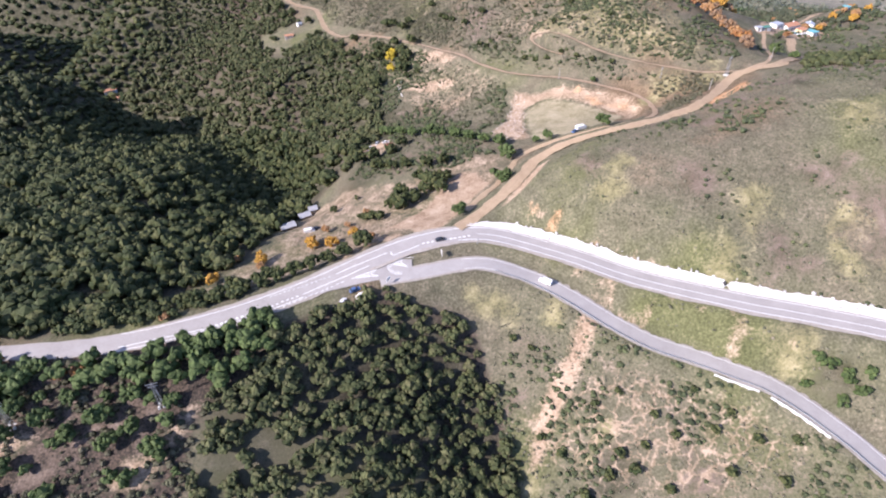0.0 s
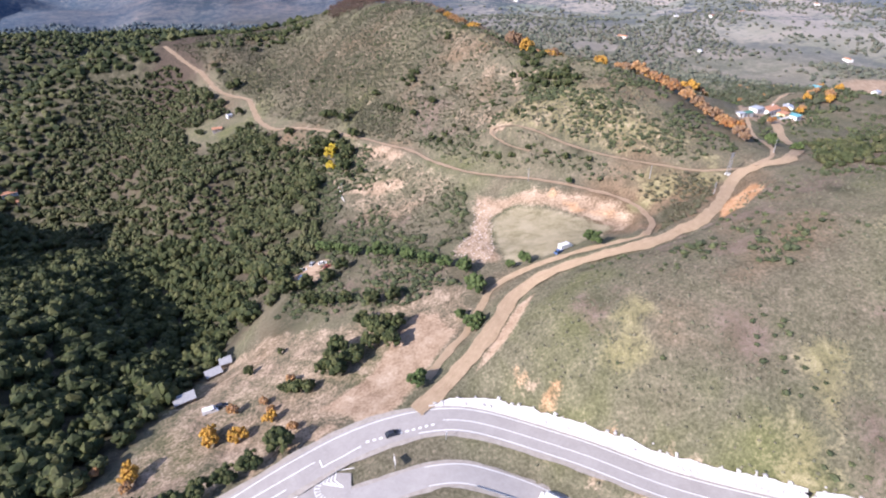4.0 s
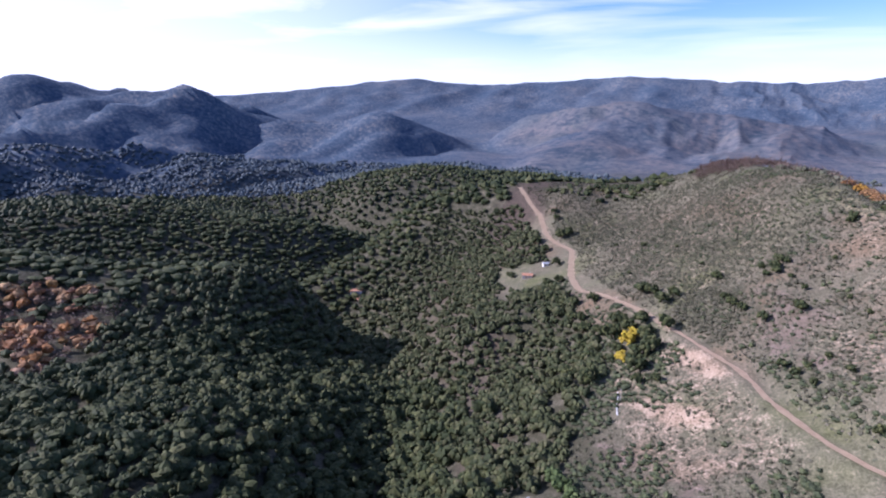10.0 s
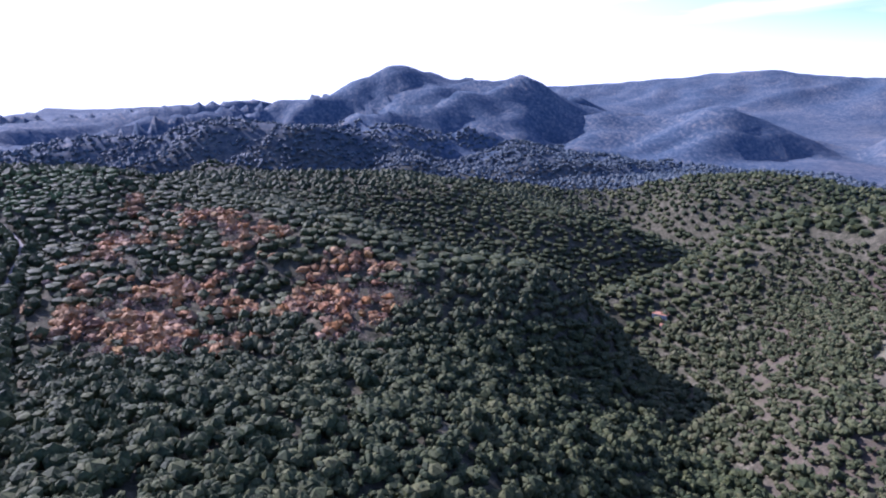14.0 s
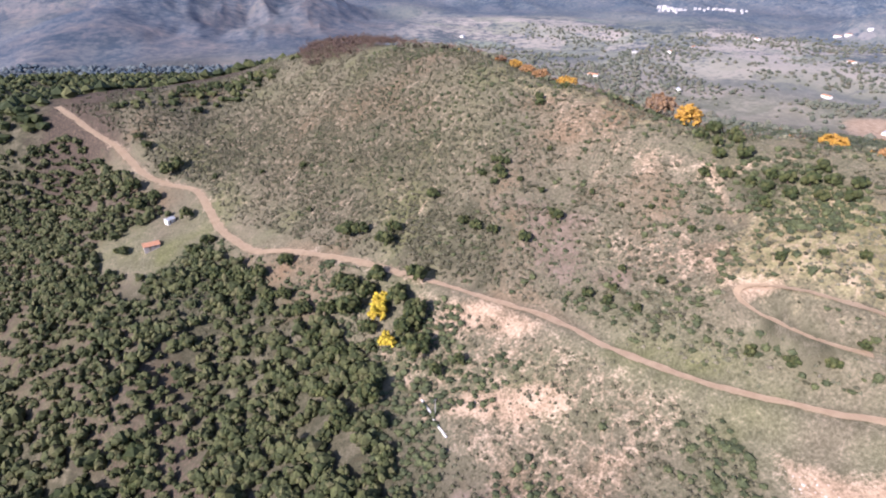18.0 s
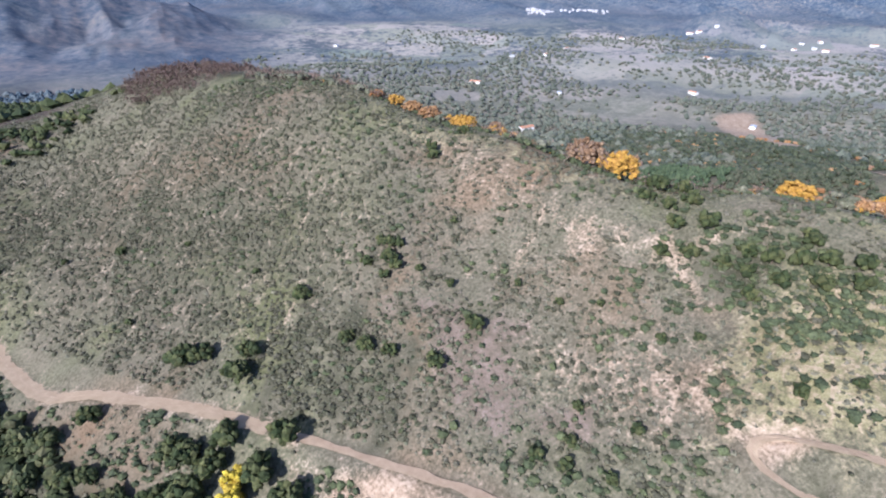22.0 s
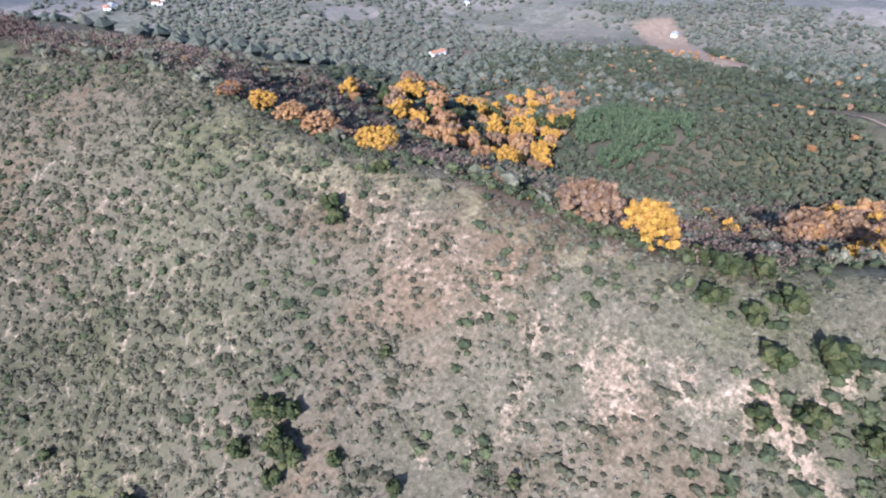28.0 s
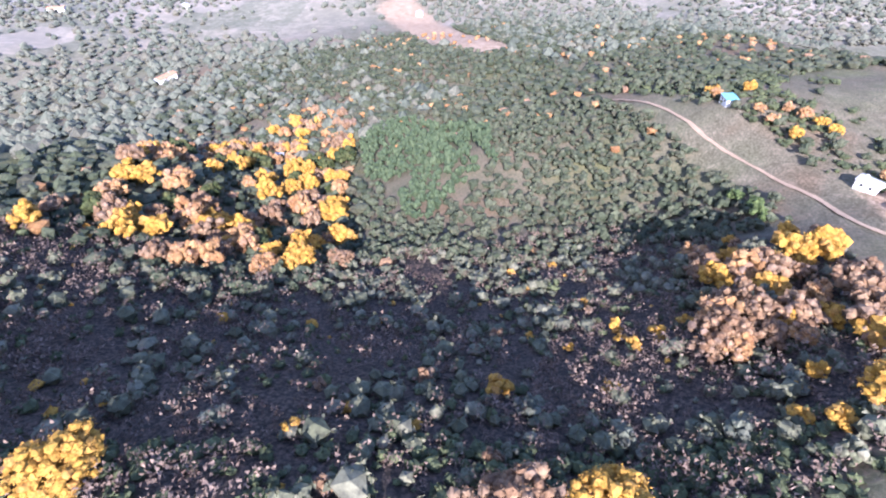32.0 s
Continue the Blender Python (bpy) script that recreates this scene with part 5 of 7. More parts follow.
many("pine_floor_scrub", SHRUBS, x, y, rng.uniform(0.6, 1.7, len(x)), DARK_SCRUB, 34, "dark scrub and bramble between the pines", "scrub", 0.3, (0.7, 1.1))
x, y = scatter([(-610, 62), (-650, 125), (-760, 135), (-830, 60), (-760, -10), (-650, 10)], 7.0, 35)
many("pine_hill", SMALL, x, y, rng.uniform(3.0, 4.6, len(x)), PINE, 36, "green pine plantation on a far hill", "wood", 0.7)
x, y = scatter(WOOD_NORTH, 5.4, 4, lambda x, y: np.clip(0.86 + 0.8 * fbm(x, y, 60, 3, 17), 0.1, 1) * (1 - inside(PLANTATION, x, y)) * (1 - inside(CLEARING, x, y)) * (1 - inside(EAST_GRASS, x, y)))
near = (y < 590) & (x < 330)
many("north_wood", LIGHT, x[near], y[near], rng.uniform(1.8, 3.4, near.sum()), NORTH_OAK, 4, "green oak wood beyond the ridge", "wood")
many("north_wood_far", SMALL, x[~near], y[~near], rng.uniform(1.9, 3.9, (~near).sum()), NORTH_OAK, 14, "green oak wood in the valley beyond", "wood")
x, y = scatter(GROVE, 4.8, 43, lambda x, y: 0.88 + 0 * x)
many("oak_grove", LIGHT, x, y, rng.uniform(1.5, 2.8, len(x)), NORTH_OAK, 44, "small grey-green oaks planted along the track", "wood")
x, y = scatter([(246, 408), (264, 420), (300, 452), (342, 496), (372, 548), (440, 520), (420, 440), (340, 415), (290, 398)], 6.5, 47, lambda x, y: np.clip(0.5 + 0.9 * fbm(x, y, 30, 3, 48), 0.05, 0.95))
many("eastern_oaks", LIGHT, x, y, rng.uniform(1.5, 3.2, len(x)), NORTH_OAK, 49, "grey-green oaks and thickets past the earth track", "wood")
x, y = scatter(WOOD_NORTH, 15, 45, lambda x, y: np.clip(0.15 + fbm(x, y, 50, 3, 27), 0, 0.8))
many("autumn_trees", SMALL, x, y, rng.uniform(1.8, 3.4, len(x)), CHESTNUT, 46, "orange autumn trees scattered in the green wood", "wood")
x, y = scatter(PLANTATION, 4.6, 41, lambda x, y: 0.95 * (np.abs(fbm(x, y, 40, 2, 42)) > 0.07))
many("conifer_stand", LIGHT, x, y, rng.uniform(1.9, 2.7, len(x)), CONIFER, 42, "close-set young conifers on a slope", "wood", 0.7, (1.3, 1.8))
x, y = scatter([(-22, 655), (-58, 690), (-66, 760), (-36, 800), (2, 740), (14, 660)], 3.6, 51, lambda x, y: 0.85 + 0 * x)
many("maroon_copse", TWIGS, x, y, rng.uniform(2.0, 3.8, len(x)), MAROON, 52, "leafless maroon copse behind the summit", "wood", 0.8, (0.9, 1.3))

x, y = scatter([(-150, 126), (-211, 126), (-265, 119), (-345, 99), (-430, 83), (-560, 70), (-640, 10), (-640, -160), (-300, -60), (-200, 60)], 8.0, 8)
many("oak_wood_south", SMALL, x, y, rng.uniform(3.2, 5.5, len(x)), OAK, 81, "dark oak wood along the main road", "wood")
# rows of oaks added close and tall so their shadows darken the road
edge = ROUTES["main"]["p"]
edge = edge[(edge[:, 0] < -165) & (edge[:, 0] > -600)]
count = len(edge[::2])
x, y = np.concatenate([edge[::2, 0] + 1.2 * rng.normal(size=count) for k in range(2)]), np.concatenate([edge[::2, 1] + off + rng.uniform(-0.6, 1.0, count) for off in (-5.6, 6.6)])
keep = rng.uniform(size=len(x)) < 0.9
many("roadside_wood", MEDIUM, x[keep], y[keep], rng.uniform(3.0, 4.6, keep.sum()), OAK, 82, "tall dark oaks added close beside the main road to shade it", "wood", 0.9, (1.2, 1.7))
FAR_EAST = [(60, 720), (330, 640), (640, 480), (1000, 200), (1600, 300), (1900, 900), (1500, 1800), (700, 2100), (200, 1900), (-100, 1300), (-20, 860)]
x, y = scatter(FAR_EAST, 11.5, 6, lambda x, y: np.clip(0.42 + 1.9 * fbm(x, y, 200, 4, 19) + 0.6 * smooth(0.3, 1.0, np.arctan2(x, y - 250)), 0.03, 0.85) * (1 - inside(CLEARING, x, y)) * (1 - 0.7 * smooth(900, 1700, np.hypot(x, y - 300))))
many("far_oaks", DOTS, x, y, rng.uniform(2.8, 5.8, len(x)), HAZED_OLIVE, 61, "scattered oaks and thickets in the open country", "wood")
FAR_WEST = [(-345, 720), (-260, 745), (-130, 820), (-60, 880), (-90, 1250), (-180, 1500), (-800, 1600), (-1250, 1250), (-1600, 600), (-1500, -400), (-640, -160), (-640, 10), (-700, 40), (-800, 300), (-700, 900)]
x, y = scatter(FAR_WEST, 12, 7, lambda x, y: np.clip(0.9 + 0.6 * fbm(x, y, 200, 3, 23), 0.1, 0.95))
# trees farther than this take the haze-tinted leaf colour
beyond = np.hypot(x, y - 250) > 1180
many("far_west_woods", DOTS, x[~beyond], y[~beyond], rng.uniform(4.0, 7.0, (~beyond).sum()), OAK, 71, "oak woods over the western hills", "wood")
many("mountain_foot_woods", DOTS, x[beyond], y[beyond], rng.uniform(4.0, 7.0, beyond.sum()), HAZED_OAK, 72, "oak woods at the mountain's foot, leaf colour tinted with haze", "wood")

SLOPE_NEAR = [(150, 300), (142, 350), (124, 408), (104, 440), (88, 460), (74, 490), (62, 520), (56, 550), (48, 585), (28, 615), (-16, 645), (-50, 600), (-70, 560), (-70, 500), (-30, 455), (10, 400), (40, 350), (80, 325), (115, 300)]
SLOPE_UP = [(-16, 645), (-20, 690), (-10, 760), (-60, 830), (-130, 810), (-222, 722), (-150, 625), (-115, 560), (-70, 500), (-60, 560)]
HILL_EAST = [(30, 200), (60, 234), (110, 238), (150, 268), (330, 230), (330, 90), (150, 128), (100, 150), (60, 172)]
LOW_BANK = [(30, 156), (80, 126), (130, 90), (170, 60), (120, 50), (60, 70), (22, 92), (18, 140)]
BETWEEN = [(28, 175), (70, 146), (120, 122), (170, 100), (160, 66), (120, 108), (90, 130), (50, 155)]
BENCH_SCRUB = [(-55, 272), (-30, 250), (5, 245), (36, 252), (32, 272), (5, 300), (-28, 335), (-36, 300)]
MID_SLOPE = [(150, 300), (132, 350), (112, 410), (80, 430), (40, 425), (0, 415), (24, 380), (45, 352), (80, 322), (115, 300)]
UNDER_TRACK = [(40, 345), (10, 390), (-40, 460), (-120, 545), (-150, 520), (-60, 400), (-30, 320), (10, 285), (36, 290)]


def patchy(size, seed, low=0.15, lift=0.55):
    return lambda x, y: np.clip(lift + 0.9 * fbm(x, y, size, 4, seed), low, 1)


for seed, outline, gap, big in ((5, SLOPE_NEAR, 1.5, 1.15), (15, SLOPE_UP, 2.4, 1.5), (16, [(30, 200), (60, 234), (110, 238), (150, 268), (225, 250), (225, 110), (150, 128), (100, 150), (60, 172)], 2.15, 0.85), (17, LOW_BANK, 1.7, 0.9), (18, BETWEEN, 1.9, 0.9), (19, UNDER_TRACK, 1.9, 1.0), (20, BENCH_SCRUB, 1.8, 1.1)):
    x, y = scatter(outline, gap, seed, lambda x, y: np.clip(patchy(14, seed, 0.2, 0.68)(x, y) + 0.5 * inside(FLANK, x, y, 30) * (y > 400), 0, 1))
    flank = np.maximum(inside(FLANK, x, y, 110), 0.8 * (seed == 19)) > rng.uniform(size=len(x))
    size = (0.3 + (big - 0.2) * rng.uniform(0, 1, len(x)) ** 1.6) * (1 + 0.4 * flank)
    if (~flank).any():
        many("scrub", TUFTS, x[~flank], y[~flank], size[~flank], SCRUB, seed, "low grey-green scrub on the dry slope", "scrub", 0.2, (0.6, 1.0))
    if flank.any():
        many("dark_scrub", TUFTS, x[flank], y[flank], size[flank], DARK_SCRUB, seed + 200, "dense dark olive scrub on the western flank", "scrub", 0.2, (0.6, 1.0))
for seed, outline, gap, big, lift in ((25, SLOPE_NEAR, 3.9, 1.6, 0.22), (26, HILL_EAST, 4.4, 1.4, 0.2), (27, LOW_BANK, 2.2, 1.6, 0.55), (28, UNDER_TRACK, 2.4, 1.9, 0.62), (33, BENCH_SCRUB, 2.3, 1.7, 0.5), (331, MID_SLOPE, 4.0, 1.9, 0.34), (29, [(70, 395), (92, 420), (108, 405), (110, 380), (92, 372)], 2.2, 1.9, 0.75),
                                    (30, [(60, 350), (100, 335), (140, 305), (125, 345), (90, 380)], 2.4, 1.6, 0.55), (231, [(112, 312), (162, 300), (168, 340), (150, 385), (112, 415), (96, 385)], 2.5, 1.7, 0.5),
                                    (233, [(262, 418), (330, 475), (375, 545), (430, 520), (400, 420), (300, 400), (258, 398)], 3.0, 2.3, 0.62), (232, [(168, 245), (330, 235), (330, 385), (262, 410), (215, 375), (185, 330), (168, 295)], 3.6, 2.0, 0.45)):
    x, y = scatter(outline, gap, seed, lambda x, y: np.clip(lift - 0.15 + 2.2 * fbm(x, y, 17, 3, seed), 0, 1))
    many("green_shrubs", SHRUBS, x, y, rng.uniform(0.6, big, len(x)), HEATH, seed, "dark-green evergreen shrubs on the slope", "shrub", 0.3, (0.7, 1.1))
for k, (outline, gap, big, chance, label) in enumerate((([(-31, 480), (-10, 476), (8, 455), (9, 440), (2, 426), (-28, 446)], 1.5, 1.5, 0.85, "dense dark thicket above the ridge track"), ([(104, 256), (116, 251), (124, 256), (140, 273), (147, 286), (128, 298), (114, 294), (113, 275)], 1.6, 1.5, 0.8, "grey-brown thicket between the two tracks"),
                                                       ([(92, 220), (104, 232), (118, 228), (112, 214), (100, 210)], 2.2, 1.9, 0.5, "grey-green bushes on the hill over the track"), ([(106, 206), (118, 220), (134, 216), (120, 200)], 2.4, 1.9, 0.45, "green bushes on the hill's flank"))):
    x, y = scatter(outline, gap, 310 + k, lambda x, y: np.clip(chance + 0.9 * fbm(x, y, 9, 3, 320 + k), 0, 1))
    many("thicket", SHRUBS, x, y, 0.4 + (big - 0.4) * rng.uniform(0, 1, len(x)) ** 1.5, DARK_SCRUB if k < 2 else HEATH, 330 + k, label, "thicket", 0.3, (0.7, 1.1))
x, y = scatter([(168, 262), (186, 280), (200, 300), (215, 330), (300, 352), (330, 330), (250, 280), (190, 250)], 3.6, 340, lambda x, y: np.clip(0.6 + 0.9 * fbm(x, y, 24, 3, 341), 0, 1))
many("hillside_oaks", MEDIUM, x, y, rng.uniform(1.2, 2.8, len(x)), SUN_TINTED_OAK, 342, "green oaks and bushes behind the track's end", "wood")
x, y = scatter([(150, 300), (142, 350), (124, 408), (104, 440), (88, 460), (74, 490), (62, 520), (56, 550), (48, 585), (28, 615), (-16, 645), (-20, 690), (-60, 800), (-130, 800), (-220, 722), (-150, 630), (-115, 568), (-70, 500), (-30, 455), (10, 400), (40, 350), (80, 325), (115, 300)], 2.0, 301, lambda x, y: np.clip(0.11 + 1.5 * fbm(x, y, 11, 3, 302) + 0.25 * inside(FLANK, x, y, 60), 0, 0.9))
many("grey_thickets", SHRUBS, x, y, 0.45 + 0.95 * rng.uniform(0, 1, len(x)) ** 2, DARK_SCRUB, 303, "dark grey-green thickets over the slope", "scrub", 0.25, (0.6, 1.0))
x, y = scatter([(-118, 585), (-150, 618), (-190, 662), (-250, 742), (-205, 765), (-150, 712), (-105, 640)], 2.3, 351, lambda x, y: np.clip(0.6 + 0.9 * fbm(x, y, 14, 3, 352), 0.1, 0.95))
many("track_scrub", SHRUBS, x, y, 0.5 + 1.2 * rng.uniform(0, 1, len(x)) ** 2, DARK_SCRUB, 353, "olive scrub beside the end of the ridge track", "scrub", 0.25, (0.6, 1.0))
x, y = scatter([(-60, 745), (-110, 765), (-190, 745), (-212, 718), (-150, 690), (-100, 705)], 6.0, 304, lambda x, y: 0.5 + 0 * x)
many("skyline_oaks", MEDIUM, x, y, rng.uniform(1.8, 3.6, len(x)), OAK, 305, "dark oaks along the back of the hill", "wood")
for seed, mat, shapes, gap, big, lift, name, label in ((35, SAGE, SHRUBS, 3.0, 2.5, 0.62, "sage_bushes", "pale sage-green bushes on the shaded slope"), (36, PALE_TWIG, TWIGS, 2.8, 2.8, 0.72, "withered_bushes", "pinkish withered bushes on the shaded slope"),
                                                      (37, MAROON, TWIGS, 3.2, 1.7, 0.5, "bramble", "dark leafless bramble on the shaded slope"), (38, GOLD, MEDIUM, 12.0, 1.4, 0.2, "golden_bushes", "small golden bushes on the shaded slope"),
                                                      (39, HEATH, SHRUBS, 3.6, 1.5, 0.5, "shade_shrubs", "dark-green shrubs on the shaded slope")):
    x, y = scatter(SHADE, gap, seed, patchy(25, seed, 0.0, lift * 0.85))
    many(name, shapes, x, y, 0.5 + (big - 0.3) * rng.uniform(0, 1, len(x)) ** 2, mat, seed, label, "shrub", 0.4, (0.9, 1.4))
x, y = scatter([(44, 552), (52, 532), (63, 507), (75, 482), (88, 458), (100, 436), (118, 424), (132, 412), (140, 424), (124, 440), (112, 456), (98, 482), (84, 502), (70, 526), (56, 552)], 1.9, 305, lambda x, y: np.clip(0.7 + 0.8 * fbm(x, y, 12, 3, 306), 0, 1))
many("crest_foot_bushes", SHRUBS, x, y, rng.uniform(0.6, 1.6, len(x)), HEATH, 307, "dense grey-green bushes at the foot of the crest", "shrub", 0.35, (0.9, 1.3))
# ---- helpers for things ----
def part(name, bm, mat, parent=None, label=""):
    """One mesh object made from a bmesh, under a thing or a part."""
    me = bpy.data.meshes.new(name)
    bm.to_mesh(me)
    bm.free()
    me.materials.append(mat)
    ob = new(name, me)
    if parent:
        ob.parent = parent
    return tagged(ob, label)


def box(bm, size, at, turn=0.0, bevel=0.0, tilt=0.0):
    g = bmesh.ops.create_cube(bm, size=1.0, matrix=Matrix.Translation(at) @ Matrix.Rotation(turn, 4, "Z") @ Matrix.Rotation(tilt, 4, "X") @ Matrix.Diagonal((*size, 1)))
    if bevel:
        edges = list({e for v in g["verts"] for e in v.link_edges})
        bmesh.ops.bevel(bm, geom=edges, offset=bevel, segments=1, affect="EDGES")


def boxed(size, at, turn=0.0, bevel=0.0, tilt=0.0):
    bm = bmesh.new()
    box(bm, size, at, turn, bevel, tilt)
    return bm


def rod(bm, a, b, r0, r1=None, sides=5):
    a, b = Vector(a), Vector(b)
    q = (b - a).to_track_quat("Z", "Y").to_matrix().to_4x4()
    bmesh.ops.create_cone(bm, cap_ends=True, segments=sides, radius1=r0, radius2=r0 if r1 is None else r1, depth=(b - a).length, matrix=Matrix.Translation((a + b) / 2) @ q)


def rodded(a, b, r0, r1=None, sides=5):
    bm = bmesh.new()
    rod(bm, a, b, r0, r1, sides)
    return bm


def stand(x, y, turn=0.0, lift=0.0, scale=1.0):
    return Matrix.Translation((x, y, ground_at(x, y) + lift)) @ Matrix.Rotation(radians(turn), 4, "Z") @ Matrix.Scale(scale, 4)


def thing(name, label, category, group=""):
    return tagged(new(name), label, category, group)


# village whitewash, its colour greyed to stand for haze
FAR_WALL = grainy("hazed_plaster", (0.36, 0.36, 0.38), (0.52, 0.51, 0.51), 9.0)
WHITE_WALL = grainy("whitewash", (0.66, 0.64, 0.61), (0.84, 0.83, 0.80), 2.0, 0.02)
STONE_WALL = grainy("rubble_wall", (0.34, 0.29, 0.26), (0.55, 0.50, 0.46), 0.6, 0.06)
ROOF_TILE = grainy("terracotta_tiles", (0.34, 0.15, 0.09), (0.58, 0.32, 0.20), 0.5, 0.05)
OCHRE_WALL = grainy("ochre_wall", (0.55, 0.42, 0.24), (0.72, 0.60, 0.38), 1.5, 0.02)
TEAL_SHEET = grainy("teal_sheet", (0.10, 0.33, 0.36), (0.22, 0.50, 0.52), 1.2, 0.02, 0.5)
GREEN_SHEET = grainy("green_sheet", (0.05, 0.16, 0.12), (0.10, 0.26, 0.20), 1.0, 0.02, 0.6)
METAL_SHEET = grainy("grey_metal_sheet", (0.42, 0.43, 0.45), (0.66, 0.67, 0.69), 1.2, 0.02, 0.45, 0.4)
OLD_METAL = grainy("weathered_metal_sheet", (0.26, 0.26, 0.27), (0.50, 0.50, 0.51), 0.9, 0.02, 0.6, 0.2)
GALVANISED = grainy("galvanised_steel", (0.30, 0.31, 0.32), (0.48, 0.49, 0.50), 0.6, 0.0, 0.45, 0.6)
GREY_POLE = grainy("weathered_concrete", (0.26, 0.25, 0.24), (0.40, 0.39, 0.375), 0.8)
WHITE_PAINT = grainy("white_paint", (0.74, 0.74, 0.74), (0.86, 0.86, 0.86), 1.2, 0.0, 0.35)
DARK_PAINT = grainy("dark_blue_paint", (0.02, 0.025, 0.04), (0.05, 0.055, 0.075), 1.2, 0.0, 0.3)
BLUE_PAINT = grainy("blue_paint", (0.05, 0.10, 0.25), (0.10, 0.18, 0.36), 1.0, 0.0, 0.35)
RED_PAINT = grainy("faded_red_paint", (0.25, 0.06, 0.05), (0.38, 0.12, 0.09), 0.8, 0.0, 0.5)
RUBBER = grainy("rubber", (0.012, 0.012, 0.012), (0.03, 0.03, 0.03), 0.3)
TINTED = grainy("dark_glass", (0.015, 0.02, 0.025), (0.04, 0.05, 0.06), 1.0, 0.0, 0.1)
WOODEN = grainy("weathered_wood", (0.16, 0.12, 0.09), (0.32, 0.26, 0.20), 0.4, 0.02)
POOL = grainy("pool_water", (0.10, 0.36, 0.42), (0.16, 0.46, 0.52), 1.0, 0.0, 0.08)
RUBBLE = grainy("pinkish_rubble", (0.44, 0.36, 0.315), (0.64, 0.56, 0.51), 0.7, 0.1)

# ---- road markings ----
def strip(name, parent, route, offset, half, first, last, lift):
    p, z = route["p"][first:last], route["z"][first:last]
    d = np.gradient(p, axis=0)
    d /= np.linalg.norm(d, axis=1)[:, None]
    side = np.stack([d[:, 1], -d[:, 0]], 1)
    v = np.stack([np.column_stack([p + side * (offset + s), z + lift]) for s in (-half, half)], 1).reshape(-1, 3)
    i = np.arange(len(p) - 1) * 2
    ob = new(name, mesh_from(name, v, np.stack([i, i + 1, i + 3, i + 2], 1), [PAINT]))
    ob.parent = parent
    return ob


def at_x(route, x):
    return int(np.argmin(np.abs(route["p"][:, 0] - x)))


main, low = ROUTES["main"], ROUTES["low"]
for off in (-4.0, 4.0):
    a, b = at_x(main, -112), at_x(main, 250)
    if off > 0:
        strip("edge_line", ROAD, main, off, 0.14, a, at_x(main, -52), 0.03)
        strip("edge_line", ROAD, main, off, 0.14, at_x(main, 6), b, 0.03)
    else:
        strip("edge_line", ROAD, main, off, 0.14, a, b, 0.03)
strip("centre_line", ROAD, main, 0.4, 0.13, at_x(main, 14), at_x(main, 250), 0.03)
for off in (-2.95, 2.95):
    strip("edge_line", LOW_ROAD_OB, low, off, 0.11, at_x(low, 8), len(low["p"]) - 1, 0.04)


def road_z(x, y):
    """The height of the road's surface at a place on the roads."""
    best = []
    for key, reach_out in (("main", 5.4), ("mouth", 6.6), ("low", 3.6)):
        gap = np.hypot(ROUTES[key]["p"][:, 0] - x, ROUTES[key]["p"][:, 1] - y)
        if gap.min() < reach_out:
            best.append(ROUTES[key]["z"][gap.argmin()])
    return float(max(best)) if best else ground_at(x, y)


def bar(a, b, half):
    """A painted bar between two places on the road."""
    d = (Vector(b) - Vector(a)).normalized() * half
    n = Vector((-d.y, d.x))
    corners = [Vector(a) - n, Vector(a) + n, Vector(b) + n, Vector(b) - n]
    ob = new("painted_bar", mesh_from("painted_bar", [(c.x, c.y, road_z(c.x, c.y) + 0.075) for c in corners], [(0, 1, 2, 3)], [PAINT]))
    ob.parent = JUNCTION


def between(a, b, t):
    return (a[0] + (b[0] - a[0]) * t, a[1] + (b[1] - a[1]) * t)


def dashes(a, b, count, fill, half):
    for k in range(count):
        bar(between(a, b, k / count), between(a, b, (k + fill) / count), half)


dashes((-81, 137.2), (-66.5, 144.4), 9, 0.55, 0.38)
dashes((-66.5, 144.4), (-53, 151.7), 8, 0.45, 0.26)
for a, b in (((-112, 128.6), (-82.3, 136.2)), ((-52.3, 152.2), (-46.1, 155.8)), ((-46.1, 155.8), (-38, 160.5)), ((-38, 160.5), (-29.1, 165.8)), ((-41.5, 162.4), (-32, 167.8)), ((-32, 167.8), (-22.3, 173.1)), ((-20.1, 171.3), (-9.8, 176.6)), ((-21, 173.6), (-20.1, 171.3))):
    dashes(a, b, 4, 1.0, 0.16)
dashes((-64.8, 151.2), (-42.7, 161.5), 14, 0.4, 0.14)
dashes((-58.6, 145.6), (-36.9, 158.4), 12, 0.5, 0.16)
dashes((-8.5, 177.8), (12, 181.6), 11, 0.5, 0.34)
for tip, left, right, count in (((-34.9, 159.2), (-25.8, 163.8), (-24.8, 159.8), 5), ((-20.4, 166.8), (-16.3, 170.0), (-14.1, 164.9), 4)):
    bar(tip, left, 0.13)
    bar(tip, right, 0.13)
    for k in range(count):
        f = 0.38 + 0.62 * k / (count - 1)
        mid = between(tip, between(left, right, 0.5), f - 0.26)
        bar(between(tip, left, f), mid, 0.17)
        bar(between(tip, right, f), mid, 0.17)
for k in range(9):
    turn = radians(168 + 108 * k / 8)
    out = (-16.6 + 5.0 * math.cos(turn), 165.4 + 4.9 * math.sin(turn))
    bar(out, between(out, (-16.6, 165.4), 0.3), 0.15)
    if k < 8:
        ahead = radians(168 + 108 * (k + 1) / 8)
        bar(out, (-16.6 + 5.0 * math.cos(ahead), 165.4 + 4.9 * math.sin(ahead)), 0.1)
bar((-16.2, 170.2), (-11.6, 170.6), 0.14)

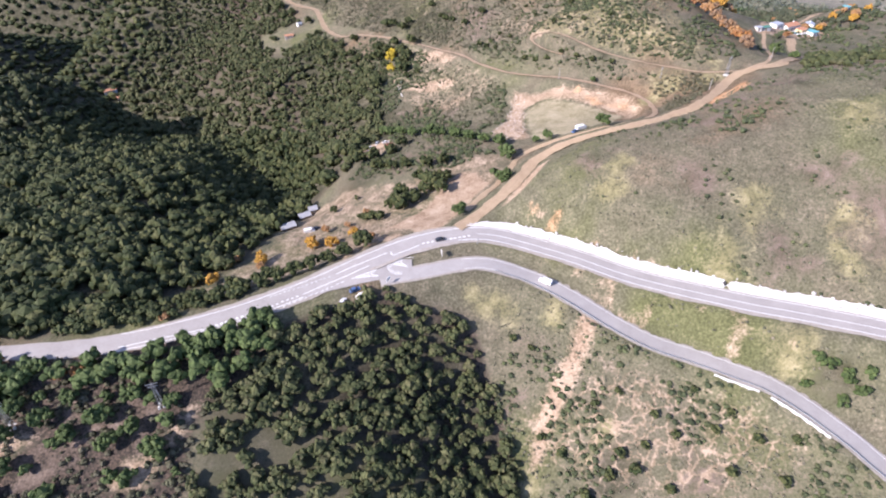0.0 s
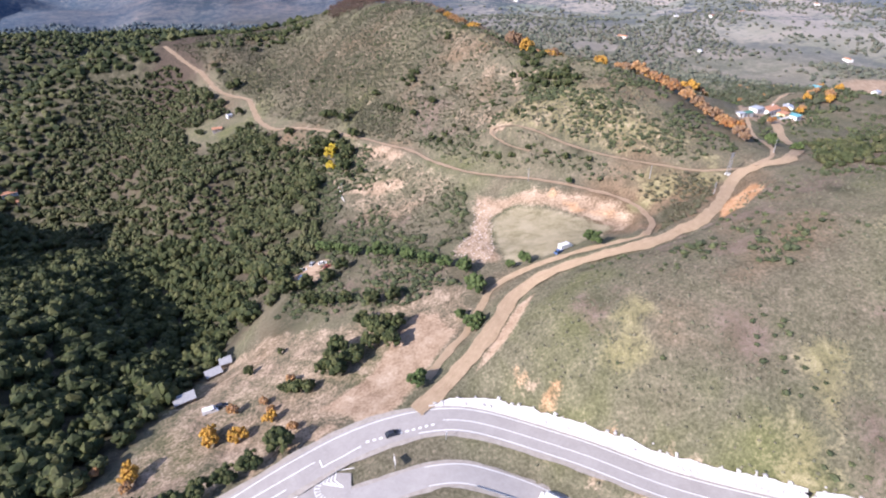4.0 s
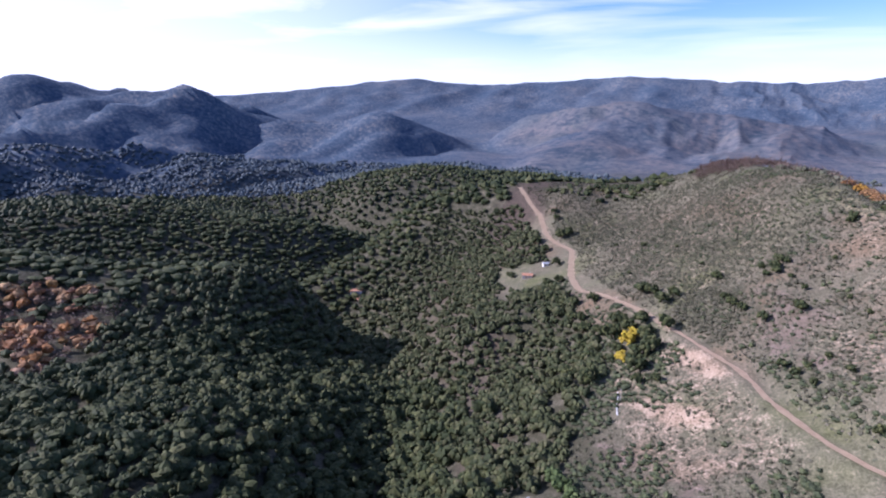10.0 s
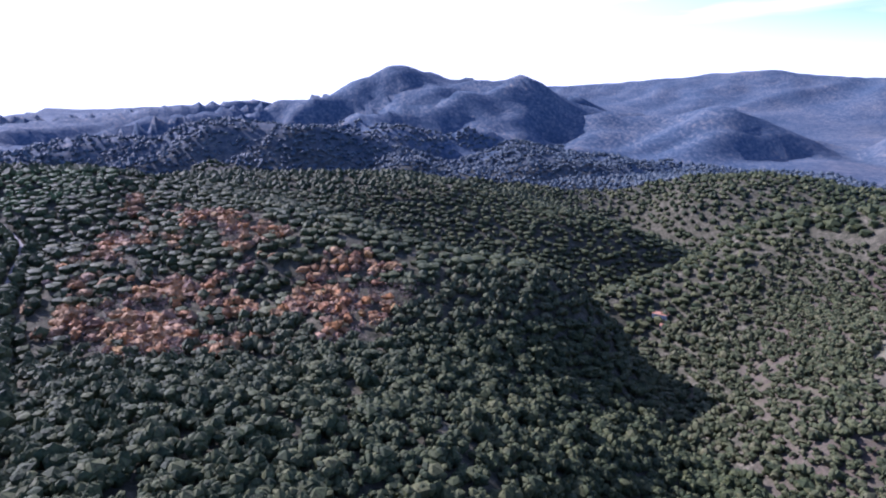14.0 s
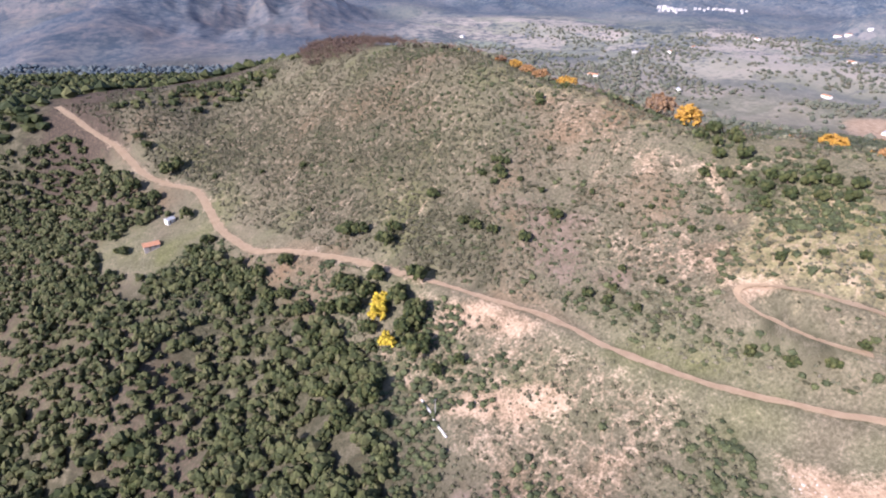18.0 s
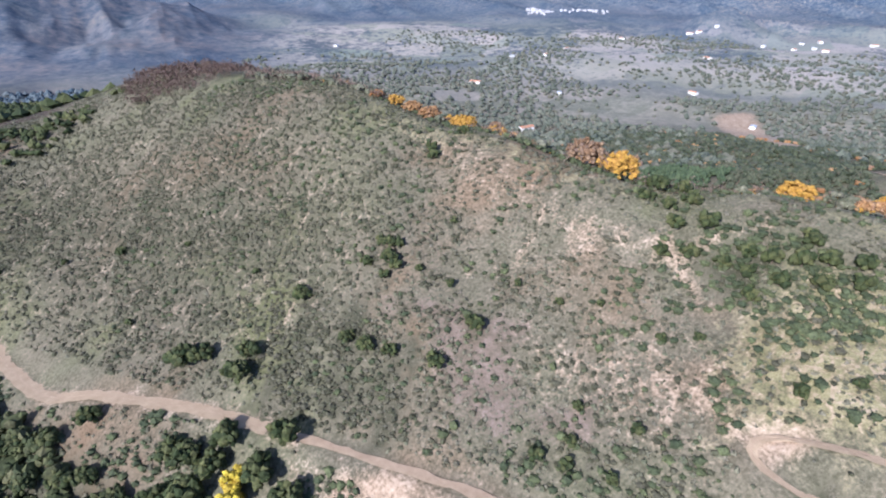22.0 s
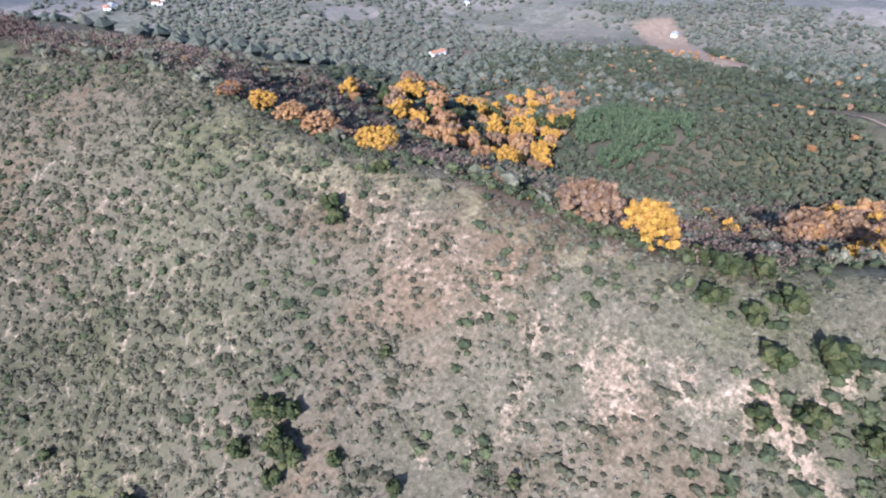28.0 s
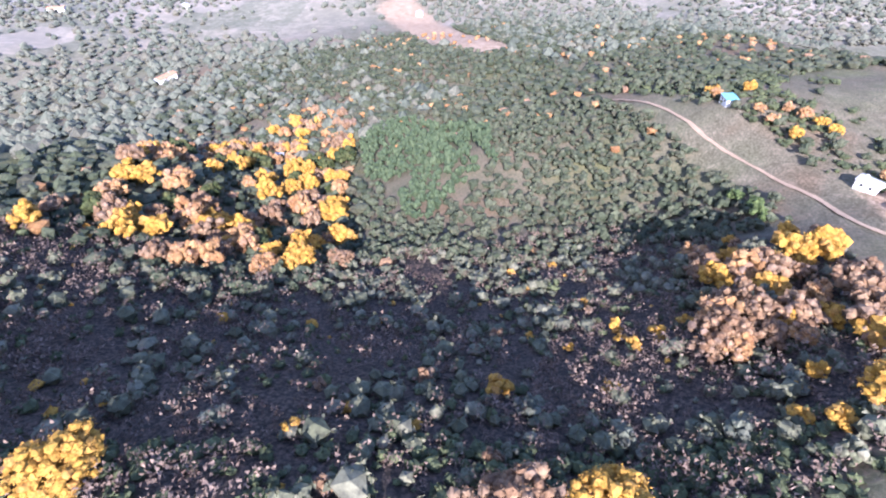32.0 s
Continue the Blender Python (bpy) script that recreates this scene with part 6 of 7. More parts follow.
# ---- white rockfill above the main road ----
def side_of(route, i, offset):
    p, q = route["p"][i - 1], route["p"][i + 1]
    d = (q - p) / np.linalg.norm(q - p)
    return route["p"][i] + np.array([d[1], -d[0]]) * offset


rock_rng = np.random.default_rng(12)
first, last = at_x(main, 11), at_x(main, 240)
cols = np.linspace(0, 1, 5)
verts = []
for i in range(first, last):
    grow = min(1, (i - first) / 7)
    for c in cols:
        off = -(4.9 + 3.7 * grow * c + (0.22 * rock_rng.normal() if c == 1 else 0))
        q = side_of(main, i, off)
        top = max(ground_at(*q), main["z"][i]) + 0.55
        verts.append((q[0], q[1], main["z"][i] * (1 - c) + (top + 0.3) * c + (0.12 * rock_rng.normal() if 0 < c < 1 else 0)))
n = last - first
i = (np.arange(n - 1)[:, None] * 5 + np.arange(4)[None]).ravel()
gap = at_x(main, 97.5) - first
faces = np.stack([i, i + 1, i + 6, i + 5], 1)
faces = faces[(faces[:, 0] // 5 != gap)]
rockfill = tagged(new("rockfill", mesh_from("rockfill", verts, faces, [CHALK], False)), "bank of white broken rock above the road", "rock bank", kind="structure")
ROCKS = []
for s in range(6):
    v, f = ICO[1]
    v = v * (1 + 0.22 * np.random.default_rng(s).normal(size=(len(v), 1))) * np.array([1, 0.8, 0.6])
    ROCKS.append(mesh_from("rock", v, f, [CHALK], False))
count = 0
for i in range(first + 1, last - 1):
    for k in range(3):
        if count >= 290 or i - first == gap:
            continue
        c = rock_rng.uniform(0.35, 1.2)
        q = side_of(main, i, -(4.9 + 3.7 * min(1, (i - first) / 7) * c) + rock_rng.uniform(-0.4, 0.4))
        z = main["z"][i] * (1 - c) + (max(ground_at(*q), main["z"][i]) + 0.5) * c
        ob = new("rock", ROCKS[(i + k) % 6])
        ob.parent = rockfill
        ob.matrix_basis = Matrix.Translation((q[0], q[1], z)) @ Matrix.Rotation(rock_rng.uniform(0, 6), 4, "Z") @ Matrix.Scale(rock_rng.uniform(0.3, 0.8), 4)
        count += 1
q = side_of(main, first + gap, -8.0)
drain = thing("storm_drain", "concrete storm drain with its inlet shade painted black, in the white rock bank", "drain")
drain.matrix_basis = Matrix.Translation((q[0], q[1], float(main["z"][first + gap])))
# no opening is cut: a black block stands for the shade inside
part("inlet", boxed((1.6, 1.8, 1.0), (0, 0, 0.3), 0.4, 0.08), RUBBER, drain, "solid block coloured black for the shade in the inlet")
part("kerb", boxed((2.2, 0.3, 0.3), (0.4, -1.3, 0.25), 0.4, 0.05), CONCRETE, drain)

# ---- guard rail and retaining wall of the side road ----
rail = thing("guard_rail", "galvanised guard rail along the side road", "guard rail")
p = np.array([side_of(low, k, 3.75) for k in range(at_x(low, 22), at_x(low, 150))])
z = low["z"][at_x(low, 22):at_x(low, 150)]
v, f = [], []
for k, (q, h) in enumerate(zip(p, z)):
    v += [(q[0], q[1], h + 0.45), (q[0] + 0.05, q[1] + 0.04, h + 0.6), (q[0], q[1], h + 0.78)]
for k in range(len(p) - 1):
    f += [(3 * k, 3 * k + 1, 3 * k + 4, 3 * k + 3), (3 * k + 1, 3 * k + 2, 3 * k + 5, 3 * k + 4)]
beam = new("rail", mesh_from("rail", v, f, [GALVANISED]))
beam.parent = rail
post_mesh = bpy.data.meshes.new("post")
bm = boxed((0.12, 0.12, 1.1), (0, 0, 0.3), 0, 0.02)
bm.to_mesh(post_mesh)
bm.free()
post_mesh.materials.append(GALVANISED)
for q, h in list(zip(p, z))[::2]:
    ob = new("post", post_mesh)
    ob.parent = rail
    ob.location = (q[0] + 0.1, q[1] + 0.08, h - 0.05)
wall = thing("retaining_wall", "low white concrete wall below the side road", "wall")
for x0, x1 in ((92, 106), (109, 122)):
    for k in range(at_x(low, x0), at_x(low, x1)):
        a, b = Vector(side_of(low, k, 5.0)), Vector(side_of(low, k + 1, 5.0))
        m = (a + b) / 2
        part("panel", boxed(((b - a).length - 0.06, 0.4, 2.0), (m.x, m.y, low["z"][k] - 0.75), math.atan2(b.y - a.y, b.x - a.x), 0.04), CONCRETE, wall)

# ---- vehicles ----
def wheel(parent, x, y, r=0.33):
    t = part("wheel", rodded((x, y - 0.11, r), (x, y + 0.11, r), r, r, 14), RUBBER, parent)
    part("rim", rodded((x, y - 0.12, r), (x, y + 0.12, r), r * 0.6, r * 0.6, 10), GALVANISED, t)


def shell(profile, width, inset=0.0, top=0.0):
    """A body from its side outline: x, z points, as wide as given, narrowing above top."""
    bm = bmesh.new()
    rows = []
    for s in (-1, 1):
        rows.append([bm.verts.new((x, s * (width / 2 - (inset if z > top else 0)), z)) for x, z in profile])
    n = len(profile)
    for k in range(n):
        bm.faces.new((rows[0][k], rows[0][(k + 1) % n], rows[1][(k + 1) % n], rows[1][k]))
    bm.faces.new(rows[0][::-1])
    bm.faces.new(rows[1])
    bmesh.ops.recalc_face_normals(bm, faces=bm.faces)
    bmesh.ops.bevel(bm, geom=bm.edges[:], offset=0.04, segments=1, affect="EDGES")
    return bm


def car(x, y, turn, paint, label, lift=0.0, group=""):
    c = thing("car", label, "car", group)
    part("body", shell([(-2.1, 0.35), (-2.1, 0.85), (-1.3, 0.95), (1.2, 0.95), (2.0, 0.78), (2.1, 0.35)], 1.75), paint, c)
    part("cabin", shell([(-1.75, 0.93), (-1.2, 1.45), (0.35, 1.47), (1.15, 0.93)], 1.6, 0.14, 1.2), TINTED, c, "dark tinted windows")
    part("roof", boxed((1.6, 1.3, 0.06), (-0.42, 0, 1.49), 0, 0.02), paint, c)
    for s in (-1, 1):
        part("headlight", boxed((0.08, 0.3, 0.14), (2.07, s * 0.6, 0.7)), WHITE_PAINT, c)
        for wx in (-1.3, 1.3):
            wheel(c, wx, s * 0.82)
    c.matrix_basis = stand(x, y, turn, lift)
    return c


def van(x, y, turn, label, lift=0.0, long=5.0, group=""):
    c = thing("van", label, "van", group)
    h = long / 2
    part("body", shell([(-h, 0.4), (-h, 2.05), (h - 1.3, 2.1), (h - 0.75, 1.3), (h, 1.1), (h, 0.4)], 1.9), WHITE_PAINT, c)
    part("windscreen", boxed((0.05, 1.6, 0.8), (h - 1.0, 0, 1.72), 0, 0.0), TINTED, c)
    part("bumper", boxed((0.12, 1.8, 0.25), (h + 0.03, 0, 0.5)), RUBBER, c)
    for s in (-1, 1):
        part("side_window", boxed((0.8, 0.04, 0.5), (h - 1.6, s * 0.95, 1.6)), TINTED, c)
        for wx in (-h + 0.9, h - 0.9):
            wheel(c, wx, s * 0.88)
    c.matrix_basis = stand(x, y, turn, lift)
    return c


def truck(x, y, turn):
    c = thing("box_truck", "white box truck parked on the quarry floor", "truck")
    part("box_body", boxed((5.2, 2.4, 2.3), (-0.8, 0, 2.0), 0, 0.05), WHITE_PAINT, c)
    part("cab", shell([(1.9, 0.5), (1.9, 2.5), (2.9, 2.5), (3.5, 1.6), (3.6, 0.5)], 2.2), WHITE_PAINT, c)
    part("windscreen", boxed((0.05, 1.9, 0.8), (3.23, 0, 2.05), 0, 0.0), TINTED, c)
    part("chassis", boxed((6.6, 1.0, 0.3), (0, 0, 0.7)), RUBBER, c)
    for s in (-1, 1):
        for wx in (-2.2, 2.6):
            wheel(c, wx, s * 1.0, 0.45)
    c.matrix_basis = stand(x, y, turn, 0, 0.86)


truck(70, 258, 24)
car(66.5, 255, 40, BLUE_PAINT, "blue car parked beside the box truck", group="cars on the quarry floor")
car(-1, 179.5, 15, DARK_PAINT, "dark blue car driving on the main road", 0.16, "cars on the roads")
van(39, 157.5, 146, "white van driving on the side road", 0.16, group="cars on the roads")
van(-30, 150.5, 205, "white van parked on the lay-by below the road", group="cars parked by the road")
car(-33, 153, 30, BLUE_PAINT, "blue car parked on the lay-by beside a van", group="cars parked by the road")
car(-37, 148, 75, WHITE_PAINT, "white car parked at the edge of the lay-by", group="cars parked by the road")
van(-63, 210, 20, "white van parked beside the sheds", group="cars by the sheds")
car(-60, 212, 15, DARK_PAINT, "dark car parked beside the sheds", group="cars by the sheds")
for k, (x, y, turn, paint, word) in enumerate([(-45, 306, 10, WHITE_PAINT, "white"), (-41, 310, 80, METAL_SHEET, "silver"), (-35, 306, 15, WHITE_PAINT, "white"), (-44, 297, 60, BLUE_PAINT, "blue"), (-32, 300, 30, RED_PAINT, "faded red")]):
    car(x, y, turn, paint, word + " scrap car standing in the dirt yard", group="scrap cars in the yard")

# ---- houses ----
def house(x, y, turn, w, d, h, wall, roof, label, category="house", pitch=0.35, flat=False, windows=2, chimney=True, group="", sink=1.2):
    """Walls with door and windows, and a gabled or a lean-to roof."""
    c = thing("house", label, category, group)
    part("wall", boxed((w, d, h + sink), (0, 0, (h - sink) / 2)), wall, c)
    bm = bmesh.new()
    o = 0.35
    if flat:
        pts = [(-w / 2 - o, h + 0.02), (w / 2 + o, h + 0.35), (w / 2 + o, h + 0.5), (-w / 2 - o, h + 0.17)]
    else:
        rise = d / 2 * pitch
        pts = [(-d / 2 - o, h - o * pitch), (0, h + rise), (d / 2 + o, h - o * pitch), (d / 2 + o, h - o * pitch + 0.16), (0, h + rise + 0.18), (-d / 2 - o, h - o * pitch + 0.16)]
    ends = (-d / 2 - o, d / 2 + o) if flat else (-w / 2 - o, w / 2 + o)
    rings = [[bm.verts.new((p, e, z) if flat else (e, p, z)) for p, z in pts] for e in ends]
    n = len(pts)
    for k in range(n):
        bm.faces.new((rings[0][k], rings[0][(k + 1) % n], rings[1][(k + 1) % n], rings[1][k]))
    for ring in rings:
        if len(ring) == 4:
            bm.faces.new(ring)
        else:
            bm.faces.new((ring[0], ring[1], ring[4], ring[5]))
            bm.faces.new((ring[1], ring[2], ring[3], ring[4]))
    bmesh.ops.recalc_face_normals(bm, faces=bm.faces)
    r = part("roof", bm, roof, c)
    if not flat:
        for s in (-1, 1):
            bm = bmesh.new()
            q = [bm.verts.new((s * (w / 2 - 0.02), p, z)) for p, z in ((-d / 2, h - 0.01), (d / 2, h - 0.01), (0, h + d / 2 * pitch))]
            bm.faces.new(q)
            part("gable", bm, wall, c)
        if chimney:
            part("chimney", boxed((0.6, 0.6, 1.2), (w * 0.25, 0.3, h + d / 2 * pitch + 0.3), 0, 0.04), wall, r)
    part("door", boxed((0.95, 0.06, 2.05), (-w * 0.12, -d / 2 - 0.02, 1.03)), WOODEN, c)
    for k in range(windows):
        for s in (-1, 1):
            wx = (k + 0.75) / (windows + 0.5) * w - w / 2
            if s < 0 and abs(wx + w * 0.12) < 0.9:
                continue
            win = part("window", boxed((1.1, 0.08, 1.1), (wx, s * (d / 2 + 0.02), 1.6)), WHITE_PAINT, c)
            part("pane", boxed((0.9, 0.03, 0.9), (wx, s * (d / 2 + 0.065), 1.6)), TINTED, win)
    c.matrix_basis = stand(x, y, turn)
    return c


house(240, 396, 25, 12, 7, 3.4, WHITE_WALL, ROOF_TILE, "white country house with a terracotta tiled roof", windows=4)
house(229, 393, 25, 6.5, 5.5, 3.0, WHITE_WALL, METAL_SHEET, "white annexe with a pale flat roof beside the house", "annexe", flat=True)
house(245, 389, 25, 5.5, 5, 2.8, OCHRE_WALL, ROOF_TILE, "ochre outbuilding with a tiled roof", "outbuilding", flat=True, windows=1)
house(251, 387, 25, 5.0, 6.5, 2.6, WHITE_WALL, TEAL_SHEET, "white garage with a teal sheet roof", "garage", flat=True, windows=1)
house(214, 378, 10, 5.5, 3.2, 2.2, METAL_SHEET, GREEN_SHEET, "small shed with a green sheet roof", "shed", flat=True, windows=1)
house(208, 376, 12, 3.5, 3.0, 2.1, WHITE_WALL, METAL_SHEET, "small white shed beside the green one", "shed", flat=True, windows=0)
pool = thing("swimming_pool", "round blue pool on a white terrace", "pool")
part("terrace", boxed((13, 7, 1.5), (0, 0, -0.6), 0, 0.05), WHITE_WALL, pool, "white terrace slab")
part("rim", rodded((-2, 0, 0.1), (-2, 0, 0.45), 2.5, 2.5, 20), WHITE_WALL, pool)
part("water", rodded((-2, 0, 0.4), (-2, 0, 0.47), 2.25, 2.25, 20), POOL, pool, "teal water")
pool.matrix_basis = stand(240, 386, 25, 0.3)
for x, y, turn, long, mat, label in ((-77, 223, 28, 7, OLD_METAL, "long shed with a grey metal roof at the wood's edge"), (-75, 247, 30, 6, OLD_METAL, "low shed with a weathered metal roof"), (-72, 254, 20, 4.5, OLD_METAL, "small shed with a pale grey roof among the trees")):
    house(x, y, turn, long, 4.2, 2.3, WOODEN, mat, label, "shed", flat=True, windows=1, group="sheds by the orchard")
house(-143, 570, 40, 4.5, 3.6, 2.4, WHITE_WALL, METAL_SHEET, "small whitewashed hut beside the track", "hut", windows=1, chimney=False)
house(-150, 551, 20, 8, 5.2, 2.5, STONE_WALL, ROOF_TILE, "stone cottage with a faded tiled roof in a clearing", "cottage", windows=2)
house(-368, 588, 35, 13, 7, 3.0, WHITE_WALL, ROOF_TILE, "white farmhouse with a red tiled roof in the valley wood", windows=3)
house(-354, 580, 35, 8, 6, 2.6, STONE_WALL, ROOF_TILE, "red-roofed barn beside the farmhouse", "barn", windows=1, chimney=False)
house(316, 458, 30, 6.5, 5, 2.6, WHITE_WALL, TEAL_SHEET, "white house with a teal sheet roof on the slope", windows=2, flat=True)
house(262, 409, 60, 7, 5.5, 2.8, WHITE_WALL, METAL_SHEET, "white house at the end of the track", windows=2)
house(272, 692, 20, 14, 6, 2.8, WHITE_WALL, METAL_SHEET, "ruined white farm building among chestnuts", "ruin", windows=3, flat=True)
house(256, 706, 70, 6, 5, 2.6, WHITE_WALL, METAL_SHEET, "small white outbuilding among chestnuts", "outbuilding", windows=1, flat=True)
house(-512, 66, 10, 12, 7, 3.0, WHITE_WALL, METAL_SHEET, "white roadside building with a pale roof", windows=3, flat=True)
house(760, 877, 30, 14, 9, 3.5, WHITE_WALL, METAL_SHEET, "white house above an earth clearing", windows=3)
for k, (x, y) in enumerate([(751, 1565), (834, 1538), (1210, 1363), (128, 1454), (191, 1439), (393, 951), (411, 1964), (1291, 1772), (1555, 1742), (1607, 1686), (1644, 1429), (1789, 1449), (1746, 1478), (1648, 1340), (1875, 1340), (1619, 1512), (205, 1452), (118, 1441), (1690, 1400), (1570, 1720), (980, 1650), (640, 1210), (900, 1120), (520, 1330)]):
    house(x, y, 37 * k % 180, 12 + 5 * (k % 3), 8 + k % 4, 4 + k % 2, WHITE_WALL, ROOF_TILE if k % 3 else METAL_SHEET, "distant white farmhouse in the open country", windows=3, group="farmhouses in the valley", sink=4)


def village(name, bearing, dist, wide, deep, count, seed, label):
    r = np.random.default_rng(seed)
    bm = bmesh.new()
    for k in range(count):
        b, d = radians(bearing + r.normal() * wide), dist + r.normal() * deep
        x, y = 5 + d * math.sin(b), 170 + d * math.cos(b)
        h = r.uniform(5, 9)
        box(bm, (r.uniform(7, 13), r.uniform(6, 10), h + 12), (x, y, ground_at(x, y) + h / 2 - 4), r.uniform(0, 3), 0.5)
    tagged(part(name, bm, FAR_WALL), label, "village", kind="stuff")


village("hill_village", 36.5, 3560, 1.9, 22, 130, 1, "white village high on the mountain flank")
village("valley_village", 32.2, 2850, 0.55, 40, 70, 2, "white village at the mountain's foot")
village("valley_hamlet", 36.0, 2850, 0.9, 40, 26, 3, "scattered white hamlet at the mountain's foot")

# ---- pylons, poles and signs ----
def pylon(x, y, turn, h, label):
    c = thing("pylon", label, "pylon", "lattice pylons")
    wide, slim = h * 0.065, h * 0.022
    corner = lambda s, t, z: (s * (wide + (slim - wide) * z / h), t * (wide + (slim - wide) * z / h), z)
    for s in (-1, 1):
        for t in (-1, 1):
            part("leg", rodded(corner(s, t, -0.6), corner(s, t, h), 0.09, 0.06, 4), GALVANISED, c)
            part("footing", boxed((0.8, 0.8, 1.0), (s * wide, t * wide, 0.0), 0, 0.05), CONCRETE, c, "white concrete footing")
    levels = 7
    for k in range(levels):
        z0, z1 = h * k / levels, h * (k + 1) / levels
        for a, b in (((-1, -1), (1, -1)), ((1, -1), (1, 1)), ((1, 1), (-1, 1)), ((-1, 1), (-1, -1))):
            part("brace", rodded(corner(*a, z0), corner(*b, z1), 0.045, 0.045, 4), GALVANISED, c)
    for k, z in enumerate((h * 0.97, h * 0.86)):
        arm = part("crossarm", boxed((3.6 - k * 0.6, 0.18, 0.18), (0, 0, z)), GALVANISED, c)
        for s in (-1, 1):
            part("insulator", rodded((s * (1.65 - k * 0.3), 0, z - 0.75), (s * (1.65 - k * 0.3), 0, z - 0.1), 0.09, 0.09, 8), TINTED, arm)
    c.matrix_basis = stand(x, y, turn)


def pole(x, y, turn, h, mat, label):
    c = thing("utility_pole", label, "utility pole", "utility poles")
    part("mast", rodded((0, 0, -0.6), (0, 0, h), 0.2, 0.12, 8), mat, c)
    arm = part("crossarm", boxed((1.9, 0.12, 0.12), (0, 0, h - 0.4)), GALVANISED, c)
    for k in (-1, 0, 1):
        part("insulator", rodded((k * 0.85, 0, h - 0.34), (k * 0.85, 0, h - 0.02), 0.06, 0.04, 8), TINTED, arm)
    c.matrix_basis = stand(x, y, turn)


pylon(149.5, 286, 35, 10, "galvanised lattice pylon on white footings by the track")
pylon(-90, 108, 20, 11, "galvanised lattice pylon among the pines")
pylon(-137, 103, 20, 12, "galvanised lattice pylon at the edge of the pines")
pole(69, 321.5, 30, 6.5, GREY_POLE, "grey concrete pole beside the upper track")
pole(120, 298, 30, 6.5, GREY_POLE, "grey concrete pole on the grassy slope")
pole(177, 298, 30, 6.5, GREY_POLE, "grey concrete pole at the end of the hedge")
pole(135, 270, 30, 5.5, GREY_POLE, "grey concrete pole under the track's bend")
pole(-30, 382, 30, 6.5, GREY_POLE, "pale pole standing on the bare slope")
for x, y, turn, w, h, label in ((-0.5, 170, 100, 2.6, 1.6, "white direction board on the grassy traffic island"), (-20.5, 155.5, 60, 2.2, 1.5, "white road sign beside the junction"), (14, 176, 40, 0.7, 0.7, "small round road sign on the island")):
    c = thing("road_sign", label, "road sign", "road signs")
    part("board", boxed((w, 0.08, h), (0, 0, 2.4), 0, 0.02), WHITE_PAINT, c)
    for s in (-1, 1):
        part("post", rodded((s * w * 0.3, 0.08, -0.4), (s * w * 0.3, 0.08, 2.4 + h * 0.4), 0.05, 0.05, 6), GALVANISED, c)
    c.matrix_basis = stand(x, y, turn)
channel = thing("water_channel", "white concrete water channel down the bare slope", "channel")
line = along([(-33, 389, 0), (-31.5, 384, 0), (-30.5, 379, 0), (-28.5, 373, 0)], 2.0)
for a, b in zip(line, line[1:]):
    m = (a + b) / 2
    z0, z1 = ground_at(a[0], a[1]), ground_at(b[0], b[1])
    part("trough", boxed((math.hypot(b[0] - a[0], b[1] - a[1]), 0.5, 0.4), (m[0], m[1], (z0 + z1) / 2 + 0.25), math.atan2(b[1] - a[1], b[0] - a[0]), 0.04), WHITE_WALL, channel)

# ---- rubble of the quarry ----
r = np.random.default_rng(5)
x, y = scatter([(36, 262), (25, 276), (36, 295), (44, 330), (50, 318), (46, 285), (43, 266)], 1.15, 95, lambda x, y: 0.8 + 0 * x)
many("quarry_rubble", [(ICO[1][0] * np.array([1, 0.8, 0.6]) * (1 + 0.2 * np.random.default_rng(s).normal(size=(12, 1))), ICO[1][1]) for s in range(4)], x, y, 0.12 + 0.45 * r.uniform(0, 1, len(x)) ** 3, RUBBLE, 6, "pinkish broken rock tipped down the quarry's edge", "rubble", 0.1, (0.7, 1.0))

# ---- trees that stand out ----
def crown_mesh(name, seed, mat, lumps=60, cards=500, tall=1.0, thin=0.0, card=0.09):
    """A domed crown heaped up from leaf clumps, with loose sprays over them; thin leaves gaps."""
    r = np.random.default_rng(seed)
    d = r.normal(size=(lumps, 3))
    d[:, 2] = np.where(d[:, 2] < -0.35, -d[:, 2], d[:, 2])
    d /= np.linalg.norm(d, axis=1)[:, None]
    sway = 1 + 0.16 * np.sin(2 * np.arctan2(d[:, 1], d[:, 0]) + r.uniform(0, 6)) + 0.12 * np.sin(3 * np.arctan2(d[:, 1], d[:, 0]) + r.uniform(0, 6))
    far_out = np.where(np.arange(lumps) < lumps * 0.25, r.uniform(0.2, 0.5, lumps), r.uniform(0.66, 0.92, lumps)) * sway
    centres = d * far_out[:, None] * np.array([1, 1, 0.82 * tall])
    centres[:, 2] = np.maximum(centres[:, 2], -0.30)
    radii = r.uniform(0.8, 1.25, lumps) * 1.75 / math.sqrt(lumps) * (1 - 0.25 * thin)
    v0, f0 = ICO[1]
    vs = (v0[None] * (1 + 0.2 * r.normal(size=(lumps, len(v0), 1))) * radii[:, None, None] + centres[:, None]).reshape(-1, 3)
    fs = (f0[None] + (np.arange(lumps) * len(v0))[:, None, None]).reshape(-1, 3)
    cv, cf = leaf_cards(r, cards, card, centres, radii * 1.1)
    return mesh_from(name, np.vstack([vs, cv]), np.vstack([fs, cf + len(vs)]), [mat], False)


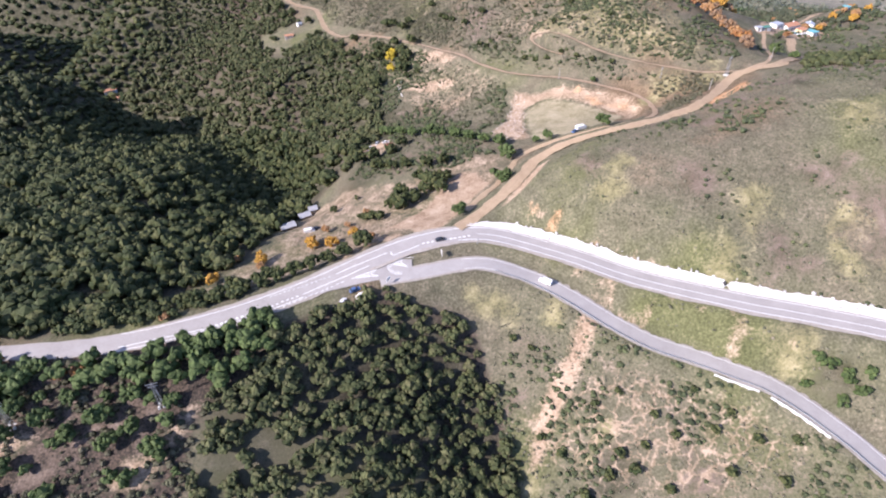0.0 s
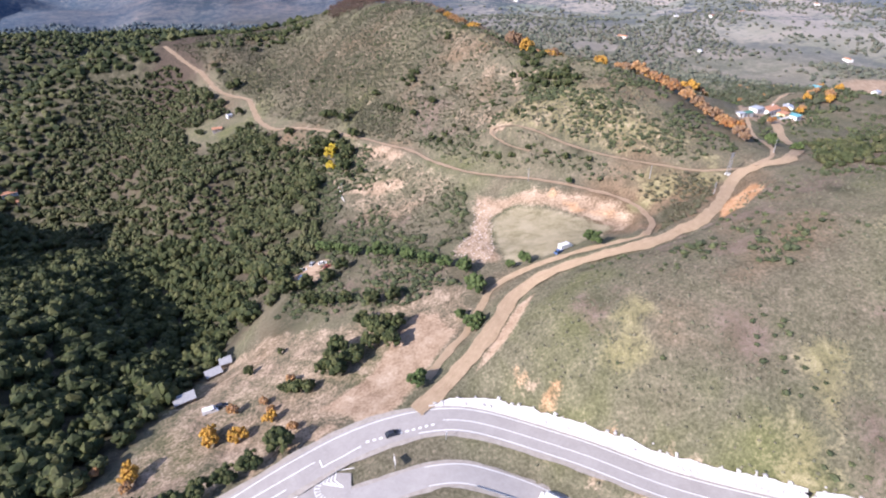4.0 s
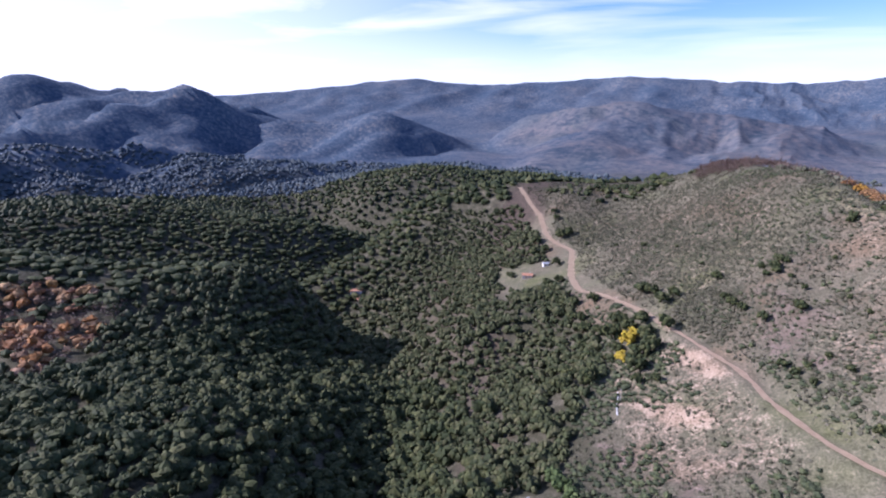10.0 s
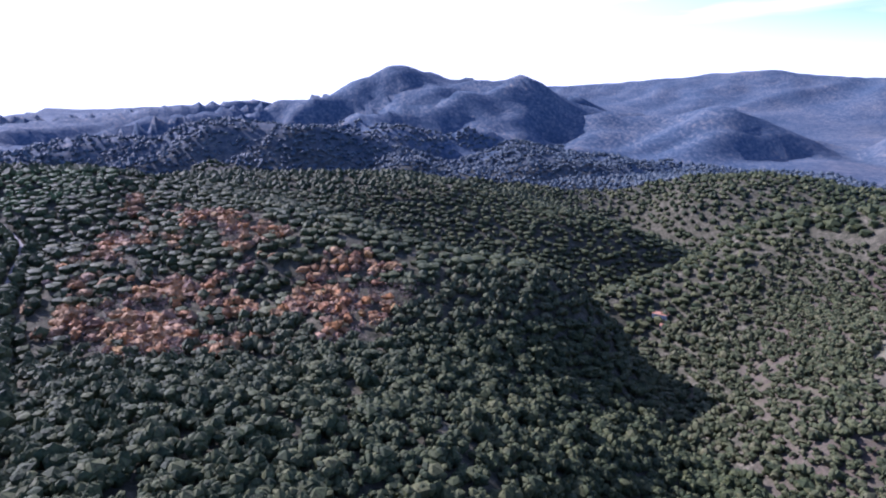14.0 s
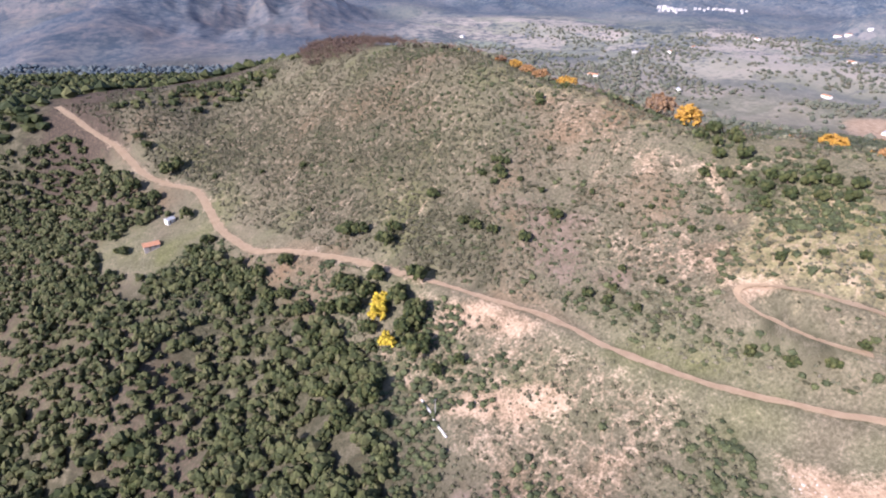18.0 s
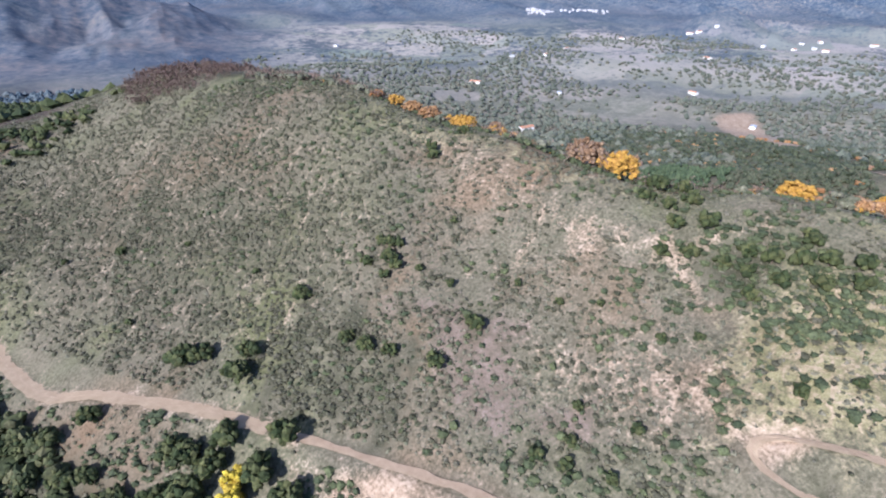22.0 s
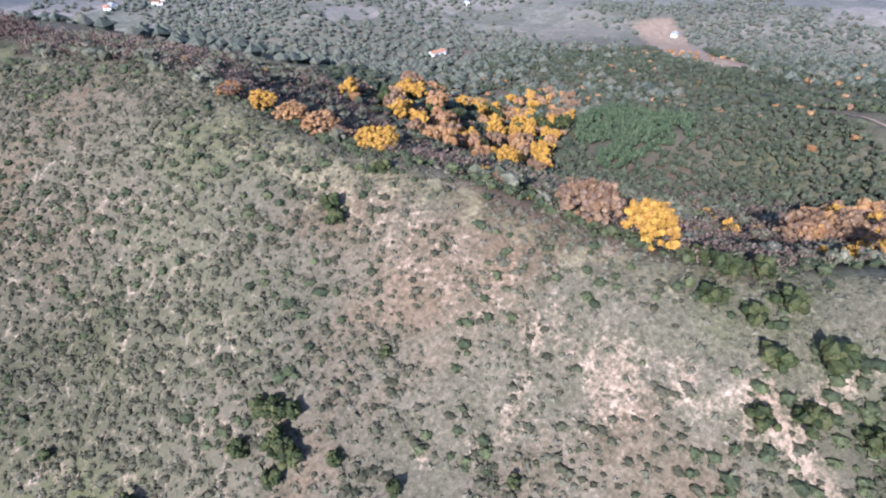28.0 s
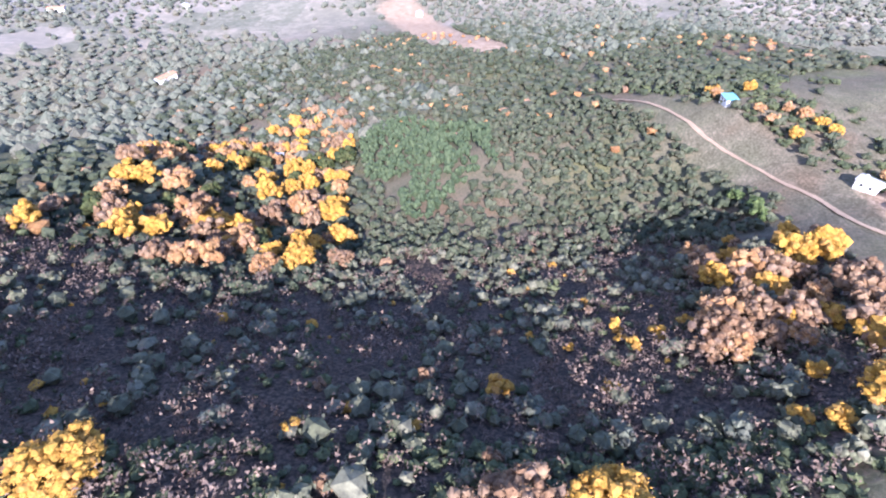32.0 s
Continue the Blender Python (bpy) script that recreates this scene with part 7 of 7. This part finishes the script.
def trunk_mesh(seed, tall, mat):
    r = np.random.default_rng(seed)
    bm = bmesh.new()
    fork = (r.uniform(-0.05, 0.05), r.uniform(-0.05, 0.05), -0.25)
    rod(bm, (0, 0, -0.12 - tall), fork, 0.075, 0.05, 7)
    for k in range(4):
        a = k * 1.6 + r.uniform(-0.3, 0.3)
        rod(bm, fork, (0.45 * math.cos(a), 0.45 * math.sin(a), 0.15 + r.uniform(0, 0.2)), 0.04, 0.015, 5)
    me = bpy.data.meshes.new("trunk")
    bm.to_mesh(me)
    bm.free()
    me.materials.append(mat)
    return me


KINDS = {"oak": (OAK, BARK, 1.0, 0.45), "pine": (PINE, BARK, 1.0, 0.5), "chestnut": (CHESTNUT, BARK, 1.1, 0.45), "gold": (GOLD, BARK, 1.1, 0.45), "brown": (BROWNWOOD, GREYWOOD, 1.0, 0.45),
         "rust": (RUST, BARK, 1.0, 0.45), "yellow": (YELLOW, BARK, 1.3, 0.4), "sage": (SAGE, GREYWOOD, 0.9, 0.3), "olive": (HAZED_OLIVE, BARK, 0.9, 0.3)}
MODELS = {}
AUTUMN = ("gold", "chestnut", "brown", "rust")
for kind, (leaf, bark, tall, stem) in KINDS.items():
    thin = 0.7 if kind in ("brown", "sage") else 0.2 if kind in AUTUMN else 0.0
    MODELS[kind] = [(crown_mesh("crown", 7 * s + len(kind), leaf, 48, 340, tall, thin, 0.095), trunk_mesh(s, stem, bark), stem) for s in range(5)]
    MODELS["low " + kind] = [(crown_mesh("crown", 7 * s + len(kind) + 50, leaf, 20, 110, tall, thin, 0.13), trunk_mesh(s, stem, bark), stem) for s in range(4)]
planted = np.random.default_rng(77)
for kind in AUTUMN:
    leaf, bark, tall, stem = KINDS[kind]
    MODELS["big " + kind] = [(crown_mesh("crown", 31 * k + len(kind), leaf, 190, 3600, tall, 0.3 if kind == "brown" else 0.0, 0.05), trunk_mesh(k, stem, bark), stem) for k in range(3)]


def tree(x, y, r, kind, label, group="", name="tree", high=1.0):
    models = MODELS[("low " if name == "bush" else "") + kind]
    crown, trunk, stem = models[planted.integers(0, len(models))]
    c = thing(name, label, name, group)
    for part_name, me in (("trunk", trunk), ("crown", crown)):
        ob = new(part_name, me)
        ob.parent = c
        ob.location = (0, 0, stem + 0.12)
    c.matrix_basis = stand(x, y, planted.uniform(0, 360), -0.05) @ Matrix.Diagonal((1.2 * r, 1.2 * r, 1.2 * r * high * planted.uniform(0.85, 1.15), 1)) @ Matrix.Translation((0, 0, 0.28))


GOLD_ORCHARD = [(-59, 196.5, 2.3), (-57.5, 193, 2.2), (-49.3, 193.5, 2.5), (-39.7, 197.6, 1.9), (-31, 189.4, 1.6), (-77.8, 183.5, 2.1), (-77, 180, 1.9), (-76.4, 177, 1.5), (-93.7, 168.5, 2.3), (-89.6, 186, 1.6), (-100.3, 140.8, 1.5), (-44.2, 208, 1.4), (-54.3, 206.6, 1.7), (-36, 216, 1.5), (-41, 203, 1.2)]
for x, y, r in GOLD_ORCHARD:
    tree(x, y, r, "gold" if r > 1.8 else "chestnut", "small golden fruit tree in the dry orchard", "orchard trees")
ROADSIDE = [(-33.5, 181, 2.6), (-92, 181.6, 2.4), (-32, 180, 2.5), (-40, 174.5, 2.3), (-46, 171.5, 2.2), (-52, 168, 2.3), (-58, 165, 2.4), (-64, 162, 2.2), (-70, 159, 2.4), (-77, 156, 2.3), (-85, 153, 2.5), (-93, 150, 2.2), (-70, 168, 1.8), (-82, 160, 2.2)]
for x, y, r in ROADSIDE:
    tree(x, y, 1.2 * r, "oak", "dark-green oak in the hedge along the road", "roadside oaks")
ORCHARD_OAKS = [(-53, 296, 2.8), (-55, 306, 3.0), (-30, 285, 2.6), (-40, 283, 2.8), (-24, 291, 2.4), (-48, 284, 2.8), (-52, 316, 2.6), (-19, 214, 3.0), (-14, 219, 2.8), (-1, 222, 2.6), (-5, 229, 3.0), (0, 231, 2.6), (-9, 224, 2.4), (-33, 181, 2.4), (-20, 259, 2.4), (-9, 251, 2.4), (0, 250, 2.2), (-28, 262, 2.6), (-36, 268, 2.6), (-22, 220, 2.6), (-20, 225, 2.6), (-24, 215, 2.4), (-37, 212, 1.8), (-33, 210, 1.9), (-29, 209, 1.7), (-4, 228, 2.5), (-8, 233, 2.6), (-2, 234, 2.2), (-12, 240, 2.2), (-55, 231, 1.4), (-44, 238, 1.0)]
for x, y, r in ORCHARD_OAKS:
    tree(x, y, 1.2 * r, "oak", "dense dark-green oak on the dry bench", "oaks on the bench")
ROUND_BUSHES = [(7, 198, 1.8), (28, 221, 2.1), (32, 243, 2.6), (79, 253, 2.2), (53, 254, 1.6), (47, 253, 1.3), (24, 229, 1.3), (87, 313, 1.2)]
for x, y, r in ROUND_BUSHES:
    tree(x, y, 1.35 * r, "pine", "rounded bright-green pine beside the dirt track", "round pines by the track")
LONE_PINES = [(-137, 107, 2.6), (-127, 104, 2.4), (-108, 104, 2.7), (-100, 110, 2.6), (-97, 100, 2.2), (-103, 96, 2.2), (-117, 98, 2.5), (-88, 95, 2.7), (-137, 99, 2.2), (-134, 90, 2.4), (-146, 108, 2.4), (-120, 110, 2.2)]
for x, y, r in LONE_PINES:
    tree(x, y, 1.15 * r, "pine", "round green pine on the brown open slope", "pines below the road")
for x, y, r in ((-126, 117, 2.0), (-121, 119, 1.8), (-148, 121, 1.8)):
    tree(x, y, r, "rust", "rust-coloured small tree among the pines", "rusty trees among the pines")
PINE_ROW = [(-38, 327, 2.3), (-33, 322, 2.2), (-18, 303, 2.2), (-8, 293, 2.4), (-2, 288, 2.2), (7, 279, 2.3), (14, 272, 2.2), (22, 265, 2.1), (29, 258, 2.2), (-26, 312, 2.0)]
for x, y, r in PINE_ROW:
    tree(x, y, 1.35 * r, "pine", "green pine in a row below the quarry", "pine row")
SLOPE_OAKS = [(-33, 436, 3.9), (-32.5, 420, 4.0), (-44, 446, 3.4), (-50, 452, 3.6), (-152, 624, 4.6), (-146, 628, 3.6), (-48, 487, 4.0), (-42, 484, 3.0), (-33, 468, 3.6), (-28, 474, 2.8), (-77, 485, 3.0), (-54, 457, 3.6), (-39, 451, 3.8), (-25, 440, 3.4), (-28, 424, 3.8), (-31, 408, 4.4), (-52, 442, 4.2),
              (-60, 448, 3.2), (-70, 455, 3.4), (-99, 492, 3.4), (-173, 618, 4.2), (-164, 594, 4.0), (-156, 600, 3.2), (-133, 567, 3.6), (-124, 529, 3.6), (-118, 536, 2.8), (-9, 482, 2.6), (17, 469, 2.4), (19, 474, 2.0), (29, 435, 2.4), (16, 433, 2.2),
              (-49, 397, 3.8), (-63, 410, 3.6), (-60, 391, 3.6), (-78, 467, 2.8), (-89, 487, 3.0), (-109, 498, 3.6), (-200, 713, 2.8), (-169, 656, 2.8), (-66, 562, 1.8), (-166, 554, 3.0), (-182, 541, 3.6), (-27, 396, 2.2), (-19, 396, 2.0), (-176, 668, 2.6),
              (7, 444, 2.0), (2, 450, 2.2), (-2, 456, 2.0), (-46, 430, 3.0), (-58, 425, 3.2), (-66, 440, 3.0), (-85, 472, 3.0), (-95, 478, 3.2)]
for x, y, r in SLOPE_OAKS:
    tree(x, y, r, "oak", "dark-green evergreen oak on the dry slope", "oaks on the slope")
for x, y, r in ((-41, 433, 3.3), (-39, 439, 2.9), (-40, 419, 2.8)):
    tree(x, y, r, "yellow", "yellow poplar beside a dark oak", "yellow poplars")
RIDGE_SHRUBS = [(17, 476, 1.7), (21, 472, 1.6), (18, 466, 1.8), (14, 466, 1.5), (11, 474, 1.6), (24, 462, 1.2), (30, 452, 1.2), (46, 440, 1.0), (52, 428, 1.1), (60, 420, 1.0), (26, 398, 1.7), (30, 392, 1.6), (34, 396, 1.4), (40, 402, 1.2), (36, 384, 1.3), (46, 388, 1.4), (58, 346, 1.6), (64, 340, 1.5), (72, 340, 1.3),
                (52, 354, 1.5), (80, 332, 1.4), (88, 326, 1.5), (98, 320, 1.4), (72, 372, 1.4), (80, 366, 1.3), (88, 360, 1.5), (112, 350, 1.4), (104, 358, 1.3), (70, 396, 1.2), (64, 402, 1.2), (-64, 520, 1.2), (-40, 540, 1.1), (-90, 580, 1.3), (-120, 600, 1.4), (-20, 505, 1.1), (40, 470, 1.0)]
for x, y, r in RIDGE_SHRUBS:
    tree(x, y, r, "oak", "low dark-green shrub oak on the slope", "shrub oaks on the slope", "bush")
BANK_SHRUBS = [(124, 116, 2.0), (128, 112, 2.2), (121, 118, 1.8), (131, 108, 1.9), (118, 114, 1.6), (126, 107, 1.8), (134, 112, 1.7), (58, 101, 1.6), (54, 96, 1.5), (62, 96, 1.7), (66, 102, 1.3), (40, 104, 1.5), (34, 110, 1.3), (46, 92, 1.6), (70, 110, 1.2), (76, 104, 1.3), (88, 104, 1.3), (94, 108, 1.2), (100, 100, 1.4), (110, 98, 1.3), (84, 116, 1.1),
               (26, 140, 1.2), (32, 136, 1.1), (60, 118, 1.1), (52, 116, 1.2), (90, 92, 1.5), (72, 90, 1.5), (104, 88, 1.5)]
for x, y, r in BANK_SHRUBS:
    tree(x, y, r, "pine" if y > 106 and x > 115 else "oak", "dark-green shrub on the bank below the road", "shrubs on the bank", "bush")
SADDLE = [(86, 424, 1.5), (90, 430, 1.4), (95, 440, 1.6), (84, 415, 1.6), (96, 428, 1.5), (88, 437, 1.3), (92, 418, 1.8), (101, 436, 1.4), (46, 501, 1.3), (45, 497, 1.2), (58, 500, 1.1), (97, 446, 1.3), (79, 420, 1.3)]
for x, y, r in SADDLE:
    tree(x, y, 1.4 * r, "oak", "dark-green oak bush on the ridge saddle", "saddle bushes", "bush")
HEDGE = [(96, 400, 2.2), (100, 395, 2.3), (93, 395, 2.0), (104, 391, 2.2), (98, 388, 2.1), (90, 402, 1.9), (86, 397, 1.8), (106, 398, 2.2), (94, 406, 1.8), (109, 386, 2.2), (103, 382, 2.0), (88, 408, 1.6)]
for x, y, r in HEDGE:
    tree(x, y, r, "oak", "green shrub oak under the ridge", "shrub oaks", "bush")
RIDGE_TREES = [(88, 466, 5.3, "brown"), (95, 456, 4.9, "gold"), (67, 517, 4.8, "gold"), (58, 530, 4.0, "chestnut"), (54, 538, 3.8, "chestnut"), (50, 546, 3.6, "gold"), (45, 555, 3.2, "rust"), (61, 525, 3.0, "brown"), (136, 423, 4.4, "gold"), (150, 446, 5.2, "brown"), (161, 440, 4.6, "brown"), (156, 565, 5.0, "gold"), (146, 570, 4.0, "chestnut"), (166, 556, 3.8, "brown")]
for x, y, r, kind in RIDGE_TREES:
    tree(x, y, r, "big " + kind, {"brown": "big pinkish-brown withered chestnut behind the ridge", "gold": "big golden chestnut behind the ridge", "chestnut": "orange chestnut in autumn leaf behind the ridge", "rust": "rust-coloured chestnut behind the ridge"}[kind], "ridge chestnuts", high=0.62 if y > 500 and x < 80 else 0.9)
row = along([(140, 404, 0), (148, 391, 0), (158, 375, 0), (164, 360, 0), (170, 346, 0), (172, 330, 0), (171, 312, 0)], 3.6)
for k, (x, y, _) in enumerate(row):
    kind = ("chestnut", "brown", "rust", "brown")[planted.integers(0, 4)]
    tree(x + planted.uniform(-1.8, 1.8), y + planted.uniform(-1.5, 1.5), planted.uniform(2.0, 3.6), kind, {"brown": "pinkish withered chestnut in a row below the ridge", "rust": "rust-coloured chestnut in a row below the ridge", "chestnut": "orange chestnut in a row below the ridge"}[kind], "chestnut row")
GOLD_BELT = [(102, 634), (108, 602), (138, 580), (186, 568), (214, 588), (250, 622), (300, 655), (345, 684), (345, 720), (268, 733), (206, 710), (170, 672), (132, 642)]
x, y = scatter(GOLD_BELT, 8.6, 91, lambda x, y: np.clip(0.74 + 0.9 * fbm(x, y, 30, 3, 94), 0.1, 0.95))
order = np.argsort(np.hypot(x - 110, y - 560))
x, y = x[order], y[order]
rest = np.arange(len(x)) >= 130
for k, (mat, name, label) in enumerate(((GOLD, "golden_wood", "golden chestnuts in the belt beyond the ridge"), (CHESTNUT, "orange_wood", "orange chestnuts in the belt beyond the ridge"), (BROWNWOOD, "withered_wood", "half-bare pinkish chestnuts in the belt beyond the ridge"))):
    pick = rest & (np.arange(len(x)) % 3 == k)
    if pick.any():
        many(name, FINE, x[pick], y[pick], planted.uniform(2.8, 5.0, pick.sum()), mat, 400 + k, label, "wood", 0.75, (0.9, 1.25))
for x0, y0 in list(zip(x, y))[:130]:
    kind = ("gold", "gold", "chestnut", "brown", "gold", "chestnut", "oak", "brown")[planted.integers(0, 8)]
    tree(x0, y0, planted.uniform(2.6, 5.2), kind, {"gold": "golden chestnut in the autumn wood", "chestnut": "orange chestnut in the autumn wood", "brown": "half-bare pinkish chestnut in the autumn wood", "oak": "green oak among the chestnuts"}[kind], "chestnuts beyond the ridge")
COPSE = [(142, 440), (162, 456), (200, 458), (220, 436), (192, 412), (150, 414)]
x, y = scatter(COPSE, 7.0, 92, lambda x, y: 0.7 + 0 * x)
for x0, y0 in zip(x, y):
    kind = ("brown", "gold", "brown", "chestnut", "sage")[planted.integers(0, 5)]
    tree(x0, y0, planted.uniform(2.2, 4.4), kind, {"gold": "golden chestnut in the sheltered copse", "chestnut": "orange chestnut in the sheltered copse", "brown": "half-bare pinkish chestnut in the copse", "sage": "leafless silver-grey tree in the copse"}[kind], "copse trees")
VILLA_TREES = [(306, 430, 2.6, "chestnut"), (302, 424, 2.4, "gold"), (310, 436, 2.2, "chestnut"), (298, 419, 2.2, "gold"), (326, 466, 2.4, "gold"), (252, 446, 2.4, "pine"), (244, 440, 2.6, "pine"), (236, 438, 2.4, "pine"), (255, 402, 2.2, "chestnut"), (262, 398, 2.0, "gold"), (268, 404, 2.4, "chestnut"), (226, 372, 1.9, "rust"), (300, 440, 2.4, "chestnut"), (292, 432, 2.2, "gold"), (308, 446, 2.2, "chestnut"), (324, 464, 2.6, "chestnut"), (330, 452, 2.2, "gold"), (186, 312, 2.0, "pine"), (194, 306, 2.2, "pine"), (190, 320, 2.2, "pine")]
for x, y, r, kind in VILLA_TREES:
    tree(x, y, r, kind, {"chestnut": "orange chestnut near the white houses", "gold": "golden chestnut near the white houses", "rust": "rust-coloured chestnut near the white houses", "pine": "green pine near the white houses"}[kind], "trees round the houses")
for x, y, r in ((154, 466, 1.5), (147, 461, 1.3), (153, 457, 1.6), (160, 452, 1.7), (150, 464, 1.1), (168, 476, 1.2), (129, 430, 1.8), (143, 431, 1.5), (138, 434, 1.2), (158, 422, 3.4), (166, 416, 2.8)):
    tree(x, y, r, "gold", "golden bush at the foot of the copse", "golden bushes by the copse", "bush")
x, y = scatter(SHADE, 11.0, 93, lambda x, y: 0.45 + 0 * x)
for x0, y0 in list(zip(x, y))[:60]:
    kind = ("sage", "brown", "sage", "gold", "olive")[planted.integers(0, 5)]
    tree(x0, y0, planted.uniform(0.8, 1.9), kind, {"sage": "pale sage-grey bush on the shaded slope", "brown": "withered pinkish bush on the shaded slope", "gold": "small golden bush on the shaded slope", "olive": "olive-green bush on the shaded slope"}[kind], "bushes on the shaded slope", "bush")
